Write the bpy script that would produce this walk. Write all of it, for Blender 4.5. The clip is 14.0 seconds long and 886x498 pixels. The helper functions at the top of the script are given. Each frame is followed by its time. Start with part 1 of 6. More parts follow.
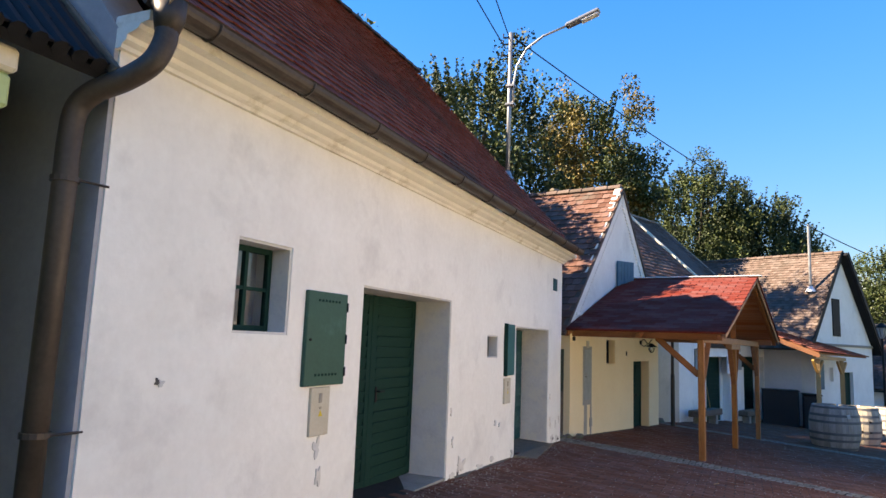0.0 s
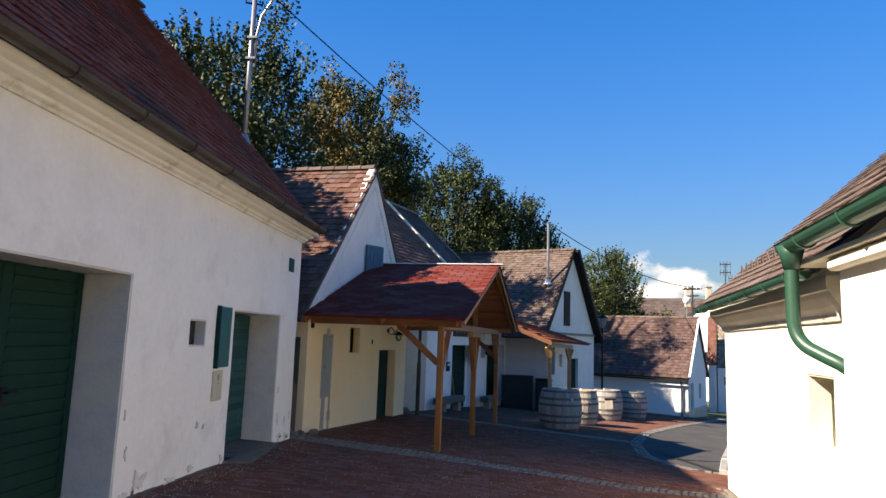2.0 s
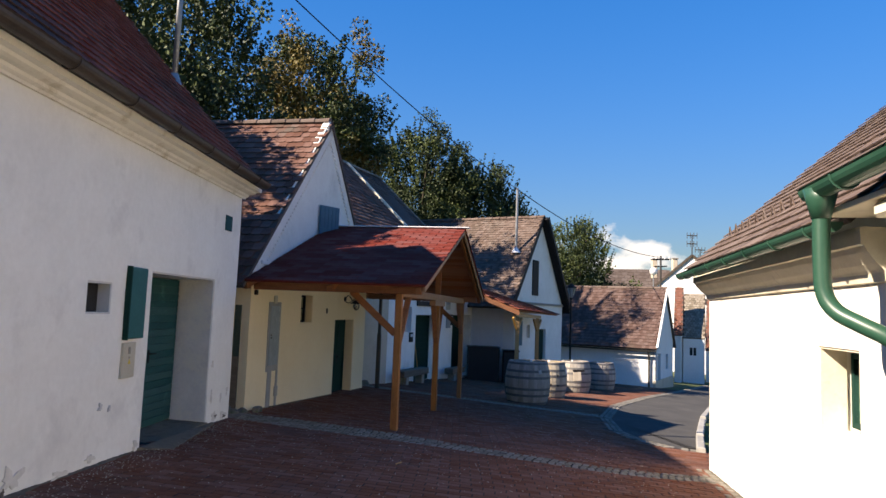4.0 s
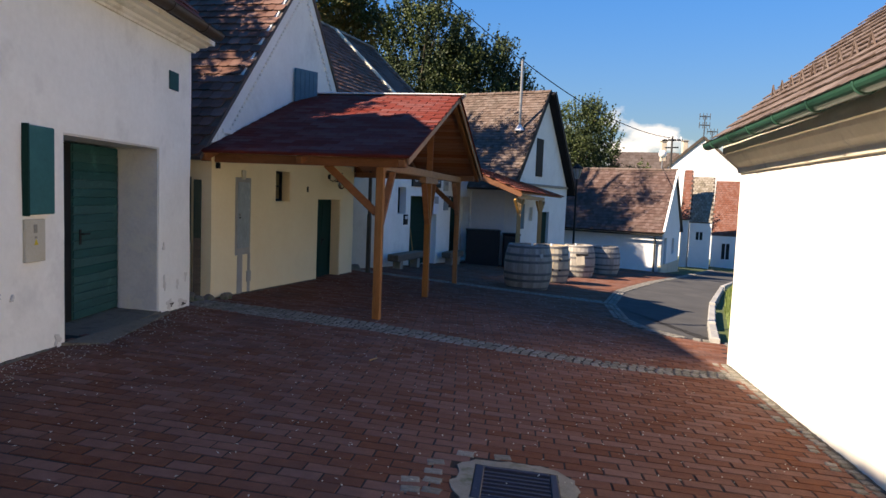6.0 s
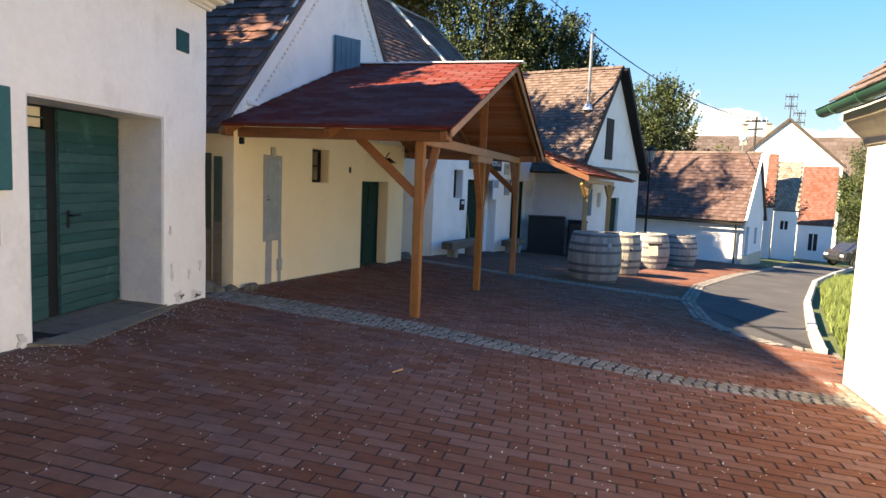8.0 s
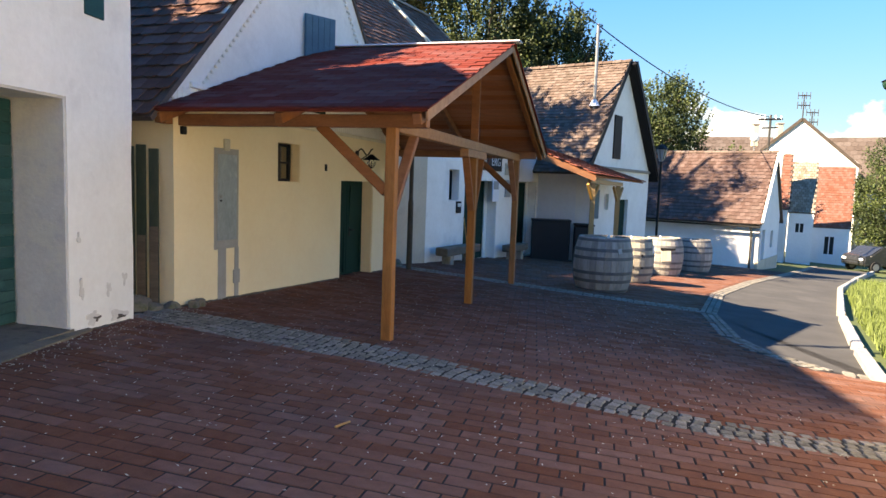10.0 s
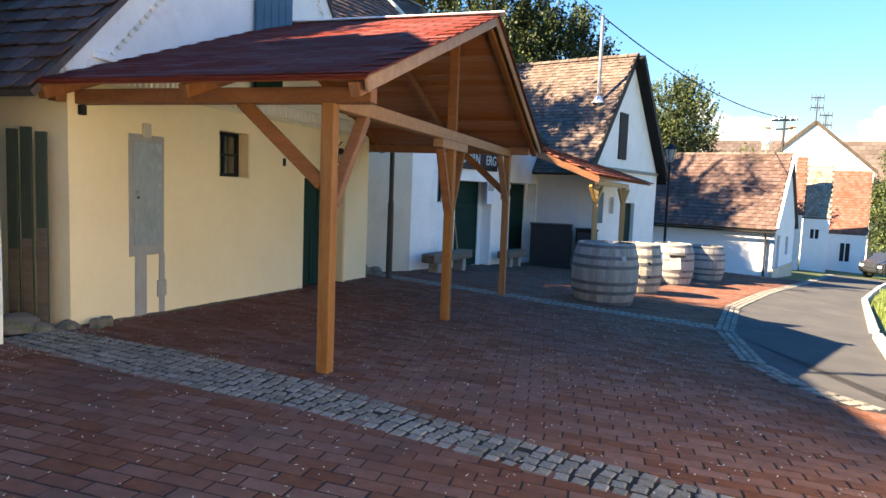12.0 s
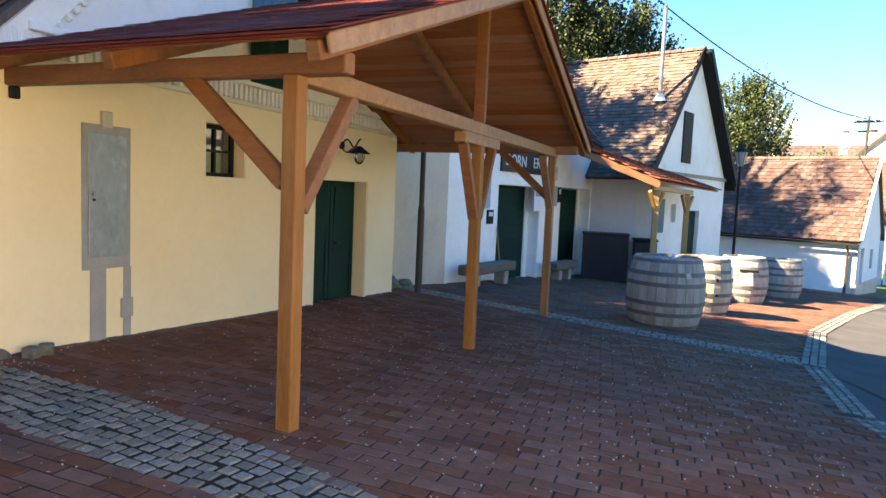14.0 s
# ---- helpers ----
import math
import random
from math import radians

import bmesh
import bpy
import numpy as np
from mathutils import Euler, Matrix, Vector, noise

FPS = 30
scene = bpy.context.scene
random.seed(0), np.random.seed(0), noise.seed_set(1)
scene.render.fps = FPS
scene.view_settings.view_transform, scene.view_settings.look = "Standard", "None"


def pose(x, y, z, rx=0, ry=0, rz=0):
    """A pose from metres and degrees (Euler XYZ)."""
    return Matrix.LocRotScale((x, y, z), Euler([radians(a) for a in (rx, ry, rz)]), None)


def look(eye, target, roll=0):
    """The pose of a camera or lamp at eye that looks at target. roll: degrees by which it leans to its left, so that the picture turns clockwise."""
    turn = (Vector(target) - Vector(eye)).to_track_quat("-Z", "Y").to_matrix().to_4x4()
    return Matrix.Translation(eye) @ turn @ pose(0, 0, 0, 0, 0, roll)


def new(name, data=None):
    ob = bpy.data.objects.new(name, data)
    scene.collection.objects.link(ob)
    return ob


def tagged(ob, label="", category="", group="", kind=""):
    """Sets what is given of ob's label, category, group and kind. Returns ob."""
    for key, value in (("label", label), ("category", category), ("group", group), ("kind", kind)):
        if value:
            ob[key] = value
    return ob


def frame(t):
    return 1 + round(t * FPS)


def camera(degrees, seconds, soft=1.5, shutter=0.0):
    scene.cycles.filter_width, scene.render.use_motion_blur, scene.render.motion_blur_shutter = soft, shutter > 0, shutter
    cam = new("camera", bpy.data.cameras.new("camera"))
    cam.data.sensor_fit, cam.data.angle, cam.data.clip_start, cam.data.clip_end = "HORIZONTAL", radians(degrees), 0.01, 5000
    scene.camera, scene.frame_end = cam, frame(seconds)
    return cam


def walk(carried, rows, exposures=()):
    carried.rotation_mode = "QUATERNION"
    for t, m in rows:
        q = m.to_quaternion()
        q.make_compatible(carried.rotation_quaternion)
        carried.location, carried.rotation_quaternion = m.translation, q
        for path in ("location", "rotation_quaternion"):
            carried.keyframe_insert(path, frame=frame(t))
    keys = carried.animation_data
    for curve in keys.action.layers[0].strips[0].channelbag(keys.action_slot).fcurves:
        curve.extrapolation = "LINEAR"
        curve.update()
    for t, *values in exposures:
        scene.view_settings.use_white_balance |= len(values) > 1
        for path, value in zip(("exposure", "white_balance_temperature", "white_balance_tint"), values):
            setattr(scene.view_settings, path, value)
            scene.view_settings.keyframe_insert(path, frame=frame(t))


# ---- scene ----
cam = camera(67.7, 14.0)
PATH = [
    (0, (3.253, 0.392, 1.783), (2.435, 2.197, 2.054), 2.2),
    (0.5, (3.281, 0.707, 1.765), (2.647, 2.584, 2.038), 2.1),
    (1, (3.371, 1.014, 1.761), (2.833, 2.921, 2.031), 2.2),
    (1.5, (3.393, 1.372, 1.745), (2.989, 3.312, 2.015), 2.0),
    (2, (3.471, 1.757, 1.745), (3.318, 3.733, 2.014), 2.1),
    (2.2, (3.505, 1.879, 1.741), (3.38, 3.857, 2.009), 2.1),
    (4.3, (3.557, 3.186, 1.692), (3.504, 5.179, 1.851), 2.2),
    (4.5, (3.568, 3.327, 1.659), (3.514, 5.321, 1.794), 2.2),
    (5, (3.606, 3.675, 1.622), (3.546, 5.674, 1.625), 2.3),
    (5.5, (3.698, 4.018, 1.608), (3.639, 6.013, 1.488), 2.2),
    (6, (3.751, 4.398, 1.588), (3.697, 6.391, 1.427), 2.3),
    (6.5, (3.844, 4.721, 1.556), (3.798, 6.704, 1.301), 2.4),
    (7, (3.912, 5.044, 1.536), (3.845, 7.027, 1.284), 2.4),
    (7.5, (3.899, 5.369, 1.51), (3.75, 7.349, 1.272), 2.4),
    (8, (3.923, 5.754, 1.494), (3.672, 7.727, 1.286), 2.4),
    (8.2, (3.893, 5.89, 1.509), (3.644, 7.863, 1.292), 2.4),
    (10.5, (4.128, 7.597, 1.369), (3.845, 9.568, 1.178), 2.0),
    (11, (4.215, 7.974, 1.343), (3.921, 9.944, 1.152), 2.1),
    (11.5, (4.239, 8.35, 1.305), (3.955, 10.321, 1.121), 2.2),
    (12, (4.292, 8.705, 1.305), (3.998, 10.675, 1.125), 2.2),
    (12.5, (4.367, 9.049, 1.317), (4.049, 11.014, 1.127), 2.4),
    (13, (4.365, 9.401, 1.286), (4.016, 11.362, 1.114), 2.5),
    (13.5, (4.37, 9.791, 1.271), (3.952, 11.739, 1.099), 2.4),
    (14, (4.417, 10.143, 1.287), (3.956, 12.082, 1.119), 2.5),
]
exposures = [(0, 2.34, 8350, 15.5), (0.5, 2.09, 7950, 15.5), (1, 1.94, 7750, 15.5), (1.5, 1.84, 7650, 15.5), (2, 1.59, 7450, 15.5), (4.5, 1.51, 7400, 15.5), (5, 1.51, 7500, 15.5), (6, 1.56, 7600, 15.5), (6.5, 1.89, 8200, 15.5), (7, 2.09, 8500, 15.5), (7.5, 2.41, 8800, 15.5), (8.2, 2.46, 8800, 15.5), (10.5, 2.54, 8600, 13.5), (12, 2.82, 8900, 13.5), (14, 3.12, 9400, 13.5)]
walk(cam, [(t, look(eye, target, roll)) for t, eye, target, roll in PATH], exposures)

# ---- light ----
SUN_EL, SUN_DIR = radians(36.2), Vector((-0.91, -0.41, 0)).normalized()
to_sun = Vector((SUN_DIR.x * math.cos(SUN_EL), SUN_DIR.y * math.cos(SUN_EL), math.sin(SUN_EL)))
sun = new("sun", bpy.data.lights.new("sun", "SUN"))
sun.data.energy, sun.data.angle, sun.data.color = 4.4, radians(0.53), (1.0, 0.93, 0.82)
sun.matrix_world = look(to_sun * 60, (0, 0, 0))

world = bpy.data.worlds.new("sky")
scene.world = world
world.use_nodes = True
wn, wl = world.node_tree.nodes, world.node_tree.links
wn.clear()
sky = wn.new("ShaderNodeTexSky")
sky.sky_type, sky.sun_disc = "NISHITA", False
sky.sun_elevation = SUN_EL
sky.sun_rotation = math.atan2(SUN_DIR.x, SUN_DIR.y)
sky.air_density, sky.dust_density, sky.ozone_density = 0.9, 0.0, 2.0
bg = wn.new("ShaderNodeBackground")
bg.inputs["Strength"].default_value = 0.15
# cumulus low over the horizon
tc = wn.new("ShaderNodeTexCoord")
mapn = wn.new("ShaderNodeMapping")
mapn.inputs["Scale"].default_value = (1, 1, 1.7)
mapn.inputs["Location"].default_value = (0.35, 0.2, 0.1)
cn = wn.new("ShaderNodeTexNoise")
cn.inputs["Scale"].default_value, cn.inputs["Detail"].default_value, cn.inputs["Roughness"].default_value = 5.5, 7, 0.55
sep = wn.new("ShaderNodeSeparateXYZ")
band = wn.new("ShaderNodeMapRange")
band.inputs[1].default_value, band.inputs[2].default_value, band.inputs[3].default_value, band.inputs[4].default_value = 0.08, 0.22, 0.06, -0.35
madd = wn.new("ShaderNodeMath")
madd.operation = "ADD"
thr = wn.new("ShaderNodeMapRange")
thr.inputs[1].default_value, thr.inputs[2].default_value = 0.50, 0.59
mixc = wn.new("ShaderNodeMixRGB")
mixc.inputs[2].default_value = (3.0, 2.95, 2.9, 1)
wl.new(tc.outputs["Generated"], mapn.inputs["Vector"])
wl.new(mapn.outputs["Vector"], cn.inputs["Vector"])
wl.new(tc.outputs["Generated"], sep.inputs[0])
wl.new(sep.outputs["Z"], band.inputs[0])
wl.new(cn.outputs["Fac"], madd.inputs[0])
wl.new(band.outputs[0], madd.inputs[1])
wl.new(madd.outputs[0], thr.inputs[0])
wl.new(thr.outputs[0], mixc.inputs[0])
deep = wn.new("ShaderNodeHueSaturation")
deep.inputs["Hue"].default_value, deep.inputs["Saturation"].default_value = 0.509, 1.42
wl.new(sky.outputs[0], deep.inputs["Color"])
# the bright haze near the horizon is held down, evenly all round
grey = wn.new("ShaderNodeRGBToBW")
soften = wn.new("ShaderNodeMath")
soften.operation = "MULTIPLY_ADD"
soften.inputs[1].default_value, soften.inputs[2].default_value = 0.7, 1.0
calm = wn.new("ShaderNodeVectorMath")
calm.operation = "DIVIDE"
wl.new(deep.outputs[0], grey.inputs[0])
wl.new(grey.outputs[0], soften.inputs[0])
wl.new(deep.outputs[0], calm.inputs[0])
wl.new(soften.outputs[0], calm.inputs[1])
wl.new(calm.outputs[0], mixc.inputs[1])
wl.new(mixc.outputs[0], bg.inputs["Color"])
wl.new(bg.outputs[0], wn.new("ShaderNodeOutputWorld").inputs["Surface"])


# ---- materials ----
def material(name, dark, light, rough=0.8, scale=6.0, fine=60.0, bump=0.15, metal=0.0, spec=0.3, vary=0.0, stretch=None, stain=None, stain_scale=1.2, stain_at=(0.55, 0.72), depth=0.01):
    """Two-scale noise between two colours, with relief; vary shifts the brightness from piece to piece; stain is a third colour in patches."""
    m = bpy.data.materials.new(name)
    m.use_nodes = True
    n, k = m.node_tree.nodes, m.node_tree.links
    b = n["Principled BSDF"]
    b.inputs["Metallic"].default_value, b.inputs["Specular IOR Level"].default_value = metal, spec
    co = n.new("ShaderNodeTexCoord")
    vec = co.outputs["Object"]
    if stretch:
        mp = n.new("ShaderNodeMapping")
        mp.inputs["Scale"].default_value = stretch
        k.new(vec, mp.inputs["Vector"])
        vec = mp.outputs["Vector"]
    big, small = n.new("ShaderNodeTexNoise"), n.new("ShaderNodeTexNoise")
    for node, s, d in ((big, scale, 5), (small, fine, 4)):
        node.inputs["Scale"].default_value, node.inputs["Detail"].default_value, node.inputs["Roughness"].default_value = s, d, 0.6
        k.new(vec, node.inputs["Vector"])
    mid = n.new("ShaderNodeMath")
    mid.operation = "MULTIPLY_ADD"
    mid.inputs[1].default_value, mid.inputs[2].default_value = 0.45, 0.0
    k.new(small.outputs["Fac"], mid.inputs[0])
    tot = n.new("ShaderNodeMath")
    tot.operation = "MULTIPLY_ADD"
    tot.inputs[1].default_value = 0.75
    k.new(big.outputs["Fac"], tot.inputs[0])
    k.new(mid.outputs[0], tot.inputs[2])
    ramp = n.new("ShaderNodeValToRGB")
    ramp.color_ramp.elements[0].position, ramp.color_ramp.elements[1].position = 0.36, 0.84
    ramp.color_ramp.elements[0].color, ramp.color_ramp.elements[1].color = (*dark, 1), (*light, 1)
    k.new(tot.outputs[0], ramp.inputs[0])
    colour = ramp.outputs[0]
    if stain:
        sn = n.new("ShaderNodeTexNoise")
        sn.inputs["Scale"].default_value, sn.inputs["Detail"].default_value = stain_scale, 8
        sn.inputs["Roughness"].default_value = 0.65
        k.new(co.outputs["Object"], sn.inputs["Vector"])
        sr = n.new("ShaderNodeMapRange")
        sr.inputs[1].default_value, sr.inputs[2].default_value, sr.inputs[4].default_value = stain_at[0], stain_at[1], 0.85
        k.new(sn.outputs["Fac"], sr.inputs[0])
        mx = n.new("ShaderNodeMixRGB")
        mx.inputs[2].default_value = (*stain, 1)
        k.new(sr.outputs[0], mx.inputs[0])
        k.new(colour, mx.inputs[1])
        colour = mx.outputs[0]
    if vary:
        info, geo = n.new("ShaderNodeObjectInfo"), n.new("ShaderNodeNewGeometry")
        add, fr = n.new("ShaderNodeMath"), n.new("ShaderNodeMath")
        add.operation, fr.operation = "ADD", "FRACT"
        k.new(info.outputs["Random"], add.inputs[0])
        k.new(geo.outputs["Random Per Island"], add.inputs[1])
        k.new(add.outputs[0], fr.inputs[0])
        rg = n.new("ShaderNodeMapRange")
        rg.inputs[3].default_value, rg.inputs[4].default_value = 1 - vary, 1 + vary
        k.new(fr.outputs[0], rg.inputs[0])
        hs = n.new("ShaderNodeHueSaturation")
        k.new(rg.outputs[0], hs.inputs["Value"])
        sat = n.new("ShaderNodeMapRange")
        sat.inputs[3].default_value, sat.inputs[4].default_value = 1.12, 0.85
        k.new(fr.outputs[0], sat.inputs[0])
        k.new(sat.outputs[0], hs.inputs["Saturation"])
        k.new(colour, hs.inputs["Color"])
        colour = hs.outputs[0]
    k.new(colour, b.inputs["Base Color"])
    rr = n.new("ShaderNodeMapRange")
    rr.inputs[3].default_value, rr.inputs[4].default_value = max(0.03, rough - 0.1), min(1, rough + 0.1)
    k.new(big.outputs["Fac"], rr.inputs[0])
    k.new(rr.outputs[0], b.inputs["Roughness"])
    bp = n.new("ShaderNodeBump")
    bp.inputs["Strength"].default_value, bp.inputs["Distance"].default_value = bump, depth
    k.new(tot.outputs[0], bp.inputs["Height"])
    k.new(bp.outputs[0], b.inputs["Normal"])
    return m


WHITE = material("white_limewash", (0.737, 0.715, 0.652), (0.86, 0.84, 0.778), 0.9, 1.6, 14, 0.5, stain=(0.54, 0.515, 0.47), stain_scale=1.1, stain_at=(0.55, 0.80))
WHITE_R = material("cream_limewash", (0.82, 0.78, 0.67), (0.89, 0.86, 0.78), 0.9, 1.4, 14, 0.3)
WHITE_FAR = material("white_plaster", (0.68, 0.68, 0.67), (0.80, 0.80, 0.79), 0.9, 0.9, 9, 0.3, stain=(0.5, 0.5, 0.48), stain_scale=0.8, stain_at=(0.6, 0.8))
# grey carries the shade on the end walls along the narrow gap
SHADED_END = material("shaded_end_grey", (0.30, 0.30, 0.31), (0.40, 0.40, 0.41), 0.9, 2, 20, 0.3)
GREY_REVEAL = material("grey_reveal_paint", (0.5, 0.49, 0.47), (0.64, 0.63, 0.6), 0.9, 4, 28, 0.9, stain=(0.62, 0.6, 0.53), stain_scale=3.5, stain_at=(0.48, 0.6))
YELLOW = material("yellow_limewash", (0.785, 0.63, 0.385), (0.845, 0.71, 0.465), 0.9, 1.2, 16, 0.35, stain=(0.70, 0.57, 0.35), stain_scale=1.0, stain_at=(0.6, 0.8))
CREAM = material("cream_stucco", (0.62, 0.56, 0.42), (0.76, 0.70, 0.56), 0.9, 4, 30, 0.3, stain=(0.35, 0.31, 0.24), stain_scale=3.0, stain_at=(0.6, 0.78))
CORNICE = material("pale_stucco_cornice", (0.73, 0.7, 0.61), (0.84, 0.81, 0.72), 0.9, 3, 30, 0.4, stain=(0.46, 0.40, 0.27), stain_scale=2.6, stain_at=(0.55, 0.72))
BEIGE_WALL = material("beige_render", (0.47, 0.40, 0.30), (0.58, 0.50, 0.38), 0.9, 1.6, 20, 0.3, stain=(0.40, 0.35, 0.27), stain_scale=1.2)
FLAKED = material("flaked_plaster", (0.54, 0.51, 0.45), (0.73, 0.7, 0.64), 0.95, 7, 40, 0.6)
MOSSY = material("mossy_concrete", (0.10, 0.09, 0.075), (0.20, 0.185, 0.16), 0.95, 6, 60, 0.6, stain=(0.07, 0.085, 0.03), stain_scale=6, stain_at=(0.52, 0.66))
LIME_GREEN = material("light_green_paint", (0.42, 0.52, 0.24), (0.50, 0.60, 0.30), 0.85, 3, 30, 0.2)
CEMENT = material("cement", (0.23, 0.205, 0.17), (0.36, 0.325, 0.275), 0.95, 5, 50, 0.4, stain=(0.16, 0.17, 0.09), stain_scale=4)
DOOR_GREEN = material("dark_green_paint", (0.006, 0.028, 0.022), (0.011, 0.042, 0.032), 0.75, 3, 40, 0.2, spec=0.1)
TEAL = material("teal_paint", (0.008, 0.048, 0.05), (0.02, 0.092, 0.092), 0.65, 3, 30, 0.25, spec=0.25, stretch=(1, 1, 4), vary=0.2, stain=(0.045, 0.15, 0.14), stain_scale=3.0, stain_at=(0.58, 0.72))
PANEL_TEAL = material("faded_teal_paint", (0.012, 0.088, 0.09), (0.026, 0.135, 0.135), 0.55, 3, 30, 0.15, spec=0.3, stain=(0.05, 0.16, 0.15), stain_scale=3)
BLUE_SHUTTER = material("blue_shutter_paint", (0.03, 0.1, 0.155), (0.06, 0.16, 0.22), 0.55, 3, 30, 0.15)
CAB_GREEN = material("green_cabinet_paint", (0.014, 0.065, 0.045), (0.026, 0.095, 0.066), 0.5, 3, 40, 0.12, stain=(0.05, 0.13, 0.11), stain_scale=3)
BEIGE = material("beige_panel", (0.44, 0.40, 0.30), (0.52, 0.48, 0.38), 0.6, 5, 40, 0.1)
ZINC = material("grey_steel_door", (0.2, 0.235, 0.25), (0.34, 0.38, 0.4), 0.45, 2.5, 20, 0.1, metal=0.35, stretch=(1, 1, 0.6), stain=(0.52, 0.55, 0.57), stain_scale=2.2)
GREY_PAINT = material("grey_patch_render", (0.27, 0.26, 0.24), (0.36, 0.35, 0.33), 0.95, 6, 50, 0.4)
GUTTER = material("brown_gutter", (0.045, 0.034, 0.026), (0.09, 0.07, 0.055), 0.5, 3, 30, 0.1, metal=0.2)
GUTTER_GREEN = material("green_gutter", (0.012, 0.055, 0.033), (0.025, 0.085, 0.055), 0.4, 3, 30, 0.05, spec=0.5)
PIPE_DARK = material("dark_pipe", (0.03, 0.028, 0.026), (0.06, 0.055, 0.05), 0.5, 3, 30, 0.1)
GALV = material("galvanised_steel", (0.22, 0.225, 0.23), (0.34, 0.345, 0.35), 0.4, 4, 40, 0.05, metal=0.6)
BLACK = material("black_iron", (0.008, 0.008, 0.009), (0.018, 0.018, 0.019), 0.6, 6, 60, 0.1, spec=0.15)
DARK_PANEL = material("dark_grey_sheet", (0.007, 0.009, 0.011), (0.013, 0.016, 0.019), 0.5, 3, 30, 0.05)
TILE_RED = material("red_roof_tile", (0.12, 0.026, 0.014), (0.22, 0.055, 0.030), 0.85, 9, 60, 0.3, vary=0.22, stain=(0.045, 0.032, 0.026), stain_scale=0.55, stain_at=(0.52, 0.64))
TILE_OLD = material("old_roof_tile", (0.098, 0.046, 0.033), (0.18, 0.088, 0.062), 0.9, 7, 60, 0.4, vary=0.28, stain=(0.085, 0.07, 0.055), stain_scale=0.9, stain_at=(0.52, 0.68))
TILE_GREY = material("lichened_roof_tile", (0.16, 0.13, 0.10), (0.30, 0.26, 0.20), 0.9, 7, 60, 0.4, vary=0.25, stain=(0.09, 0.08, 0.06), stain_scale=1.0, stain_at=(0.52, 0.68))
TILE_DARK = material("dark_roof_tile", (0.055, 0.042, 0.036), (0.12, 0.09, 0.075), 0.9, 7, 60, 0.3, vary=0.22)
TILE_ORANGE = material("orange_roof_tile", (0.14, 0.056, 0.038), (0.185, 0.08, 0.055), 0.85, 7, 60, 0.2, vary=0.12)
TILE_BROWN = material("red_brown_roof_tile", (0.07, 0.043, 0.037), (0.135, 0.083, 0.069), 0.9, 7, 60, 0.4, vary=0.26, stain=(0.09, 0.062, 0.05), stain_scale=0.9, stain_at=(0.52, 0.68))
TILE_LIGHT = material("clay_roof_tile", (0.09, 0.063, 0.052), (0.172, 0.122, 0.098), 0.9, 7, 60, 0.3, vary=0.24, stain=(0.12, 0.095, 0.078), stain_scale=0.9, stain_at=(0.52, 0.68))
SHINGLE = material("red_bitumen_shingle", (0.125, 0.031, 0.024), (0.19, 0.05, 0.04), 0.95, 3, 160, 0.6, spec=0.05, vary=0.06)
TIMBER = material("glazed_spruce", (0.2, 0.088, 0.036), (0.4, 0.195, 0.088), 0.6, 3.5, 30, 0.25, spec=0.2, stretch=(3, 3, 0.35), vary=0.10)
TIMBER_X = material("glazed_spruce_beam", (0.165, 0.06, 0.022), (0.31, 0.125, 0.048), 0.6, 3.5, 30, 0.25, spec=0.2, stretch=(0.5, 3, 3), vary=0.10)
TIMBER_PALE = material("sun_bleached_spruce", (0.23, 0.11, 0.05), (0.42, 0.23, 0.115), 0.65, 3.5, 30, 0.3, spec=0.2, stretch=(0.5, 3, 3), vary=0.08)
BOARDS = material("brown_roof_boards", (0.25, 0.085, 0.034), (0.37, 0.14, 0.058), 0.6, 3.5, 30, 0.15, stretch=(0.5, 3, 3), vary=0.12)
TIMBER_Y = material("yellow_pine", (0.3, 0.16, 0.055), (0.44, 0.26, 0.1), 0.55, 3.5, 30, 0.15, stretch=(3, 3, 0.4), vary=0.08)
BENCH_WOOD = material("weathered_beam_wood", (0.085, 0.066, 0.048), (0.2, 0.16, 0.12), 0.85, 4, 40, 0.4, stretch=(0.4, 3, 3))
OAK_GREY = material("weathered_oak_stave", (0.2, 0.18, 0.155), (0.42, 0.385, 0.335), 0.85, 4, 40, 0.3, stretch=(3, 3, 0.4), vary=0.2)
OAK_PALE = material("pale_oak_stave", (0.30, 0.25, 0.18), (0.48, 0.42, 0.32), 0.85, 4, 40, 0.3, stretch=(3, 3, 0.4), vary=0.16)
HOOP = material("galvanised_hoop", (0.085, 0.083, 0.082), (0.155, 0.15, 0.147), 0.6, 8, 60, 0.1, metal=0.2)
OLD_GREEN_WOOD = material("flaked_green_board", (0.025, 0.05, 0.035), (0.075, 0.085, 0.06), 0.9, 5, 40, 0.4, stretch=(3, 3, 0.4), vary=0.3)
BRICK = material("red_clinker", (0.122, 0.053, 0.037), (0.215, 0.098, 0.063), 0.95, 9, 130, 1.0, spec=0.06, vary=0.13, stain=(0.095, 0.062, 0.055), stain_scale=0.9, stain_at=(0.50, 0.74))
JOINT = material("sand_joint", (0.012, 0.009, 0.008), (0.03, 0.023, 0.019), 1.0, 8, 90, 0.5)
SETT_BED = material("dark_earth_joint", (0.008, 0.007, 0.006), (0.022, 0.019, 0.014), 1.0, 9, 90, 0.5)
DIRTY_CEMENT = material("dirty_door_cement", (0.1, 0.083, 0.06), (0.25, 0.21, 0.155), 1.0, 5, 70, 0.8, stain=(0.07, 0.06, 0.045), stain_scale=5, stain_at=(0.48, 0.66))
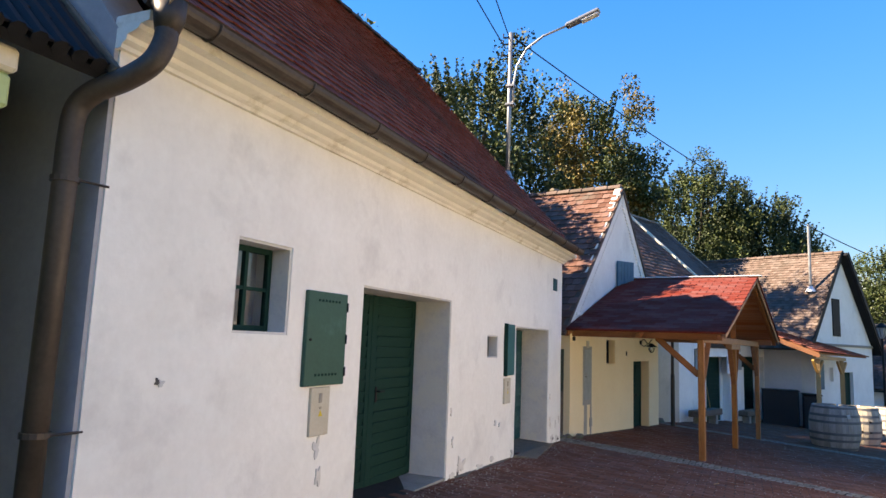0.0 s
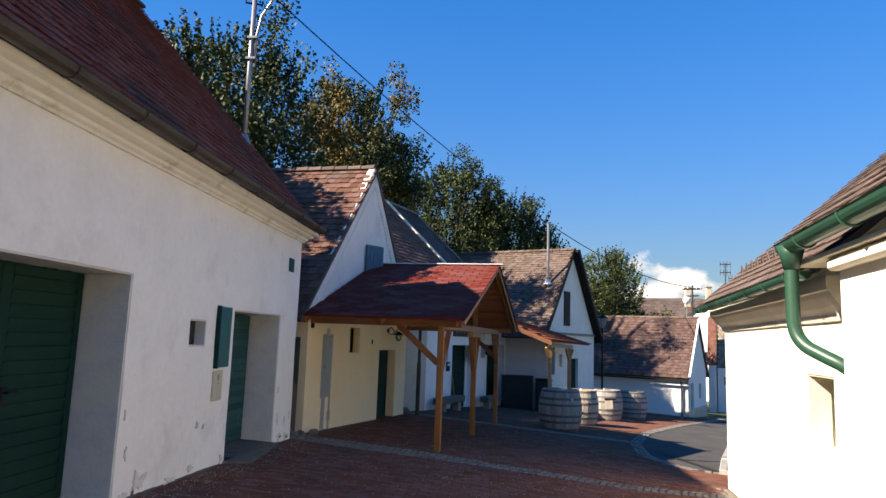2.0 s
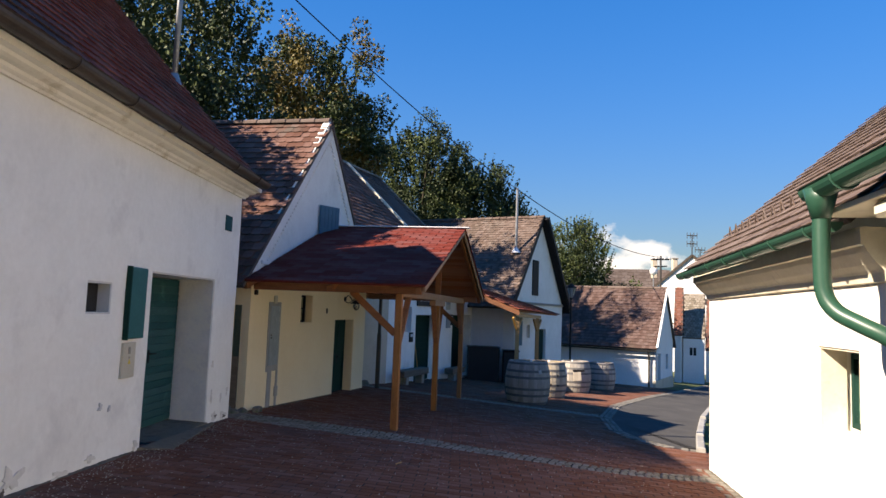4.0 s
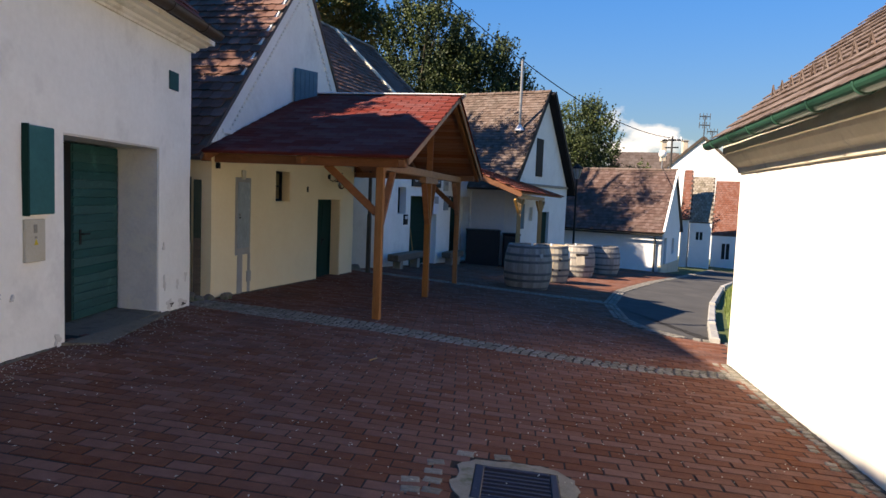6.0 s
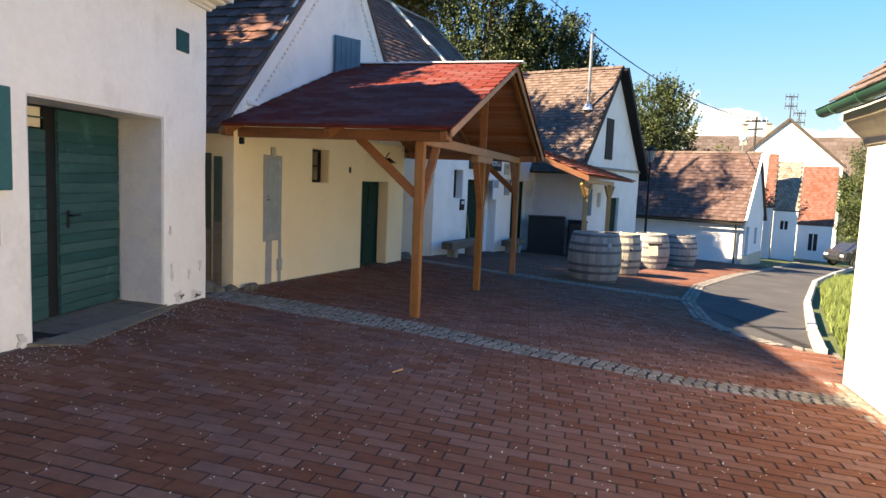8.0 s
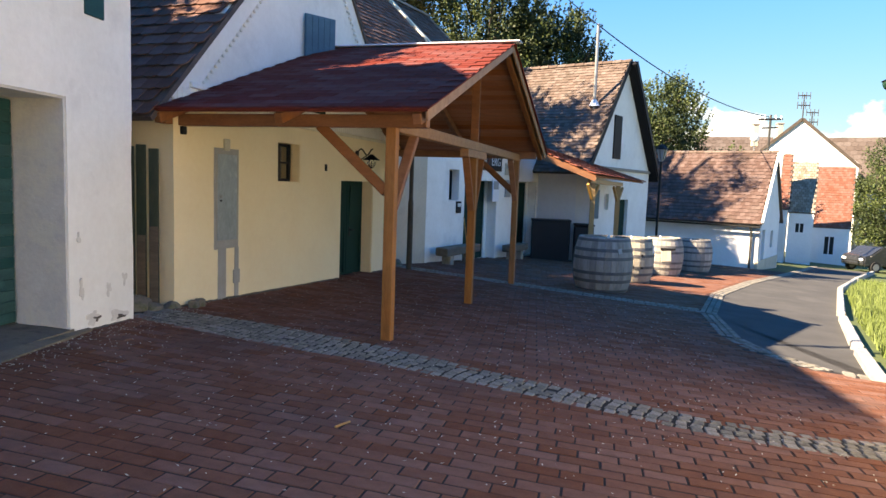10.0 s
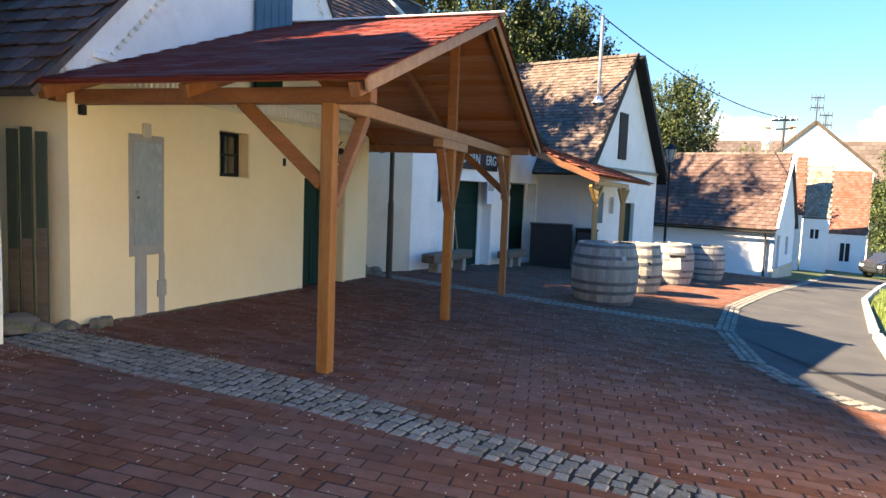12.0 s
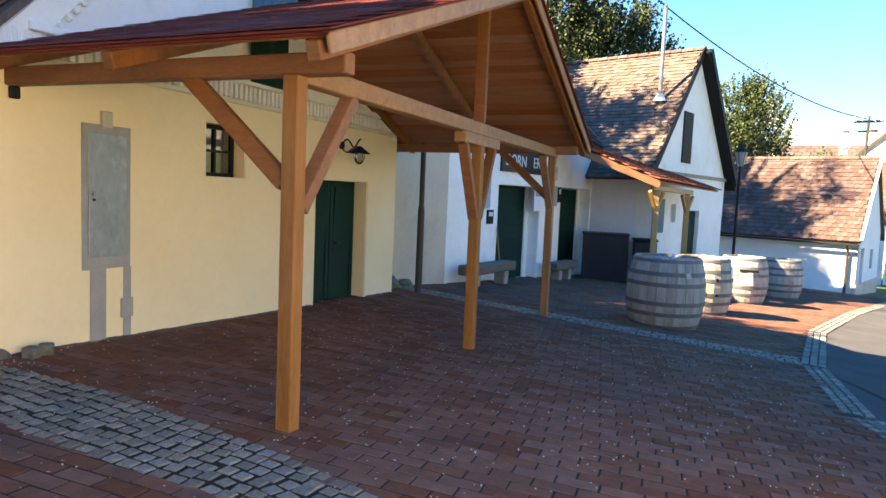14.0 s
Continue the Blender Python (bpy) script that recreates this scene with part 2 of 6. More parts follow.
FOOT_DIRT = material("wall_foot_dirt", (0.05, 0.043, 0.034), (0.16, 0.14, 0.115), 1.0, 12, 90, 0.8, stain=(0.05, 0.06, 0.025), stain_scale=7)
GRANITE = material("grey_granite_sett", (0.105, 0.097, 0.082), (0.28, 0.257, 0.215), 0.92, 30, 160, 1.0, spec=0.08, vary=0.24)
KERBSTONE = material("pale_granite_kerb", (0.24, 0.23, 0.205), (0.38, 0.365, 0.335), 0.85, 8, 90, 0.4, vary=0.1)
ASPHALT = material("asphalt", (0.055, 0.054, 0.052), (0.095, 0.092, 0.087), 0.95, 1.2, 180, 0.6, spec=0.05, stain=(0.11, 0.105, 0.097), stain_scale=0.8)
EARTH = material("grass_ground", (0.05, 0.07, 0.02), (0.095, 0.115, 0.038), 1.0, 3, 40, 0.4, stain=(0.10, 0.09, 0.05), stain_scale=0.7, stain_at=(0.58, 0.8))
GRASS = material("grass_blades", (0.075, 0.11, 0.025), (0.15, 0.19, 0.05), 0.8, 2, 20, 0.0, vary=0.25)
DRAIN_CONCRETE = material("sandy_drain_concrete", (0.15, 0.132, 0.1), (0.3, 0.265, 0.205), 1.0, 9, 120, 1.0, stain=(0.09, 0.095, 0.04), stain_scale=5, stain_at=(0.54, 0.66))
IRON_GRATE = material("grate_iron", (0.022, 0.020, 0.030), (0.045, 0.042, 0.058), 0.5, 6, 60, 0.2, metal=0.5)
BARK = material("bark", (0.045, 0.035, 0.025), (0.10, 0.08, 0.06), 0.95, 6, 40, 0.6)
LEAF_DARK = material("dark_green_leaf", (0.016, 0.027, 0.008), (0.04, 0.058, 0.016), 0.6, 0.6, 5, 0.0, vary=0.35, spec=0.25)
LEAF_GREEN = material("green_leaf", (0.036, 0.055, 0.014), (0.085, 0.11, 0.03), 0.6, 0.6, 5, 0.0, vary=0.35, spec=0.25)
LEAF_YELLOW = material("yellowing_leaf", (0.075, 0.065, 0.014), (0.17, 0.12, 0.025), 0.6, 0.6, 5, 0.0, vary=0.4, spec=0.25)
WHITE_METAL = material("white_metal", (0.66, 0.67, 0.68), (0.78, 0.78, 0.79), 0.4, 4, 40, 0.02)
CAR_PAINT = material("dark_car_paint", (0.02, 0.022, 0.025), (0.03, 0.032, 0.036), 0.25, 4, 40, 0.0, spec=0.6)
RUBBER = material("rubber", (0.012, 0.012, 0.012), (0.02, 0.02, 0.02), 0.85, 5, 50, 0.1)
LETTER = material("pale_lettering", (0.55, 0.55, 0.53), (0.62, 0.62, 0.60), 0.7, 4, 30, 0.0)
# near-black puts the darkness inside rooms, niche and drain pit into the colour
INTERIOR = material("unlit_dark", (0.02, 0.02, 0.02), (0.03, 0.03, 0.03), 0.9, 3, 20, 0.0)
CURTAIN = material("grey_curtain", (0.20, 0.20, 0.22), (0.30, 0.30, 0.32), 0.9, 3, 30, 0.1)
AMBER = material("warning_yellow", (0.55, 0.40, 0.03), (0.62, 0.46, 0.05), 0.6, 4, 30, 0.0)

GLASS = bpy.data.materials.new("window_glass")
GLASS.use_nodes = True
gb = GLASS.node_tree.nodes["Principled BSDF"]
gb.inputs["Base Color"].default_value = (0.9, 0.93, 0.92, 1)
gb.inputs["Roughness"].default_value, gb.inputs["Transmission Weight"].default_value, gb.inputs["IOR"].default_value = 0.03, 1.0, 1.45


# ---- building helpers ----
def ground_z(x, y):
    """The lane falls ahead and towards its right side."""
    return 0.407 - 0.0565 * min(max(x, -2.0), 26.0) - 0.0367 * min(max(y, -12.0), 60.0)


def mesh_from(name, bm):
    me = bpy.data.meshes.new(name)
    bm.normal_update()
    bm.to_mesh(me)
    bm.free()
    return me


def part(name, bm, mat, parent=None, label="", smooth=False):
    me = bm if isinstance(bm, bpy.types.Mesh) else mesh_from(name, bm)
    if mat and not me.materials:
        me.materials.append(mat)
    if smooth:
        for p in me.polygons:
            p.use_smooth = True
    ob = new(name, me)
    if parent:
        ob.parent = parent
    if label:
        tagged(ob, label)
    return ob


def thing(name, label, category, at=(0, 0, 0), rz=0.0, group="", kind=""):
    ob = new(name)
    ob.empty_display_size = 0.1
    ob.matrix_basis = Matrix.Translation(at) @ Matrix.Rotation(rz, 4, "Z")
    return tagged(ob, label, category, group, kind)


def box(bm, x0, x1, y0, y1, z0, z1, m=None, bevel=0.0):
    made = bmesh.ops.create_cube(bm, size=1.0)["verts"]
    mt = Matrix.Translation(((x0 + x1) / 2, (y0 + y1) / 2, (z0 + z1) / 2)) @ Matrix.Diagonal((abs(x1 - x0), abs(y1 - y0), abs(z1 - z0), 1))
    bmesh.ops.transform(bm, matrix=(m @ mt) if m else mt, verts=made)
    if bevel:
        es = list({e for v in made for e in v.link_edges})
        bmesh.ops.bevel(bm, geom=es, offset=bevel, segments=1, affect="EDGES")
    return bm


def boxed(*a, m=None, bevel=0.0):
    return box(bmesh.new(), *a, m=m, bevel=bevel)


def tube(points, radius, sides=10, bm=None, caps=True):
    """A round bar through the points; radius may be one number or one for each point."""
    bm = bm or bmesh.new()
    pts = [Vector(p) for p in points]
    rs = radius if isinstance(radius, (list, tuple)) else [radius] * len(pts)
    rings = []
    u = None
    for i, p in enumerate(pts):
        a = (pts[min(i + 1, len(pts) - 1)] - pts[max(i - 1, 0)]).normalized()
        if u is None:
            u = a.cross(Vector((0.13, 0.29, 1)) if abs(a.z) < 0.9 else Vector((1, 0.2, 0)))
        u = (u - a * u.dot(a)).normalized()
        w = a.cross(u)
        rings.append([bm.verts.new(p + (u * math.cos(2 * math.pi * j / sides) + w * math.sin(2 * math.pi * j / sides)) * rs[i]) for j in range(sides)])
    for r0, r1 in zip(rings, rings[1:]):
        for j in range(sides):
            bm.faces.new((r0[j], r0[(j + 1) % sides], r1[(j + 1) % sides], r1[j]))
    if caps:
        bm.faces.new(rings[0][::-1])
        bm.faces.new(rings[-1])
    bmesh.ops.recalc_face_normals(bm, faces=bm.faces)
    return bm


def eased(points, n=5):
    """Points of a smooth curve through the given ones."""
    p = [Vector(q) for q in points]
    p = [2 * p[0] - p[1]] + p + [2 * p[-1] - p[-2]]
    out = []
    for a, b, c, d in zip(p, p[1:], p[2:], p[3:]):
        for k in range(n):
            t = k / n
            out.append(0.5 * (2 * b + (c - a) * t + (2 * a - 5 * b + 4 * c - d) * t * t + (3 * b - a - 3 * c + d) * t ** 3))
    return out + [p[-2]]


def beam_bm(a, b, w, h, bevel=0.006, roll_up=(0, 0, 1)):
    """A squared timber from a to b."""
    a, b = Vector(a), Vector(b)
    d = b - a
    x = d.normalized()
    z = Vector(roll_up)
    y = z.cross(x)
    y = y.normalized() if y.length > 1e-4 else Vector((0, 1, 0))
    z = x.cross(y)
    m = Matrix(((x.x, y.x, z.x, (a.x + b.x) / 2), (x.y, y.y, z.y, (a.y + b.y) / 2), (x.z, y.z, z.z, (a.z + b.z) / 2), (0, 0, 0, 1)))
    return boxed(-d.length / 2, d.length / 2, -w / 2, w / 2, -h / 2, h / 2, m=m, bevel=bevel)


def prism(pts2, z0, z1, bm=None):
    """An upright prism over a plan outline; z0 and z1 are numbers or functions of x, y."""
    bm = bm or bmesh.new()
    f0 = z0 if callable(z0) else (lambda x, y: z0)
    f1 = z1 if callable(z1) else (lambda x, y: z1)
    lo = [bm.verts.new((x, y, f0(x, y))) for x, y in pts2]
    hi = [bm.verts.new((x, y, f1(x, y))) for x, y in pts2]
    n = len(pts2)
    bm.faces.new(lo[::-1])
    bm.faces.new(hi)
    for i in range(n):
        bm.faces.new((lo[i], lo[(i + 1) % n], hi[(i + 1) % n], hi[i]))
    bmesh.ops.recalc_face_normals(bm, faces=bm.faces)
    return bm


def rough(bm, amount, scale=1.3):
    for v in bm.verts:
        n = noise.noise_vector(v.co * scale)
        v.co += Vector((n.x, n.y, n.z * 0.5)) * amount


class Line:
    """A wall's line in plan: s along it, depth into the wall (to its left)."""

    def __init__(self, p, q):
        self.p, self.q = Vector((*p, 0)), Vector((*q, 0))
        self.d = (self.q - self.p).normalized()
        self.n = Vector((-self.d.y, self.d.x, 0))
        self.length = (self.q - self.p).length
        self.angle = math.atan2(self.d.y, self.d.x)

    def at(self, s, depth, z):
        v = self.p + self.d * s + self.n * depth
        return Vector((v.x, v.y, z))

    def matrix(self, s=0.0, depth=0.0, z=0.0):
        """x along the wall, y into it, z up."""
        return Matrix.Translation(self.at(s, depth, z)) @ Matrix.Rotation(self.angle, 4, "Z")


def wall_bm(L, z_low, z_high, thick, openings=(), gable=None, wobble=0.006, step=0.45):
    """A wall along L with real openings (s0, s1, z0, z1); gable = (s0, s1, s_apex, z_apex) on top."""
    bm = bmesh.new()
    ss = {0.0, L.length}
    zs = {z_low, z_high}
    for s0, s1, z0, z1 in openings:
        ss |= {s0, s1}
        zs |= {max(z0, z_low), z1}

    def dense(values):
        v = sorted(values)
        out = [v[0]]
        for a, b in zip(v, v[1:]):
            k = max(1, round((b - a) / step))
            out += [a + (b - a) * i / k for i in range(1, k + 1)]
        return out

    ss, zs = dense(ss), dense(zs)
    verts = {}

    def vert(i, j, side):
        if (i, j, side) not in verts:
            verts[i, j, side] = bm.verts.new(L.at(ss[i], thick * side, zs[j]))
        return verts[i, j, side]

    def solid(i, j):
        if not (0 <= i < len(ss) - 1 and 0 <= j < len(zs) - 1):
            return False
        cs, cz = (ss[i] + ss[i + 1]) / 2, (zs[j] + zs[j + 1]) / 2
        return not any(a < cs < b and c < cz < d for a, b, c, d in openings)

    for i in range(len(ss) - 1):
        for j in range(len(zs) - 1):
            if not solid(i, j):
                continue
            for side in (0, 1):
                q = [vert(i, j, side), vert(i + 1, j, side), vert(i + 1, j + 1, side), vert(i, j + 1, side)]
                bm.faces.new(q if side == 0 else q[::-1])
            for (di, dj), (a, b) in (((-1, 0), ((i, j + 1), (i, j))), ((1, 0), ((i + 1, j), (i + 1, j + 1))), ((0, -1), ((i, j), (i + 1, j))), ((0, 1), ((i + 1, j + 1), (i, j + 1)))):
                if not solid(i + di, j + dj) and not (gable and dj == 1 and j == len(zs) - 2):
                    bm.faces.new((vert(*a, 0), vert(*a, 1), vert(*b, 1), vert(*b, 0)))
    rough(bm, wobble)
    if gable:
        s0, s1, sa, za = gable
        lo = [bm.verts.new(L.at(s, 0, z_high)) for s in (s0, s1)] + [bm.verts.new(L.at(sa, 0, za))]
        hi = [bm.verts.new(L.at(s, thick, z_high)) for s in (s0, s1)] + [bm.verts.new(L.at(sa, thick, za))]
        bm.faces.new(lo)
        bm.faces.new(hi[::-1])
        for a in range(3):
            bm.faces.new((lo[a], hi[a], hi[(a + 1) % 3], lo[(a + 1) % 3]))
    return bm


def pieces(name, parent, verts, faces, places, mat, singles=300, near=(4, 11)):
    """Alike pieces: those nearest to a spot of the plan as objects on one mesh, the others joined."""
    places = sorted(places, key=lambda m: (m.translation.x - near[0]) ** 2 + (m.translation.y - near[1]) ** 2)
    if singles:
        me = bpy.data.meshes.new(name)
        me.from_pydata(verts, [], faces)
        me.materials.append(mat)
        for m in places[:singles]:
            ob = new(name, me)
            ob.parent = parent
            ob.matrix_basis = m
    rest = places[singles:]
    if rest:
        base = np.c_[np.array(verts), np.ones(len(verts))]
        allv = np.concatenate([(base @ np.array(m).T)[:, :3] for m in rest])
        allf = [[i + k * len(verts) for i in f] for k in range(len(rest)) for f in faces]
        me = bpy.data.meshes.new(name + "_field")
        me.from_pydata(allv.tolist(), [], allf)
        me.materials.append(mat)
        ob = new(name + "_field", me)
        ob.parent = parent
        tagged(ob, kind="stuff")


def block_shape(w, l, h, chamfer):
    """A block with chamfered upper edges, top at z = 0."""
    v = []
    for z, i in ((-h, 0), (-chamfer, 0), (0, chamfer)):
        a, b = w / 2 - i, l / 2 - i
        v += [(-a, -b, z), (a, -b, z), (a, b, z), (-a, b, z)]
    f = [(8, 9, 10, 11)]
    for r in (0, 4):
        f += [(r + i, r + (i + 1) % 4, r + 4 + (i + 1) % 4, r + 4 + i) for i in range(4)]
    return v, f


def tile_shape(w, l, t=0.014, lift=0.022, round_end=True):
    """A flat roof tile: x across, y up the slope, the lower end lifted and rounded."""
    xs = (-0.5, -0.25, 0.25, 0.5)
    low = (0.10, 0.0, 0.0, 0.10) if round_end else (0, 0, 0, 0)
    top = [(x * w * 0.97, (-0.5 + lo) * l, lift + t) for x, lo in zip(xs, low)] + [(x * w * 0.97, 0.55 * l, t) for x in xs[::-1]]
    bot = [(x, y, z - t) for x, y, z in top]
    v = top + bot
    n = len(top)
    return v, [tuple(range(n))] + [(i + n, (i + 1) % n + n, (i + 1) % n, i) for i in range(n)]


def roof_plane(parent, e0, e1, r1, r0, mat, tw=0.18, tl=0.17, thick=0.06, singles=0, near=(0, 8), name="tile", jitter=0.004, slab=None, sag=0.0, shape=None):
    """A roof slope: eave e0-e1, ridge r0-r1 (e0 under r0), a slab with tiles on it."""
    e0, e1, r1, r0 = map(Vector, (e0, e1, r1, r0))
    nrm = (e1 - e0).cross(r0 - e0).normalized()
    if nrm.z < 0:
        nrm = -nrm
    bm = bmesh.new()
    a = [bm.verts.new(p) for p in (e0, e1, r1, r0)]
    b = [bm.verts.new(p - nrm * thick) for p in (e0, e1, r1, r0)]
    bm.faces.new(a)
    bm.faces.new(b[::-1])
    for i in range(4):
        bm.faces.new((a[i], b[i], b[(i + 1) % 4], a[(i + 1) % 4]))
    bmesh.ops.recalc_face_normals(bm, faces=bm.faces)
    slope = part("roof", bm, slab or TILE_DARK, parent)
    rows = max(1, round((r0 - e0).length / tl))
    places = []
    rng = random.Random(len(name) + rows)
    for i in range(rows):
        v = (i + 0.5) / rows
        left, right = e0.lerp(r0, v), e1.lerp(r1, v)
        along = right - left
        count = max(1, round(along.length / tw))
        x = along.normalized()
        y = (r0 - e0).normalized()
        y = (y - x * y.dot(x)).normalized()
        z = x.cross(y)
        if z.z < 0:
            x, z = -x, -z
        for j in range(count):
            u = (j + 0.5 + 0.5 * (i % 2)) / count
            if u > 1 - 0.4 / count:
                continue
            dip = -sag * math.sin(math.pi * u) * math.sin(math.pi * min(1, v * 0.9))
            p = left + along * u + nrm * (0.004 + rng.uniform(0, jitter) + dip)
            m = Matrix(((x.x, y.x, z.x, p.x), (x.y, y.y, z.y, p.y), (x.z, y.z, z.z, p.z), (0, 0, 0, 1)))
            places.append(m @ Matrix.Rotation(rng.gauss(0, 0.012), 4, "Z") @ Matrix.Rotation(rng.gauss(0, 0.008), 4, "X"))
    v, f = shape or tile_shape(tw, tl)
    pieces(name, slope, v, f, places, mat, singles, near)
    return slope


def ridge_tiles(parent, a, b, mat, radius=0.11, length=0.36):
    a, b = Vector(a), Vector(b)
    n = max(1, round((b - a).length / length))
    x = (b - a).normalized()
    y = Vector((0, 0, 1)).cross(x).normalized()
    for i in range(n):
        c0, c1 = a.lerp(b, i / n), a.lerp(b, (i + 1.1) / n)
        bm = bmesh.new()
        rings = []
        for c, r in ((c0, radius * 0.9), (c1, radius * 1.08)):
            rings.append([bm.verts.new(c + y * math.cos(t) * r + Vector((0, 0, 1)) * (math.sin(t) * r - 0.03)) for t in [math.pi * k / 6 for k in range(7)]])
        for k in range(6):
            bm.faces.new((rings[0][k], rings[0][k + 1], rings[1][k + 1], rings[1][k]))
        bm.faces.new(rings[1][::-1])
        bm.faces.new(rings[0])
        bmesh.ops.recalc_face_normals(bm, faces=bm.faces)
        part("ridge_tile", bm, mat, parent)


def gutter_bm(a, b, r=0.075, lip=0.012):
    """A half-round gutter from a to b."""
    a, b = Vector(a), Vector(b)
    x = (b - a).normalized()
    y = Vector((0, 0, 1)).cross(x).normalized()
    bm = bmesh.new()
    prof = [(math.cos(t) * r, -math.sin(t) * r) for t in [math.pi * k / 10 for k in range(11)]]
    inner = [(u * 0.93, w * 0.93) for u, w in prof[::-1]]
    loop = [(r + lip, 0.008)] + prof + [(-r - lip, 0.008)] + inner
    rings = [[bm.verts.new(c + y * u + Vector((0, 0, w))) for u, w in loop] for c in (a, b)]
    n = len(loop)
    for k in range(n):
        bm.faces.new((rings[0][k], rings[0][(k + 1) % n], rings[1][(k + 1) % n], rings[1][k]))
    ends = [[bm.verts.new(c + y * u + Vector((0, 0, w))) for u, w in prof] for c in (a, b)]
    for e in ends:
        bm.faces.new(e)
    bmesh.ops.recalc_face_normals(bm, faces=bm.faces)
    return bm


def gutter(parent, a, b, mat, r=0.075, every=0.9):
    g = part("gutter", gutter_bm(a, b, r), mat, parent, smooth=False)
    a, b = Vector(a), Vector(b)
    n = max(1, round((b - a).length / every))
    x = (b - a).normalized()
    y = Vector((0, 0, 1)).cross(x).normalized()
    for i in range(n):
        c = a.lerp(b, (i + 0.4) / n)
        pts = [c + y * math.cos(t) * (r + 0.008) + Vector((0, 0, -math.sin(t) * (r + 0.008))) for t in [math.pi * k / 8 for k in range(9)]]
        part("gutter_bracket", tube(pts, 0.009, 5), mat, g)
    return g


def fan_polygon_inside(poly, x, y):
    inside = False
    j = len(poly) - 1
    for i in range(len(poly)):
        xi, yi = poly[i]
        xj, yj = poly[j]
        if (yi > y) != (yj > y) and x < (xj - xi) * (y - yi) / (yj - yi) + xi:
            inside = not inside
        j = i
    return inside


def sheet(poly, lift, cell=1.0):
    """A ground sheet over a plan outline, following the fall of the lane."""
    bm = bmesh.new()
    bm.faces.new([bm.verts.new((x, y, 0)) for x, y in poly])
    bmesh.ops.triangulate(bm, faces=bm.faces)
    for v in bm.verts:
        v.co.z = ground_z(v.co.x, v.co.y) + lift
    bm.normal_update()
    for f in bm.faces:
        if f.normal.z < 0:
            f.normal_flip()
    return bm


# ---- ground ----
def cut_sheet(xs, ys, lift):
    bm = bmesh.new()
    vs = [[bm.verts.new((x, y, ground_z(x, y) + lift)) for x in xs] for y in ys]
    for j in range(len(ys) - 1):
        for i in range(len(xs) - 1):
            bm.faces.new((vs[j][i], vs[j][i + 1], vs[j + 1][i + 1], vs[j + 1][i]))
    return bm


KERB = [(8.15, 14.95), (7.45, 15.2), (7.0, 15.9), (6.88, 16.9), (7.2, 19.4), (8.35, 23.2), (10.6, 28.2), (14.8, 36.4), (19.5, 46)]
KERB_R = [(7.86, 14.9), (8.63, 17.1), (10.26, 21.4), (13.5, 29.0), (17.2, 36.2), (22.5, 46)]
PAVED = [(-1.6, -6), (4.6, -6), (7.46, 13.1), (7.95, 14.85)] + KERB[:-1] + [(9.0, 37.2), (4.5, 31.5), (1.3, 23.4), (-0.8, 21.5), (-1.2, 13)]
STRIP_X = (-0.2, 1.28, 2.65, 4.0, 5.46, 6.2, 7.3)
STRIP_LO = (13.5, 13.1, 12.89, 12.5, 12.05, 12.0, 12.12)
STRIP_HI = (14.1, 13.95, 13.55, 13.0, 12.5, 12.42, 12.55)
DRAIN, DRAIN_TURN = (4.14, 8.24), -0.09


def in_strip_one(x, y):
    return np.interp(x, STRIP_X, STRIP_LO) < y < np.interp(x, STRIP_X, STRIP_HI)


def in_strip_two(x, y):
    c = np.interp(x, (0.8, 1.4, 3.5, 5.2, 7.25), (21.75, 21.4, 20.68, 20.1, 19.5))
    return 0.9 < x < 7.2 and abs(y - c) < 0.28


def in_drain(x, y):
    return abs(x - DRAIN[0]) < 0.36 and abs(y - DRAIN[1]) < 0.36


def near_line(poly, x, y, w):
    for (ax, ay), (bx, by) in zip(poly, poly[1:]):
        dx, dy = bx - ax, by - ay
        t = min(1, max(0, ((x - ax) * dx + (y - ay) * dy) / (dx * dx + dy * dy)))
        if math.hypot(x - ax - t * dx, y - ay - t * dy) < w:
            return True
    return False


def lane(x, y, lift=0.0, turn=0.0):
    """A pose on the falling lane."""
    nz = Vector((0.0565, 0.0367, 1)).normalized()
    q = Vector((0, 0, 1)).rotation_difference(nz).to_matrix().to_4x4()
    return Matrix.Translation((x, y, ground_z(x, y) + lift)) @ q @ Matrix.Rotation(turn, 4, "Z")


ground = part("ground", cut_sheet((-500, -60, -2, 8, 26, 80, 500), (-400, -60, -12, 20, 60, 140, 700), -0.09), EARTH)
tagged(ground, "grassy ground falling along the lane", "ground", kind="structure")
pavement = part("pavement", sheet(PAVED, -0.0045), JOINT)
tagged(pavement, "red clinker brick pavement with sandy joints", "pavement", kind="structure")
road = part("road", sheet(KERB + KERB_R[::-1], -0.02), ASPHALT)
tagged(road, "worn grey asphalt road bending downhill", "road", kind="structure")

# ---- cellar house with the long white wall ----
A = Line((0, 2.93), (0, 13.4))


def sA(y):
    return y - 2.93


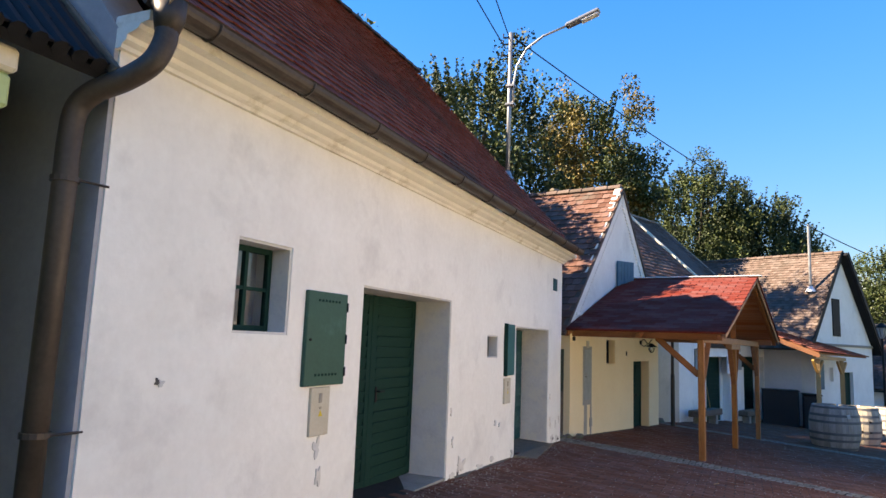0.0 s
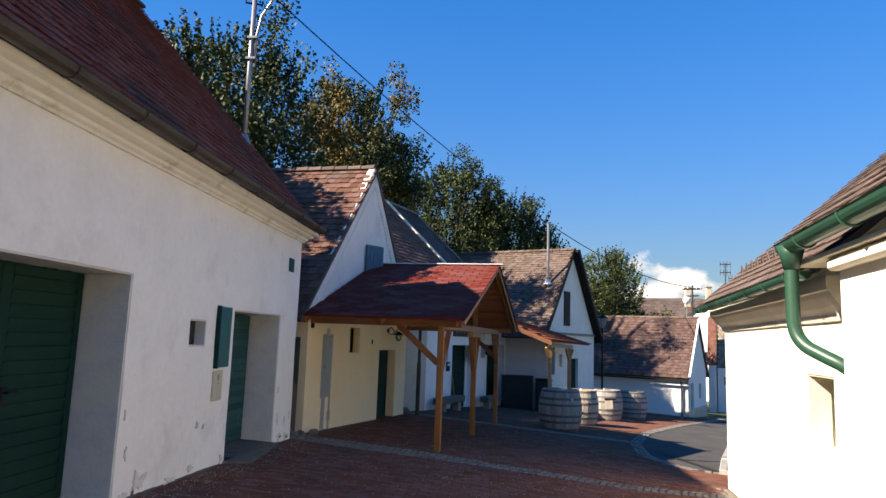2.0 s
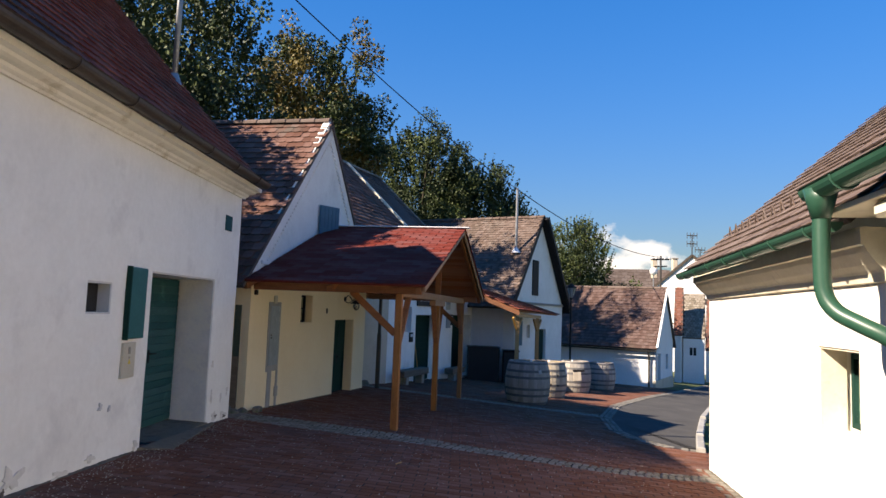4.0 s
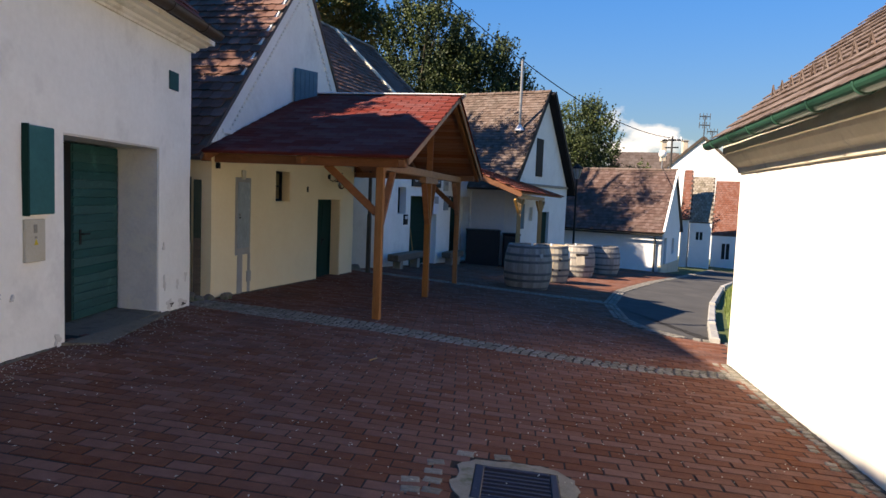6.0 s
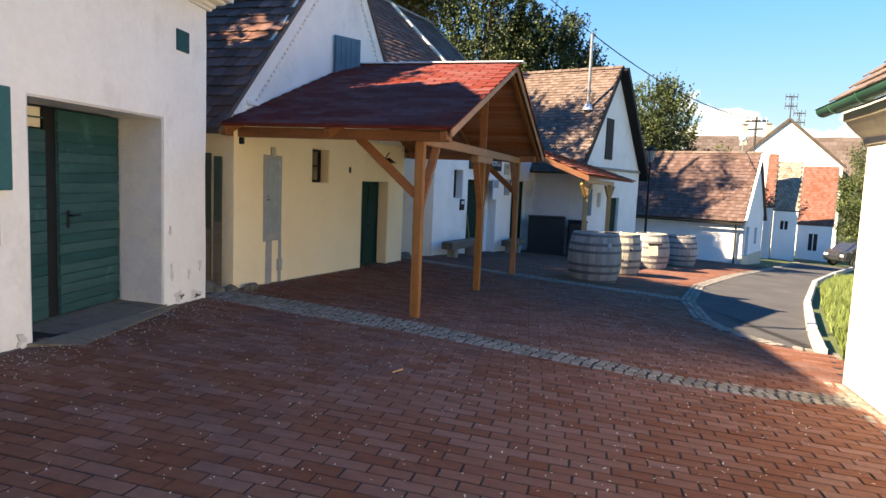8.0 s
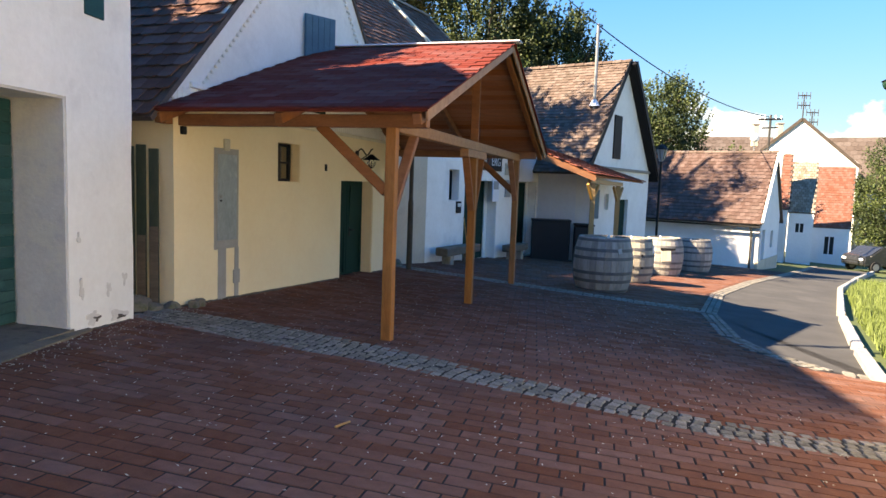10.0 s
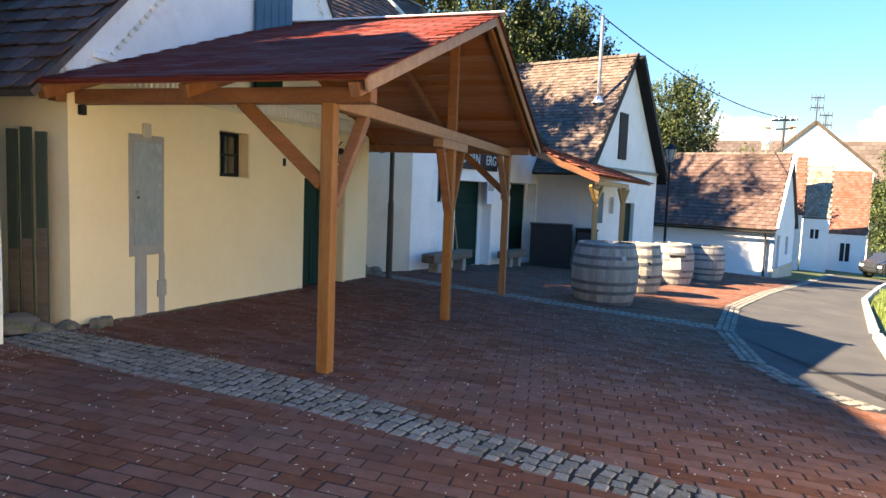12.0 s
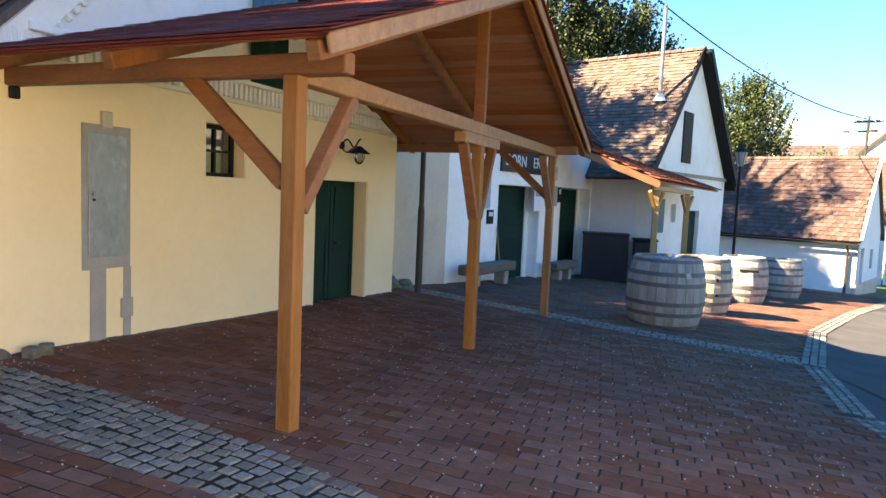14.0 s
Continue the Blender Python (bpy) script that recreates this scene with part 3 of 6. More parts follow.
house = thing("cellar_house", "long white limewashed cellar house with red tiled roof", "house")
A_OPEN = [(sA(4.04), sA(4.67), 1.77, 2.46), (sA(5.79), sA(7.9), 0.12, 2.265), (sA(9.2), sA(9.66), 1.545, 1.87), (sA(10.52), sA(12.47), -0.02, 2.035)]
part("wall", wall_bm(A, -0.6, 3.5, 0.6, A_OPEN, wobble=0.012), WHITE, house, "uneven white limewashed wall")
part("end_wall", wall_bm(Line((-6.2, 2.90), (-0.012, 2.90)), -0.6, 3.5, 0.4, gable=(0.0, 6.2, 2.9, 7.4), wobble=0.004), SHADED_END, house, "end wall with its shade put into a grey colour")
part("end_wall", wall_bm(Line((-0.61, 13.4), (-6.2, 13.4)), -0.6, 3.5, 0.4, gable=(0.0, 5.6, 2.7, 7.4), wobble=0.004), WHITE, house)
part("back_wall", boxed(-6.6, -6.2, 2.93, 13.4, -0.6, 3.6), WHITE, house)
PROFILE = ((-0.03, 3.375), (0.03, 3.375), (0.036, 3.40), (0.055, 3.41), (0.07, 3.42), (0.075, 3.45), (0.12, 3.46), (0.16, 3.475), (0.175, 3.50), (0.24, 3.51), (0.245, 3.57), (-0.03, 3.57))
cbm = bmesh.new()
cuts = [[cbm.verts.new((u, 2.9 + (13.45 + max(u, 0) * 0.7 - 2.9) * k / 40, z)) for u, z in PROFILE] for k in range(41)]
for r0, r1 in zip(cuts, cuts[1:]):
    for k in range(len(PROFILE)):
        cbm.faces.new((r0[k], r0[(k + 1) % len(PROFILE)], r1[(k + 1) % len(PROFILE)], r1[k]))
cbm.faces.new(cuts[0])
cbm.faces.new(cuts[-1][::-1])
bmesh.ops.recalc_face_normals(cbm, faces=cbm.faces)
rough(cbm, 0.008, 2.2)
part("cornice", cbm, CORNICE, house, "flaking cream stucco cornice")
roof_plane(house, (0.30, 2.85, 3.615), (0.30, 13.45, 3.615), (-3.3, 13.0, 7.72), (-3.3, 2.85, 7.72), TILE_RED, 0.17, 0.165, singles=300, near=(0.2, 5))
roof_plane(house, (-6.9, 13.55, 3.6), (-6.9, 2.85, 3.6), (-3.3, 2.85, 7.72), (-3.3, 13.0, 7.72), TILE_RED, 0.34, 0.33, name="back_tile")
ridge_tiles(house, (-3.3, 2.85, 7.74), (-3.3, 13.0, 7.74), TILE_DARK)
gutter(house, (0.365, 2.86, 3.60), (0.365, 13.42, 3.62), GUTTER, 0.08, 0.95)
part("gutter_outlet", tube([(0.365, 2.93, 3.60), (0.365, 2.93, 3.50), (0.365, 2.92, 3.42)], [0.095, 0.085, 0.066], 14), GUTTER, house, smooth=True)
part("downpipe", tube(eased([(0.365, 2.92, 3.46), (0.365, 2.915, 3.36), (0.325, 2.88, 3.23), (0.2, 2.83, 3.135), (0.04, 2.775, 3.065), (-0.055, 2.745, 2.97), (-0.08, 2.74, 2.8), (-0.08, 2.74, 2.6)]) + [Vector((-0.08, 2.74, 0.2))], 0.064, 16), GUTTER, house, "brown swan-neck downpipe", smooth=True)
for z in (2.55, 1.2):
    part("pipe_clamp", tube([(-0.08, 2.74, z), (-0.08, 2.74, z + 0.03)], 0.075, 14), GUTTER, house)
    part("pipe_clamp", tube([(-0.02, 2.76, z + 0.015), (0.0, 2.95, z + 0.015)], 0.008, 6), GUTTER, house)


def reveal(parent, L, s0, s1, z0, z1, depth, mat, sides="lrt", t=0.02):
    """Painted linings of an opening, a little proud of the masonry."""
    if "l" in sides:
        part("reveal", boxed(s0, s0 + t, 0.012, depth, z0, z1, m=L.matrix()), mat, parent)
    if "r" in sides:
        part("reveal", boxed(s1 - t, s1, 0.012, depth, z0, z1, m=L.matrix()), mat, parent)
    if "t" in sides:
        part("reveal", boxed(s0 + t, s1 - t, 0.012, depth, z1 - t, z1, m=L.matrix()), mat, parent)
    if "b" in sides:
        part("reveal", boxed(s0 + t, s1 - t, 0.012, depth, z0, z0 + t, m=L.matrix()), mat, parent)


def leaf_door(parent, L, s0, s1, z0, z1, depth, mat, boards=14, louvre=False, handle=True, label="", framed=True):
    """One door leaf of horizontal boards in a raised surround."""
    door = part("door", boxed(s0, s1, depth, depth + 0.05, z0, z1, m=L.matrix()), mat, parent, label)
    w = 0.09 if framed else 0.004
    for a, b, c, d in ((s0, s0 + w, z0, z1), (s1 - w, s1, z0, z1), (s0 + w, s1 - w, z0, z0 + w), (s0 + w, s1 - w, z1 - w, z1)) if framed else ():
        part("stile", boxed(a + 0.002, b - 0.002, depth - 0.022, depth - 0.001, c, d, m=L.matrix(), bevel=0.004), mat, door)
    h = (z1 - z0 - 2 * w) / boards
    for i in range(boards):
        za = z0 + w + i * h
        m = L.matrix(0, depth - 0.006, za + h / 2) @ Matrix.Rotation(radians(9 if louvre else 2.5), 4, "X")
        part("board", boxed(s0 + w + 0.004, s1 - w - 0.004, -0.010, 0.008, -h / 2 + 0.004, h / 2 - 0.004, m=m, bevel=0.003), mat, door)
    if handle:
        s = s0 + 0.12
        z = (z0 + z1) / 2 - 0.02
        part("handle", tube([L.at(s, depth - 0.02, z), L.at(s, depth - 0.07, z), L.at(s + 0.10, depth - 0.075, z)], 0.010, 7), BLACK, door)
        part("lock_plate", boxed(s - 0.02, s + 0.02, depth - 0.03, depth - 0.02, z - 0.12, z + 0.05, m=L.matrix(), bevel=0.003), BLACK, door)
    return door


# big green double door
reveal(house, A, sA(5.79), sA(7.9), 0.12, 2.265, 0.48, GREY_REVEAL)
leaf_door(house, A, sA(5.81), sA(6.81), 0.16, 2.24, 0.5, DOOR_GREEN, 16, True, False, "dark green louvred door leaf")
leaf_door(house, A, sA(6.84), sA(7.88), 0.16, 2.24, 0.5, DOOR_GREEN, 16, True, True, "dark green louvred door leaf")
part("door_post", boxed(sA(6.79), sA(6.86), 0.47, 0.5, 0.16, 2.24, m=A.matrix(), bevel=0.01), DOOR_GREEN, house)
part("threshold", boxed(sA(5.8), sA(7.89), 0.0, 0.6, -0.2, 0.15, m=A.matrix(), bevel=0.01), CEMENT, house)
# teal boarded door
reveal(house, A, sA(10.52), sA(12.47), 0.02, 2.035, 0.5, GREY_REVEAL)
leaf_door(house, A, sA(10.54), sA(11.36), 0.04, 1.80, 0.52, TEAL, 17, False, True, "teal boarded door leaf with faded boards", False)
leaf_door(house, A, sA(11.51), sA(12.45), 0.04, 2.0, 0.52, TEAL, 20, False, True, "teal boarded door leaf with faded boards", False)
# black strip stands in for the shade in the gap between the leaves
part("door_gap_shade", boxed(sA(11.36), sA(11.51), 0.53, 0.56, 0.04, 2.0, m=A.matrix()), BLACK, house)
# cream panel: the light in the transom opening is put into its colour
part("door_light", boxed(sA(10.54), sA(11.36), 0.56, 0.58, 1.82, 2.0, m=A.matrix()), CREAM, house, "cream panel painted as light in the opening above the door")
part("door_light_bar", boxed(sA(10.54), sA(11.36), 0.53, 0.56, 1.90, 1.915, m=A.matrix()), CAB_GREEN, house)
part("threshold", prism([(0.02, 10.5), (0.02, 12.5), (-0.6, 12.5), (-0.6, 10.5)], -0.3, lambda x, y: 0.035 - max(0, x + 0.1) * 0.3), DIRTY_CEMENT, house)
part("threshold", prism([(0.30, 10.75), (0.05, 12.7), (0.01, 12.7), (0.01, 10.45)], -0.3, lambda x, y: ground_z(x, y) + 0.03 * (0.31 - x) / 0.3), DIRTY_CEMENT, house, "worn dirty cement door ramp")


def casement(parent, L, s0, s1, z0, z1, depth, mat, cols=2, rows=2, curtain=True):
    """A window: surround, glazing bars and panes, with a panel behind, a curtain or dark as an unlit room."""
    win = part("window", boxed(s0, s1, depth + 0.16, depth + 0.18, z0, z1, m=L.matrix()), CURTAIN if curtain else INTERIOR, parent)
    w = 0.045
    for a, b, c, d in ((s0, s0 + w, z0, z1), (s1 - w, s1, z0, z1), (s0 + w, s1 - w, z0, z0 + w), (s0 + w, s1 - w, z1 - w, z1)):
        part("window_frame", boxed(a, b, depth, depth + 0.05, c, d, m=L.matrix(), bevel=0.004), mat, win)
    iw, ih = (s1 - s0 - 2 * w) / cols, (z1 - z0 - 2 * w) / rows
    for i in range(1, cols):
        s = s0 + w + iw * i
        part("glazing_bar", boxed(s - 0.018, s + 0.018, depth + 0.004, depth + 0.045, z0 + w, z1 - w, m=L.matrix()), mat, win)
    for j in range(1, rows):
        z = z0 + w + ih * j
        part("glazing_bar", boxed(s0 + w, s1 - w, depth + 0.008, depth + 0.04, z - 0.014, z + 0.014, m=L.matrix()), mat, win)
    for i in range(cols):
        for j in range(rows):
            p = part("pane", boxed(s0 + w + iw * i, s0 + w + iw * (i + 1), depth + 0.022, depth + 0.026, z0 + w + ih * j, z0 + w + ih * (j + 1), m=L.matrix()), GLASS, win)
            p.visible_shadow = False
    return win


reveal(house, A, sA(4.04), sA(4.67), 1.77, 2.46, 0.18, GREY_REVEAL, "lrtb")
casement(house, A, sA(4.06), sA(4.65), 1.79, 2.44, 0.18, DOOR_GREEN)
# niche back coloured dark in place of the hole's shade
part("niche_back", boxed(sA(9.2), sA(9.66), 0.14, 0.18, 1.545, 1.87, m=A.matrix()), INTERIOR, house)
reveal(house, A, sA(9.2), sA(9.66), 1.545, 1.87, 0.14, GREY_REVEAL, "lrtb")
part("vent_shutter", boxed(sA(12.72), sA(12.98), -0.02, 0.005, 2.79, 3.02, m=A.matrix(), bevel=0.006), TEAL, house)



def patch(parent, L, s, z, w, h, mat, seed, out=0.013, name="plaster_patch"):
    """An irregular flaked or mended spot, a few millimetres proud of the wall."""
    rg = random.Random(seed)
    bm = bmesh.new()
    n = 22
    ph = rg.uniform(0, 50)
    pts = []
    for k in range(n):
        t = 2 * math.pi * k / n
        r = 0.55 + 0.75 * noise.noise(Vector((math.cos(t) * 1.4 + ph, math.sin(t) * 1.4, ph)))
        r = max(0.12, r + rg.uniform(-0.06, 0.06))
        pts.append((s + math.cos(t) * w * r, z + math.sin(t) * h * r))
    fr_ = [bm.verts.new(L.at(a, -out, b)) for a, b in pts]
    bk_ = [bm.verts.new(L.at(a, 0.02, b)) for a, b in pts]
    bm.faces.new(fr_)
    for k in range(n):
        bm.faces.new((fr_[k], bk_[k], bk_[(k + 1) % n], fr_[(k + 1) % n]))
    bmesh.ops.recalc_face_normals(bm, faces=bm.faces)
    part(name, bm, mat, parent)


for k, (y, z, w, h) in enumerate(((8.35, 0.22, 0.22, 0.16), (8.1, 0.12, 0.12, 0.12), (9.0, 0.10, 0.25, 0.06), (12.75, 0.05, 0.14, 0.11), (13.15, 0.0, 0.16, 0.08), (13.25, 0.35, 0.05, 0.10), (12.6, 0.8, 0.03, 0.08), (13.0, 0.28, 0.05, 0.12), (12.62, 0.32, 0.04, 0.16), (8.05, 0.55, 0.03, 0.09), (7.98, 0.9, 0.025, 0.07), (10.4, 0.1, 0.08, 0.07), (9.5, 0.14, 0.12, 0.05), (5.2, 0.62, 0.05, 0.14), (3.2, 0.35, 0.10, 0.12), (4.3, 0.4, 0.16, 0.06))):
    patch(house, A, sA(y), z, w, h, FLAKED, 40 + k)
for k, (y, z, w, h) in enumerate(((5.15, 0.84, 0.10, 0.13), (9.6, 0.62, 0.06, 0.06), (9.78, 0.58, 0.03, 0.04), (3.45, 1.45, 0.03, 0.03))):
    patch(house, A, sA(y), z, w, h, GREY_REVEAL, 60 + k, 0.0125)

for k, (y, z, w, h) in enumerate(((12.82, 0.03, 0.07, 0.04), (13.2, -0.02, 0.10, 0.035), (8.25, 0.14, 0.05, 0.05), (3.42, 1.46, 0.022, 0.03))):
    patch(house, A, sA(y), z, w, h, FOOT_DIRT, 80 + k, 0.0145, "plaster_hole")

# ---- yellow cellar house with the white gable ----
B = Line((0, 14.18), (1.05, 20.7))
BD, BH = (4.25, 5.66), (-0.5, 1.42)
yellow = thing("gabled_cellar_house", "yellow cellar house with tall white gable and old tiles", "house")
part("wall", wall_bm(B, -1.0, 2.17, 0.55, [(2.18, 2.83, 1.34, 1.94), (BD[0], BD[1], -0.42, 1.42)], wobble=0.010), YELLOW, yellow, "yellow limewashed wall")
gbm = bmesh.new()
g_out = [(-0.06, 2.17), (6.66, 2.17), (6.66, 2.35), (3.30, 5.85), (-0.06, 2.35)]
fr = [gbm.verts.new(B.at(s, 0.015, z)) for s, z in g_out]
bk = [gbm.verts.new(B.at(s, 0.16, z)) for s, z in g_out]
gbm.faces.new(fr)
gbm.faces.new(bk[::-1])
for i in range(5):
    gbm.faces.new((fr[i], bk[i], bk[(i + 1) % 5], fr[(i + 1) % 5]))
bmesh.ops.recalc_face_normals(gbm, faces=gbm.faces)
part("gable", gbm, WHITE, yellow, "white limewashed gable")
# raised verge band with a scalloped lower edge
for sa, sb in ((-0.10, 3.30), (6.70, 3.30)):
    a, b = B.at(sa, 0.0, 2.32), B.at(sb, 0.0, 5.88)
    along = (b - a).normalized()
    up = along.cross(B.n).normalized()
    up = up if up.z > 0 else -up
    part("verge_band", beam_bm(a + B.n * 0.07 - up * 0.19, b + B.n * 0.07 - up * 0.19, 0.17, 0.24, 0.012, roll_up=up), WHITE, yellow)
    n = 46
    for i in range(n):
        c = a.lerp(b, (i + 0.3) / n) - up * 0.325
        part("verge_tooth", beam_bm(c - along * 0.024 + B.n * 0.0, c + along * 0.024, 0.05, 0.07, 0.012, roll_up=up), WHITE, yellow)
# ribbed frieze between wall and gable
part("frieze", boxed(-0.02, 6.63, -0.03, 0.02, 2.17, 2.22, m=B.matrix(), bevel=0.008), CREAM, yellow)
part("frieze", boxed(0.25, 6.4, -0.05, 0.02, 2.40, 2.47, m=B.matrix(), bevel=0.008), WHITE, yellow)
for i in range(82):
    s = 0.04 + i * 0.08
    part("frieze_rib", boxed(s, s + 0.05, -0.025, 0.02, 2.225, 2.395, m=B.matrix(), bevel=0.008), WHITE, yellow)
part("side_wall", wall_bm(Line(B.at(0, 5.8, 0).xy, B.at(0.02, 0.02, 0).xy), -0.8, 2.2, 0.4), YELLOW, yellow)
part("side_wall", wall_bm(Line(B.at(6.58, 0.02, 0).xy, B.at(6.58, 5.8, 0).xy), -1.2, 2.2, 0.4), WHITE, yellow)
roof_plane(yellow, B.at(-0.42, 6, 2.0), B.at(-0.42, -0.05, 2.0), B.at(3.3, -0.05, 5.80), B.at(3.3, 6, 5.80), TILE_OLD, 0.19, 0.21, singles=300, near=(-0.5, 15), name="tile", jitter=0.012)
roof_plane(yellow, B.at(7.0, -0.05, 2.0), B.at(7.0, 6, 2.0), B.at(3.3, 6, 5.80), B.at(3.3, -0.05, 5.80), TILE_OLD, 0.19, 0.21, name="far_tile", jitter=0.012)
ridge_tiles(yellow, B.at(3.3, 6, 5.84), B.at(3.3, 0.05, 5.84), TILE_LIGHT)
gutter(yellow, B.at(-0.5, 6.0, 1.98), B.at(-0.5, 0.3, 1.96), GUTTER, 0.06)
reveal(yellow, B, 2.18, 2.83, 1.34, 1.94, 0.14, YELLOW, "lrtb")
casement(yellow, B, 2.2, 2.81, 1.36, 1.92, 0.16, BLACK, 2, 2, True)
reveal(yellow, B, BD[0], BD[1], -0.42, 1.42, 0.22, YELLOW)
leaf_door(yellow, B, BD[0] + 0.02, 4.95, -0.38, 1.40, 0.24, DOOR_GREEN, 1, False, False, "dark green door leaf")
leaf_door(yellow, B, 4.96, BD[1] - 0.02, -0.38, 1.40, 0.24, DOOR_GREEN, 1, False, True, "dark green door leaf")
part("threshold", boxed(BD[0], BD[1], -0.02, 0.5, -0.7, -0.385, m=B.matrix()), CEMENT, yellow)
m = B.matrix(2.86, -0.03, 3.0) @ Matrix.Rotation(radians(-28), 4, "Z")
shut = part("shutter", boxed(0, 0.54, -0.02, 0.02, 0, 0.88, m=m, bevel=0.004), BLUE_SHUTTER, yellow, "blue-grey boarded gable shutter standing ajar")
for i in range(5):
    part("shutter_board", boxed(0.006 + i * 0.106, 0.106 + i * 0.106, -0.032, -0.021, 0.02, 0.86, m=m, bevel=0.003), BLUE_SHUTTER, shut)

# lower part of the gable shutter; its shade is put into the dark green
hatch = part("lower_shutter", boxed(2.81, 3.47, -0.075, -0.052, 2.44, 3.05, m=B.matrix(), bevel=0.004), DOOR_GREEN, yellow, "lower gable shutter under the canopy ridge, shade coloured dark green")
for i in range(5):
    part("lower_shutter_board", boxed(2.815 + i * 0.131, 2.937 + i * 0.131, -0.086, -0.0755, 2.45, 3.04, m=B.matrix(), bevel=0.003), DOOR_GREEN, hatch)

# ---- timber canopy in front of the yellow house ----
canopy = thing("timber_canopy", "brown glazed timber canopy with red shingle roof", "canopy")
M = B.matrix()


def cb(p, q, w, h, name="beam", mat=None, label="", up=(0, 0, 1)):
    return part(name, beam_bm(M @ Vector(p), M @ Vector(q), w, h, 0.008, up), mat or TIMBER_X, canopy, label)


POSTS = (0.13, 3.45, 6.83)
FRONT = -2.57
for s in POSTS:
    p = M @ Vector((s, FRONT, 0))
    z0 = ground_z(p.x, p.y)
    part("post", boxed(s - 0.055, s + 0.055, FRONT - 0.055, FRONT + 0.055, z0 - 0.03, 1.96, m=M, bevel=0.007), TIMBER, canopy, "squared honey-brown timber post")
for s in (POSTS[0], POSTS[2]):
    cb((s, 0.0, 2.02), (s, -2.95, 2.02), 0.12, 0.13, "eave_beam")
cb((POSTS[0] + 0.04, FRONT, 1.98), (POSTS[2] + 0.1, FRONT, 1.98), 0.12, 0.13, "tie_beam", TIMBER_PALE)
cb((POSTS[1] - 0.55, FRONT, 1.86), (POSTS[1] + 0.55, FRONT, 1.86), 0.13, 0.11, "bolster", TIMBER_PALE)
cb((POSTS[0] - 0.25, 0.06, 2.02), (POSTS[2] + 0.1, 0.06, 2.02), 0.10, 0.12, "wall_plate")
cb((POSTS[1], FRONT, 2.05), (POSTS[1], FRONT, 3.36), 0.12, 0.10, "king_post", up=(0, 1, 0))
for s in POSTS:
    for sign in (1, -1):
        if s == POSTS[0] and sign < 0 or s == POSTS[2] and sign > 0:
            continue
        top = 1.93 if s != POSTS[1] else 1.82
        cb((s + sign * 0.06, FRONT, top - 0.78), (s + sign * (0.66 if s != POSTS[1] else 0.46), FRONT, top), 0.10, 0.11, "brace", up=(0, 1, 0))
    if s != POSTS[1]:
        cb((s, FRONT + 0.05, 1.30), (s, FRONT + 0.82, 1.97), 0.10, 0.11, "brace", up=(1, 0, 0))
RIDGE_S, RIDGE_Z, EAVE_L, EAVE_R, EAVE_Z = 3.5, 3.43, -0.30, 7.16, 2.05
for s0 in (EAVE_L, EAVE_R):
    z_off = 0.05
    for out in (-0.03, -1.5, -2.98):
        cb((s0, out, EAVE_Z - z_off), (RIDGE_S, out, RIDGE_Z - z_off), 0.09, 0.11, "rafter")
    # boarding on the rafters
    n = 24
    for i in range(n):
        u0, u1 = i / n, (i + 1) / n - 0.002
        a = Vector((s0 + (RIDGE_S - s0) * (u0 + u1) / 2, 0.0, EAVE_Z + (RIDGE_Z - EAVE_Z) * (u0 + u1) / 2 + 0.022))
        up = Vector((-(RIDGE_Z - EAVE_Z), 0, RIDGE_S - s0))
        up = up if up.z > 0 else -up
        cb((a.x, 0.0, a.z), (a.x, -3.06, a.z), 0.155, 0.02, "roof_board", BOARDS, up=(B.matrix().to_3x3() @ up.normalized()))
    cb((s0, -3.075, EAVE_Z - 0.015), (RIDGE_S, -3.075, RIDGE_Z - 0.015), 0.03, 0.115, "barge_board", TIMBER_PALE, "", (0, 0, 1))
for s0, sg in ((EAVE_L, -1), (EAVE_R, 1)):
    cb((s0 + sg * 0.035, 0.0, EAVE_Z + 0.03), (s0 + sg * 0.035, -3.1, EAVE_Z + 0.03), 0.012, 0.024, "drip_edge", SHINGLE)
shingle = block_shape(0.33, 0.16, 0.012, 0.002)
for s0, flip in ((EAVE_L - 0.06, False), (EAVE_R + 0.06, True)):
    e0, e1 = M @ Vector((s0, -3.12, EAVE_Z + 0.05)), M @ Vector((s0, -0.02, EAVE_Z + 0.05))
    r0, r1 = M @ Vector((RIDGE_S, -3.12, RIDGE_Z + 0.055)), M @ Vector((RIDGE_S, -0.02, RIDGE_Z + 0.055))
    roof_plane(canopy, e0, e1, r1, r0, SHINGLE, 0.33, 0.155, 0.012, 300 if not flip else 0, (2.5, 14.5), "shingle", 0.001, SHINGLE, shape=tile_shape(0.335, 0.16, 0.004, 0.004, False))
part("ridge_cap", boxed(RIDGE_S - 0.10, RIDGE_S + 0.10, -3.2, -0.02, RIDGE_Z + 0.062, RIDGE_Z + 0.085, m=M, bevel=0.006), WHITE_METAL, canopy, "white sheet-metal ridge cap")

# ---- low white house behind, with sign and benches ----
W = Line((1.43, 22.92), (1.43 + 0.342 * 7.75, 22.92 + 0.94 * 7.75))
low = thing("low_cellar_house", "low white cellar house with two green doors", "house")
part("wall", wall_bm(W, -1.3, 2.75, 0.5, [(2.07, 4.25, -0.75, 1.56), (5.51, 7.6, -0.85, 1.58), (1.15, 1.72, 0.99, 1.8)], wobble=0.01), WHITE, low)
link = Line((0.45, 20.9), (1.43, 22.92))
part("wall", wall_bm(link, -1.0, 2.2, 0.5), BEIGE_WALL, low, "beige rendered link wall")
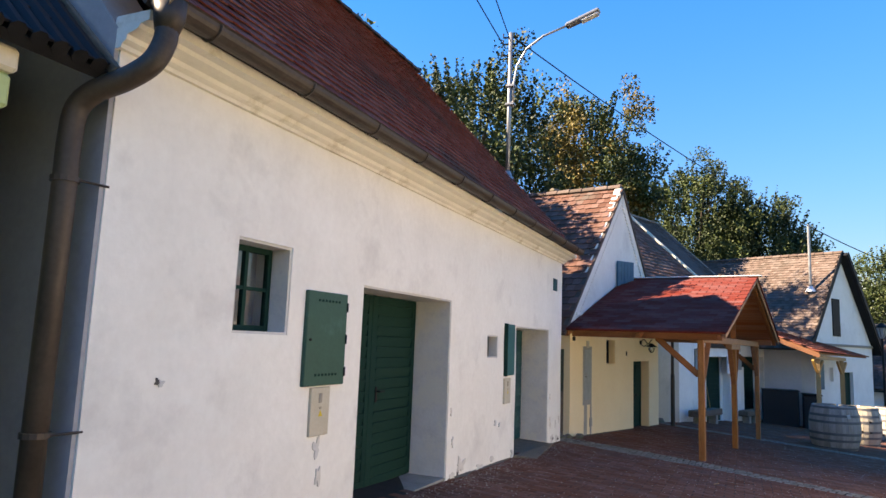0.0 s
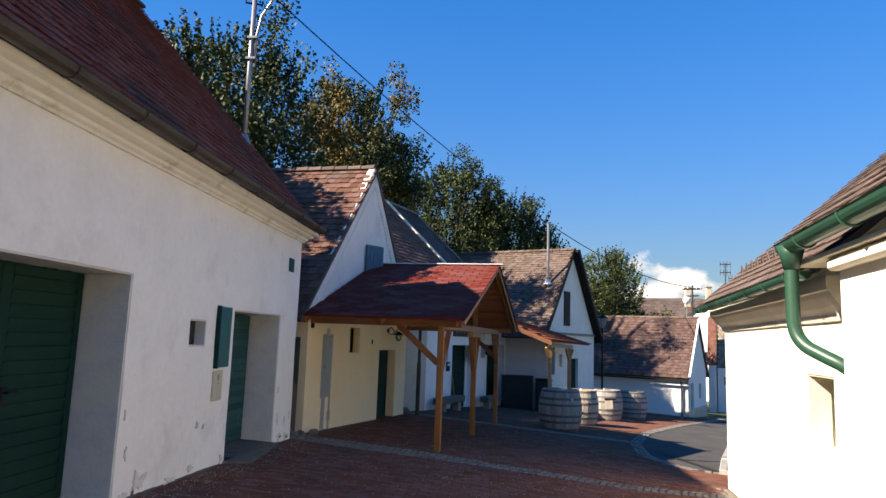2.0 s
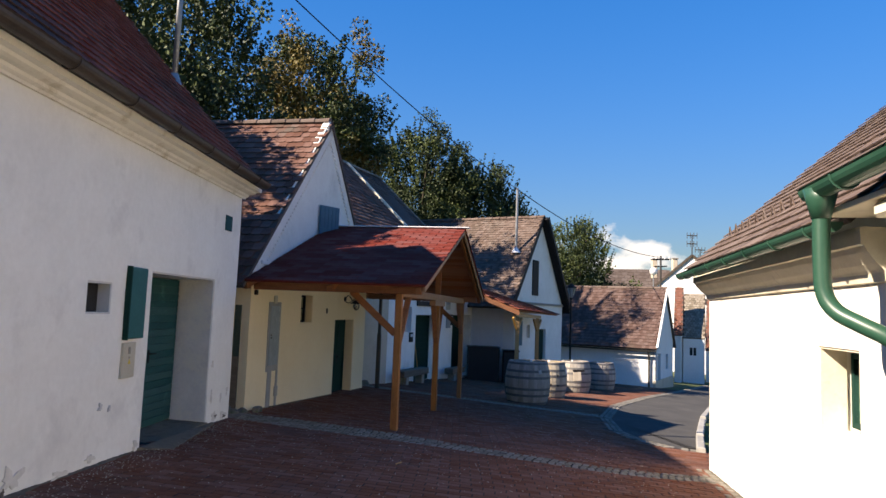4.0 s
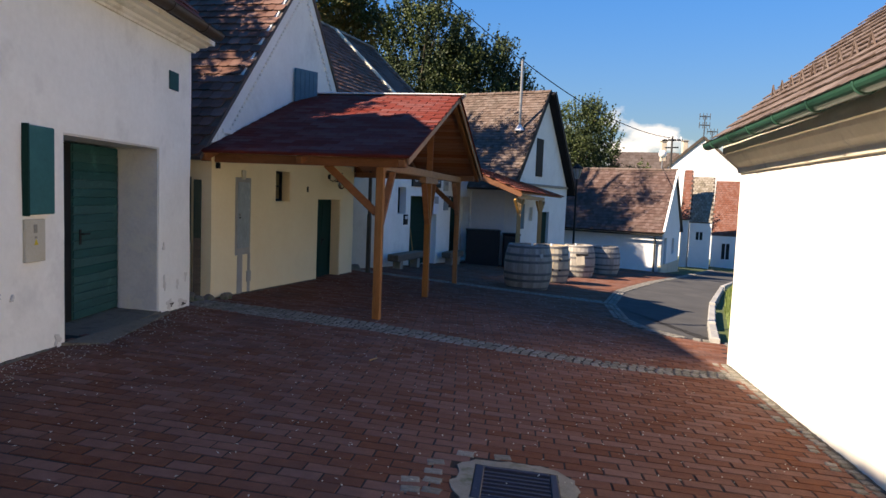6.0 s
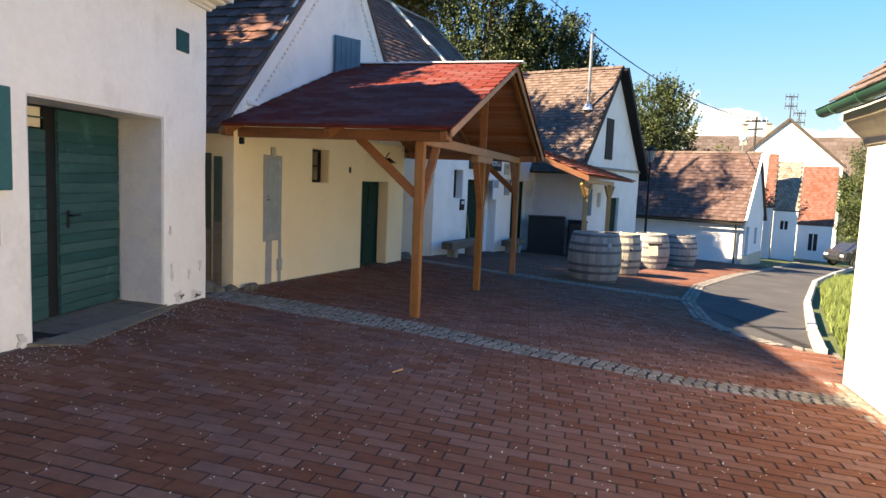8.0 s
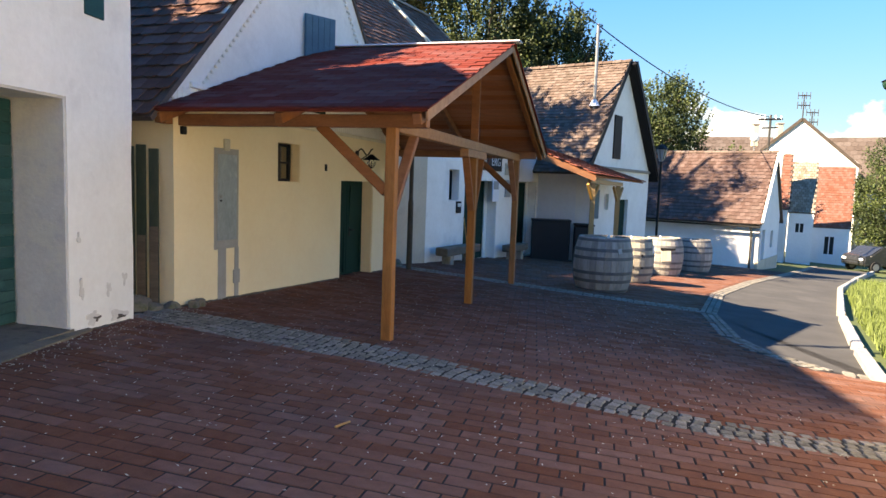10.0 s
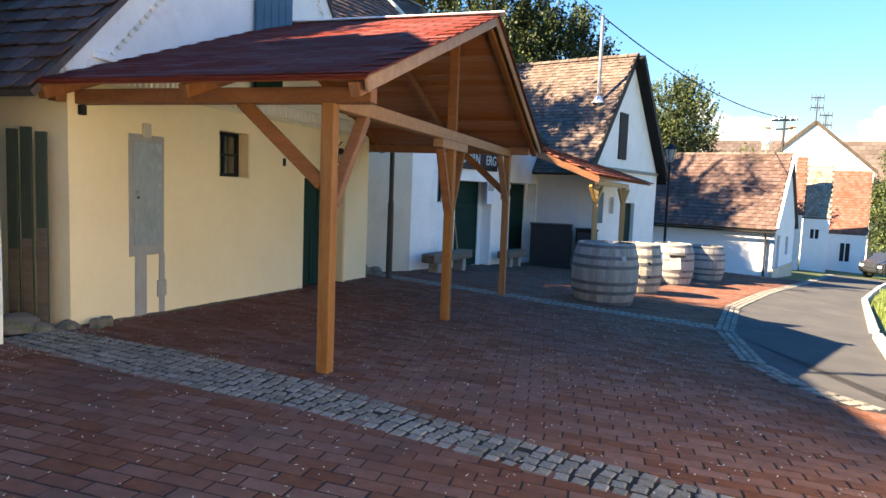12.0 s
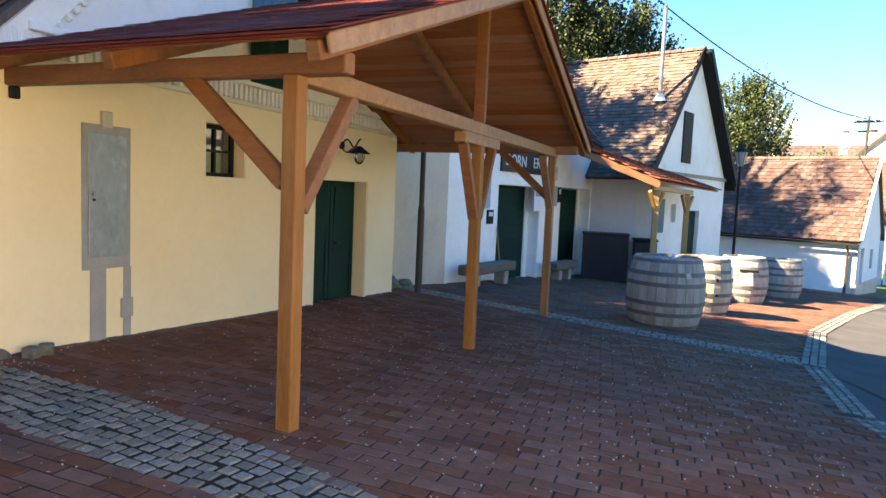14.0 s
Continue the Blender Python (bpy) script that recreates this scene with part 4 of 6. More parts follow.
for s0, s1, inset in ((2.07, 4.06, 0.36), (5.51, 7.42, 0.36)):
    leaf_door(low, W, s0 + 0.02, s1, -0.72, 1.55, inset, DOOR_GREEN, 12, True, True, "dark green boarded door")
reveal(low, W, 2.07, 4.25, -0.75, 1.56, 0.42, WHITE, "rt")
part("door_jamb", boxed(4.05, 4.25, 0.3, 0.45, -0.75, 1.56, m=W.matrix()), WHITE, low)
part("door_jamb", boxed(7.41, 7.6, 0.3, 0.45, -0.85, 1.58, m=W.matrix()), WHITE, low)
casement(low, W, 1.17, 1.70, 1.01, 1.78, 0.2, BLACK, 1, 1, False)
roof_plane(low, W.at(-1.6, -0.25, 3.27), W.at(3.6, -0.25, 3.27), W.at(3.6, 3.85, 7.14), W.at(-1.6, 3.85, 7.14), TILE_OLD, 0.2, 0.22, name="tile", jitter=0.012)
roof_plane(low, W.at(3.6, -0.25, 3.22), W.at(8.3, -0.25, 2.74), W.at(6.45, 3.85, 7.12), W.at(3.6, 3.85, 7.08), TILE_DARK, 0.2, 0.22, name="old_tile", jitter=0.03)
roof_plane(low, W.at(7.0, 5.6, 5.3), W.at(-1.6, 5.6, 5.3), W.at(-1.6, 3.85, 7.12), W.at(6.4, 3.85, 7.1), TILE_DARK, 0.4, 0.4, name="far_tile")
ridge_tiles(low, W.at(-1.6, 3.85, 7.16), W.at(6.45, 3.85, 7.14), TILE_GREY)
ridge_tiles(low, W.at(6.45, 3.85, 7.14), W.at(8.3, -0.25, 2.76), TILE_GREY, 0.10, 0.34)
part("verge_strip", beam_bm(W.at(3.6, -0.28, 3.27), W.at(3.6, 3.8, 7.14), 0.16, 0.14), CREAM, low, "pale mortar verge between two roofs")
band = bmesh.new()
prof = [(0.0, 2.75), (8.1, 2.75), (8.1, 2.77), (3.6, 3.2), (0.0, 3.25)]
lo = [band.verts.new(W.at(u, 0.03, z)) for u, z in prof]
hi = [band.verts.new(W.at(u, 0.42, z)) for u, z in prof]
band.faces.new(lo)
band.faces.new(hi[::-1])
for k in range(5):
    band.faces.new((lo[k], hi[k], hi[(k + 1) % 5], lo[(k + 1) % 5]))
bmesh.ops.recalc_face_normals(band, faces=band.faces)
part("eave_band", band, CREAM, low, "cream stucco band under the eave")
part("back_wall", boxed(-1.6, 7.0, 5.1, 5.4, -1.2, 5.3, m=W.matrix()), WHITE_FAR, low)

# ---- house with the steep gable and lean-to ----
C = Line((5.78, 29.30), (8.414, 34.468))
steep = thing("steep_gabled_house", "white house with steep lichened roof and gable", "house")
part("wall", wall_bm(C, -1.8, 2.12, 0.5, [(2.52, 3.6, -1.5, 1.08), (0.32, 0.72, 0.46, 1.38), (1.24, 1.66, 0.73, 1.27)], wobble=0.008), WHITE, steep)
part("gable", wall_bm(C, 2.2, 2.34, 0.45, gable=(0.0, C.length, 2.75, 5.75), wobble=0.0), WHITE, steep)
part("band", boxed(-0.05, C.length + 0.05, -0.06, 0.3, 2.1, 2.2, m=C.matrix(), bevel=0.01), CEMENT, steep)
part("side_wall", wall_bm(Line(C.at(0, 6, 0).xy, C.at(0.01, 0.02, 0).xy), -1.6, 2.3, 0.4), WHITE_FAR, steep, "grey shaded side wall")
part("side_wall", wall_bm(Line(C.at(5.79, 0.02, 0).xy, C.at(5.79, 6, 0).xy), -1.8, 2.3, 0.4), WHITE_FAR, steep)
arch = bmesh.new()
ring = [(2.52, 1.06)] + [(3.06 - 0.54 * math.cos(t), 1.06 + 0.26 * math.sin(t)) for t in [math.pi * k / 10 for k in range(1, 10)]] + [(3.6, 1.06)]
a = [arch.verts.new(C.at(s, 0.12, z)) for s, z in [(2.52, -1.5)] + ring + [(3.6, -1.5)]]
arch.faces.new(a)
r = bmesh.ops.extrude_face_region(arch, geom=list(arch.faces))
bmesh.ops.translate(arch, vec=C.n * 0.06, verts=[v for v in r["geom"] if isinstance(v, bmesh.types.BMVert)])
part("door", arch, DOOR_GREEN, steep, "dark arched door")
part("shutter", boxed(1.75, 2.45, -0.04, 0.02, 2.5, 4.0, m=C.matrix(), bevel=0.005), BLACK, steep, "dark gable hatch shutter")
part("shutter", boxed(0.32, 0.74, -0.03, 0.02, 0.44, 1.4, m=C.matrix(), bevel=0.005), BLUE_SHUTTER, steep, "blue shutter")
casement(steep, C, 1.24, 1.66, 0.73, 1.27, 0.12, WHITE_METAL, 1, 1, False)
roof_plane(steep, C.at(-0.55, 7, 1.92), C.at(-0.55, -0.10, 1.92), C.at(2.75, -0.10, 5.92), C.at(2.75, 7, 5.92), TILE_LIGHT, 0.17, 0.15, name="tile", jitter=0.014)
# far slope: the shade under its overhang is put into the black slab
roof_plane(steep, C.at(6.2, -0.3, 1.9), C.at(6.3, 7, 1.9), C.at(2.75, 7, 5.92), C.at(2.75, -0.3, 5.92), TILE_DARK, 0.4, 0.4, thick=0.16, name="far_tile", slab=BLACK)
ridge_tiles(steep, C.at(2.75, 7, 5.95), C.at(2.75, -0.1, 5.95), TILE_LIGHT)
for p, q in (((-0.5, -0.12, 2.0), (2.75, -0.12, 5.94)), ((6.1, -0.32, 2.0), (2.75, -0.32, 5.9))):
    part("barge_board", beam_bm(C.at(*p), C.at(*q), 0.04, 0.20), BLACK, steep)

# ---- far low house with the long roof ----
D = Line((6.6, 41.25), (13.7, 37.45))
DL = D.length
long_house = thing("long_roofed_house", "low white house with long weathered tile roof", "house")
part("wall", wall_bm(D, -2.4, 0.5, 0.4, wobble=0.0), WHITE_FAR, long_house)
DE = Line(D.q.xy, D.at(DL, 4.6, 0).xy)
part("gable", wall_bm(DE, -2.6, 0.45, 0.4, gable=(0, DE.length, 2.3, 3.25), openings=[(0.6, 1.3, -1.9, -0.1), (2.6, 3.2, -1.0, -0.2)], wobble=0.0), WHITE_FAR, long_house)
part("door", boxed(0.6, 1.3, 0.12, 0.17, -2.4, -0.1, m=DE.matrix()), BLUE_SHUTTER, long_house)
part("window", boxed(2.6, 3.2, 0.12, 0.17, -1.0, -0.2, m=DE.matrix()), DARK_PANEL, long_house)
part("plinth", boxed(-0.03, DE.length, -0.04, 0.1, -2.4, -1.45, m=DE.matrix()), BEIGE_WALL, long_house)
roof_plane(long_house, D.at(-1.0, -0.35, 0.16), D.at(DL + 0.12, -0.35, 0.16), D.at(DL + 0.12, 2.3, 3.38), D.at(-1.0, 2.3, 3.38), TILE_BROWN, 0.19, 0.2, name="tile", jitter=0.02, slab=TILE_DARK)
roof_plane(long_house, D.at(DL + 0.12, 5.0, 0.12), D.at(-1.0, 5.0, 0.12), D.at(-1.0, 2.3, 3.38), D.at(DL + 0.12, 2.3, 3.38), TILE_LIGHT, 0.4, 0.4, name="far_tile")
ridge_tiles(long_house, D.at(-1.0, 2.3, 3.4), D.at(DL + 0.1, 2.3, 3.4), TILE_LIGHT)
part("verge_strip", beam_bm(D.at(DL + 0.14, -0.3, 0.22), D.at(DL + 0.14, 2.3, 3.42), 0.10, 0.12), WHITE_FAR, long_house)
gutter(long_house, D.at(-1.0, -0.42, 0.12), D.at(DL + 0.1, -0.42, 0.08), PIPE_DARK, 0.07, 1.5)
part("downpipe", tube([D.at(DL - 0.3, -0.40, 0.02), D.at(DL - 0.3, -0.15, -0.2), D.at(DL - 0.3, -0.12, -0.4), D.at(DL - 0.3, -0.12, -1.9)], 0.05, 8), PIPE_DARK, long_house)

# ---- lit house on the other side ----
R = Line((7.33, 13.1), (5.8, 2.9))
RC = 6.24
lit = thing("roadside_house", "cream house in full sun with green gutter", "house")
part("wall", wall_bm(R, -1.0, 2.42, 0.45, [(4.25, 5.06, 0.80, 1.53)], wobble=0.006), WHITE_R, lit, "sunlit cream wall")
part("end_wall", wall_bm(Line(R.at(0.0, 6, 0).xy, R.at(0.0, 0.0, 0).xy), -1.2, 2.42, 0.4, gable=(0.0, 6.0, 3.0, 5.2), wobble=0.004), WHITE_R, lit)
part("end_wall", boxed(9.9, 10.3, 0.5, 6, -1, 2.4, m=R.matrix()), WHITE_R, lit)
part("back_wall", boxed(0, 10.3, 6.0, 6.4, -1.3, 2.4, m=R.matrix()), WHITE_R, lit)
PROFILE_R = ((-0.02, 2.02), (0.03, 2.03), (0.045, 2.09), (0.06, 2.11), (0.10, 2.15), (0.16, 2.23), (0.18, 2.27), (0.20, 2.28), (0.205, 2.40), (-0.02, 2.40))
cbm = bmesh.new()
cuts = [[cbm.verts.new(R.at(-max(u, 0) * 0.9 + (5.6 + max(u, 0) * 0.9) * k / 30, -u, z)) for u, z in PROFILE_R] for k in range(31)]
for r0, r1 in zip(cuts, cuts[1:]):
    for k in range(len(PROFILE_R)):
        cbm.faces.new((r0[k], r0[(k + 1) % len(PROFILE_R)], r1[(k + 1) % len(PROFILE_R)], r1[k]))
cbm.faces.new(cuts[0])
cbm.faces.new(cuts[-1][::-1])
bmesh.ops.recalc_face_normals(cbm, faces=cbm.faces)
rough(cbm, 0.006, 2.0)
part("cornice", cbm, CREAM, lit, "cream stucco cornice under the eave")
part("wall", wall_bm(Line(R.at(RC, -0.30, 0).xy, R.at(10.3, -0.30, 0).xy), -1.0, 2.44, 0.29, wobble=0.004), WHITE_R, lit, "sunlit cream wall of the nearer half")
part("soffit", boxed(5.6, 10.4, -0.44, 0.3, 2.46, 2.50, m=R.matrix(), bevel=0.006), CREAM, lit)
part("eave_board", boxed(RC + 0.02, 10.4, -0.40, -0.303, 2.36, 2.455, m=R.matrix(), bevel=0.02), CREAM, lit)
roof_plane(lit, R.at(-0.35, -0.30, 2.47), R.at(5.6, -0.30, 2.47), R.at(5.6, 3.1, 5.5), R.at(-0.35, 3.1, 5.5), TILE_LIGHT, 0.2, 0.2, singles=200, near=(7, 12), name="tile")
roof_plane(lit, R.at(5.6, -0.46, 2.68), R.at(10.4, -0.46, 2.68), R.at(10.4, 3.1, 5.9), R.at(5.6, 3.1, 5.9), TILE_LIGHT, 0.2, 0.2, name="tile")
roof_plane(lit, R.at(10.4, 6.6, 2.4), R.at(-0.35, 6.6, 2.4), R.at(-0.35, 3.1, 5.5), R.at(10.4, 3.1, 5.5), TILE_LIGHT, 0.5, 0.5, name="far_tile")
gutter(lit, R.at(5.55, -0.36, 2.44), R.at(-0.35, -0.36, 2.41), GUTTER_GREEN, 0.075)
gutter(lit, R.at(10.4, -0.52, 2.66), R.at(5.62, -0.52, 2.64), GUTTER_GREEN, 0.085)
part("gutter_outlet", tube([R.at(5.8, -0.52, 2.62), R.at(5.8, -0.52, 2.54), R.at(5.8, -0.52, 2.42)], [0.11, 0.09, 0.06], 14), GUTTER_GREEN, lit, smooth=True)
part("downpipe", tube(eased([R.at(5.8, -0.52, 2.5), R.at(5.8, -0.52, 2.12), R.at(5.81, -0.51, 1.92), R.at(5.87, -0.46, 1.80), R.at(5.98, -0.36, 1.72), R.at(6.08, -0.24, 1.64), R.at(6.12, -0.12, 1.52), R.at(6.12, -0.07, 1.35)]) + [R.at(6.12, -0.07, -0.2)], 0.055, 14), GUTTER_GREEN, lit, "green swan-neck downpipe", smooth=True)
reveal(lit, R, 4.25, 5.06, 0.80, 1.53, 0.22, CREAM, "lrtb")
casement(lit, R, 4.3, 5.01, 0.85, 1.48, 0.24, DOOR_GREEN, 2, 1, False)
for i in range(16):
    s = 0.3 + i * 0.33
    c = R.at(s, 0.22, 2.96)
    bm = tube([c + Vector((0, 0, 0.0)) - R.d * 0.05, c + Vector((0, 0, 0.14)), c + R.d * 0.05 + R.n * 0.02], 0.010, 6)
    part("snow_guard", bm, TILE_LIGHT, lit, "clay-red snow hook")


# ---- barrels ----
def barrel(x, y, staves, turn, label, h=1.12, r=0.60, r_end=0.50):
    b = thing("wine_barrel", label, "barrel", (x, y, ground_z(x, y) - 0.02), turn, "old wine barrels on the pavement")

    def rad(z):
        return r_end + (r - r_end) * (1 - (2 * z / h - 1) ** 2)

    n = 26
    for i in range(n):
        bm = bmesh.new()
        t0, t1 = 2 * math.pi * i / n + 0.006, 2 * math.pi * (i + 1) / n - 0.006
        zs = [h * k / 8 for k in range(9)]
        outer = [[bm.verts.new((rad(z) * math.cos(t), rad(z) * math.sin(t), z)) for t in (t0, t1)] for z in zs]
        inner = [[bm.verts.new(((rad(z) - 0.035) * math.cos(t), (rad(z) - 0.035) * math.sin(t), z)) for t in (t0, t1)] for z in zs]
        for k in range(8):
            bm.faces.new((outer[k][0], outer[k][1], outer[k + 1][1], outer[k + 1][0]))
            bm.faces.new((inner[k][1], inner[k][0], inner[k + 1][0], inner[k + 1][1]))
            bm.faces.new((outer[k][0], outer[k + 1][0], inner[k + 1][0], inner[k][0]))
            bm.faces.new((outer[k][1], inner[k][1], inner[k + 1][1], outer[k + 1][1]))
        bm.faces.new((outer[8][0], outer[8][1], inner[8][1], inner[8][0]))
        bm.faces.new((outer[0][1], outer[0][0], inner[0][0], inner[0][1]))
        part("stave", bm, staves, b)
    for z in (0.05, 0.25, 0.42, h - 0.42, h - 0.25, h - 0.05):
        w = 0.026 if z in (0.05, h - 0.05) else 0.032
        bm = bmesh.new()
        m = 40
        rows = []
        for zz, e in ((z - w, 0.001), (z - w, 0.007), (z + w, 0.007), (z + w, 0.001)):
            rows.append([bm.verts.new(((rad(zz) + e) * math.cos(2 * math.pi * k / m), (rad(zz) + e) * math.sin(2 * math.pi * k / m), zz)) for k in range(m)])
        for r0, r1 in zip(rows, rows[1:]):
            for k in range(m):
                bm.faces.new((r0[k], r0[(k + 1) % m], r1[(k + 1) % m], r1[k]))
        part("hoop", bm, HOOP, b)
    hd = bmesh.new()
    bmesh.ops.create_cone(hd, cap_ends=True, segments=36, radius1=r_end - 0.03, radius2=r_end - 0.03, depth=0.03, matrix=Matrix.Translation((0, 0, h - 0.06)))
    head = part("head", hd, staves, b)
    part("bung", tube([(0.12, 0.05, h - 0.05), (0.12, 0.05, h + 0.03)], 0.03, 10), WHITE_METAL, head)
    return b


def on_barrel(b, name, angle, z, radius, size, mat, label="", depth=0.012, turn=0.0):
    """A small flat piece against a barrel's side, at an angle of the plan."""
    t = angle - b.rotation_euler.z
    m = Matrix.Rotation(t, 4, "Z") @ Matrix.Translation((radius, 0, z)) @ Matrix.Rotation(turn, 4, "X")
    part(name, boxed(-depth, depth, -size[0] / 2, size[0] / 2, -size[1] / 2, size[1] / 2, m=m, bevel=0.004), mat, b, label)


def bung_hole(b, angle, z, radius):
    t = angle - b.rotation_euler.z
    c = Vector((math.cos(t), math.sin(t), 0))
    part("bung_hole", tube([c * (radius - 0.02) + Vector((0, 0, z)), c * (radius + 0.012) + Vector((0, 0, z))], 0.032, 12), BLACK, b)


big = barrel(5.50, 21.45, OAK_GREY, 0.3, "large weathered grey oak wine barrel standing upright", 1.14, 0.62, 0.52)
on_barrel(big, "sticker", radians(-62), 0.88, 0.592, (0.09, 0.1), ZINC, "small faded sticker", turn=0.3)
pale = barrel(6.45, 24.1, OAK_PALE, 1.1, "pale oak wine barrel standing upright in sun", 1.12, 0.56, 0.47)
for ang, z in ((-70, 0.72), (-70, 0.42), (-92, 0.44)):
    bung_hole(pale, radians(ang), z, 0.552)
on_barrel(pale, "paper_note", radians(-22), 0.84, 0.54, (0.16, 0.2), WHITE_METAL, "torn white paper note", 0.004, 0.3)
worn = barrel(7.88, 27.6, OAK_GREY, 2.0, "grey oak wine barrel with pale worn hatch", 1.14, 0.58, 0.48)
on_barrel(worn, "hatch", radians(-92), 0.62, 0.573, (0.28, 0.3), OAK_PALE, "pale wooden hatch", 0.014, 0.1)
on_barrel(worn, "hatch_slot", radians(-88), 0.83, 0.565, (0.42, 0.05), BLACK, "dark hatch slot", 0.018)
barrel(9.45, 30.6, OAK_GREY, 2.7, "grey oak wine barrel standing upright", 1.12, 0.60, 0.5)


# ---- house next door, at the start of the walk ----
green_house = thing("green_house", "light green house with dark overhanging eaves", "house")
N = Line((-0.10, -7.0), (-0.10, 2.34))
part("wall", wall_bm(N, -0.5, 3.0, 0.5), LIME_GREEN, green_house)
part("end_wall", wall_bm(Line((-0.62, 2.34), (-6, 2.34)), -0.5, 3.0, 0.3, gable=(0, 5.4, 2.6, 5.6)), SHADED_END, green_house)
part("cornice", boxed(-0.3, -0.03, -7, 2.37, 2.83, 3.01, bevel=0.02), LIME_GREEN, green_house)
part("cornice", boxed(-0.3, 0.0, -7, 2.38, 3.01, 3.14, bevel=0.02), CREAM, green_house)
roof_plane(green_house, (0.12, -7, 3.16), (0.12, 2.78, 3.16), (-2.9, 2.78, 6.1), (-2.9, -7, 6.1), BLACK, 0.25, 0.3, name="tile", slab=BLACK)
roof_plane(green_house, (-6.4, 2.78, 3.0), (-6.4, -7, 3.0), (-2.9, -7, 6.1), (-2.9, 2.78, 6.1), TILE_DARK, 0.5, 0.5, name="far_tile", slab=BLACK)
for k in range(14):
    y = 2.70 - k * 0.11
    part("roof_rib", tube([(0.14, y, 3.17), (-2.8, y, 6.03)], 0.045, 8), BLACK, green_house)
part("verge_board", beam_bm((0.13, 2.80, 3.15), (-2.9, 2.80, 6.1), 0.035, 0.12), BENCH_WOOD, green_house, "weathered verge board")

# ---- fittings on the long white wall ----
cab = thing("metal_cabinet", "dark green sheet-metal cabinet set in white wall", "cabinet")
body = part("door", boxed(sA(4.88), sA(5.47), -0.035, 0.03, 1.36, 2.145, m=A.matrix(), bevel=0.006), CAB_GREEN, cab)
for z in (1.47, 1.75, 2.03):
    part("hinge", boxed(sA(5.455), sA(5.475), -0.045, -0.03, z - 0.04, z + 0.04, m=A.matrix(), bevel=0.003), BLACK, body)
for i in range(7):
    for z in (1.44, 2.06):
        part("vent_slot", boxed(sA(5.02) + i * 0.05, sA(5.045) + i * 0.05, -0.039, -0.034, z, z + 0.02, m=A.matrix()), DOOR_GREEN, body)
part("lock", tube([A.at(sA(4.93), -0.03, 1.74), A.at(sA(4.93), -0.045, 1.74)], 0.012, 8), BLACK, body)


def meter_box(s0, s1, z0, z1, label):
    t = thing("meter_box", label, "meter box")
    b = part("cover", boxed(s0, s1, -0.028, 0.03, z0, z1, m=A.matrix(), bevel=0.005), BEIGE, t)
    c = (s0 + s1) / 2
    h = z1 - z0
    part("latch", boxed(c - 0.03, c + 0.015, -0.034, -0.027, z1 - h * 0.32, z1 - h * 0.12, m=A.matrix(), bevel=0.002), CEMENT, b)
    part("marking", boxed(c - 0.015, c + 0.015, -0.031, -0.027, z0 + h * 0.55, z0 + h * 0.6, m=A.matrix()), CEMENT, b)
    tri = bmesh.new()
    tri.faces.new([tri.verts.new(A.at(c + dx, -0.0315, z0 + h * 0.40 + dz)) for dx, dz in ((-0.03, 0), (0.03, 0), (0, 0.055))])
    part("warning_triangle", tri, AMBER, b)
    return t


meter_box(sA(5.01), sA(5.28), 0.95, 1.345, "beige meter box with yellow warning triangle")
meter_box(sA(9.93), sA(10.2), 0.865, 1.24, "narrow beige meter box with worn markings")
pan = thing("wall_panel", "teal painted sheet panel on white wall", "panel")
part("door", boxed(sA(9.95), sA(10.31), -0.05, 0.01, 1.28, 2.05, m=A.matrix(), bevel=0.008), PANEL_TEAL, pan)
part("rim", boxed(sA(9.93), sA(9.955), -0.055, 0.01, 1.27, 2.06, m=A.matrix(), bevel=0.004), DOOR_GREEN, pan)

# ---- street lamp on the roof, cables ----
lamp = thing("street_lamp", "galvanised roof pole carrying a street lamp arm", "street lamp")
pole_base = Vector((-1.05, 12.95, 4.75))
pole_top = Vector((-1.05, 12.95, 8.25))
part("pole", tube([pole_base, pole_top], 0.045, 12), GALV, lamp, smooth=True)
part("roof_flange", tube([pole_base + Vector((0, 0, 0.30)), pole_base + Vector((0, 0, 0.5))], [0.13, 0.06], 12), GALV, lamp)
arm_pts = [(-0.97, 12.95, 6.6), (-0.97, 12.95, 7.1), (-0.90, 12.95, 7.5), (-0.70, 12.95, 7.85), (-0.35, 12.95, 8.07), (0.12, 12.95, 8.21)]
part("arm", tube(arm_pts, 0.024, 10), GALV, lamp, smooth=True)
for z in (6.65, 7.05):
    part("clamp", boxed(-1.12, -0.93, 12.88, 13.02, z, z + 0.05, bevel=0.008), GALV, lamp)
headm = Matrix.Translation((0.47, 12.95, 8.31)) @ Matrix.Rotation(radians(-19), 4, "Y")
lh = part("lamp_head", boxed(-0.36, 0.36, -0.10, 0.10, -0.035, 0.05, m=headm, bevel=0.03), GALV, lamp)
part("diffuser", boxed(-0.05, 0.32, -0.08, 0.08, -0.07, -0.036, m=headm, bevel=0.012), WHITE_METAL, lh)
for z, dx in ((8.15, 0.0), (8.0, 0.0), (7.75, 0.0)):
    part("insulator", tube([(-1.05, 12.95, z), (-1.2, 12.9, z), (-1.2, 12.9, z + 0.08)], 0.02, 7), BLACK, lamp)
    part("insulator", tube([(-1.05, 12.95, z), (-0.92, 13.0, z), (-0.92, 13.0, z + 0.07)], 0.02, 7), BLACK, lamp)


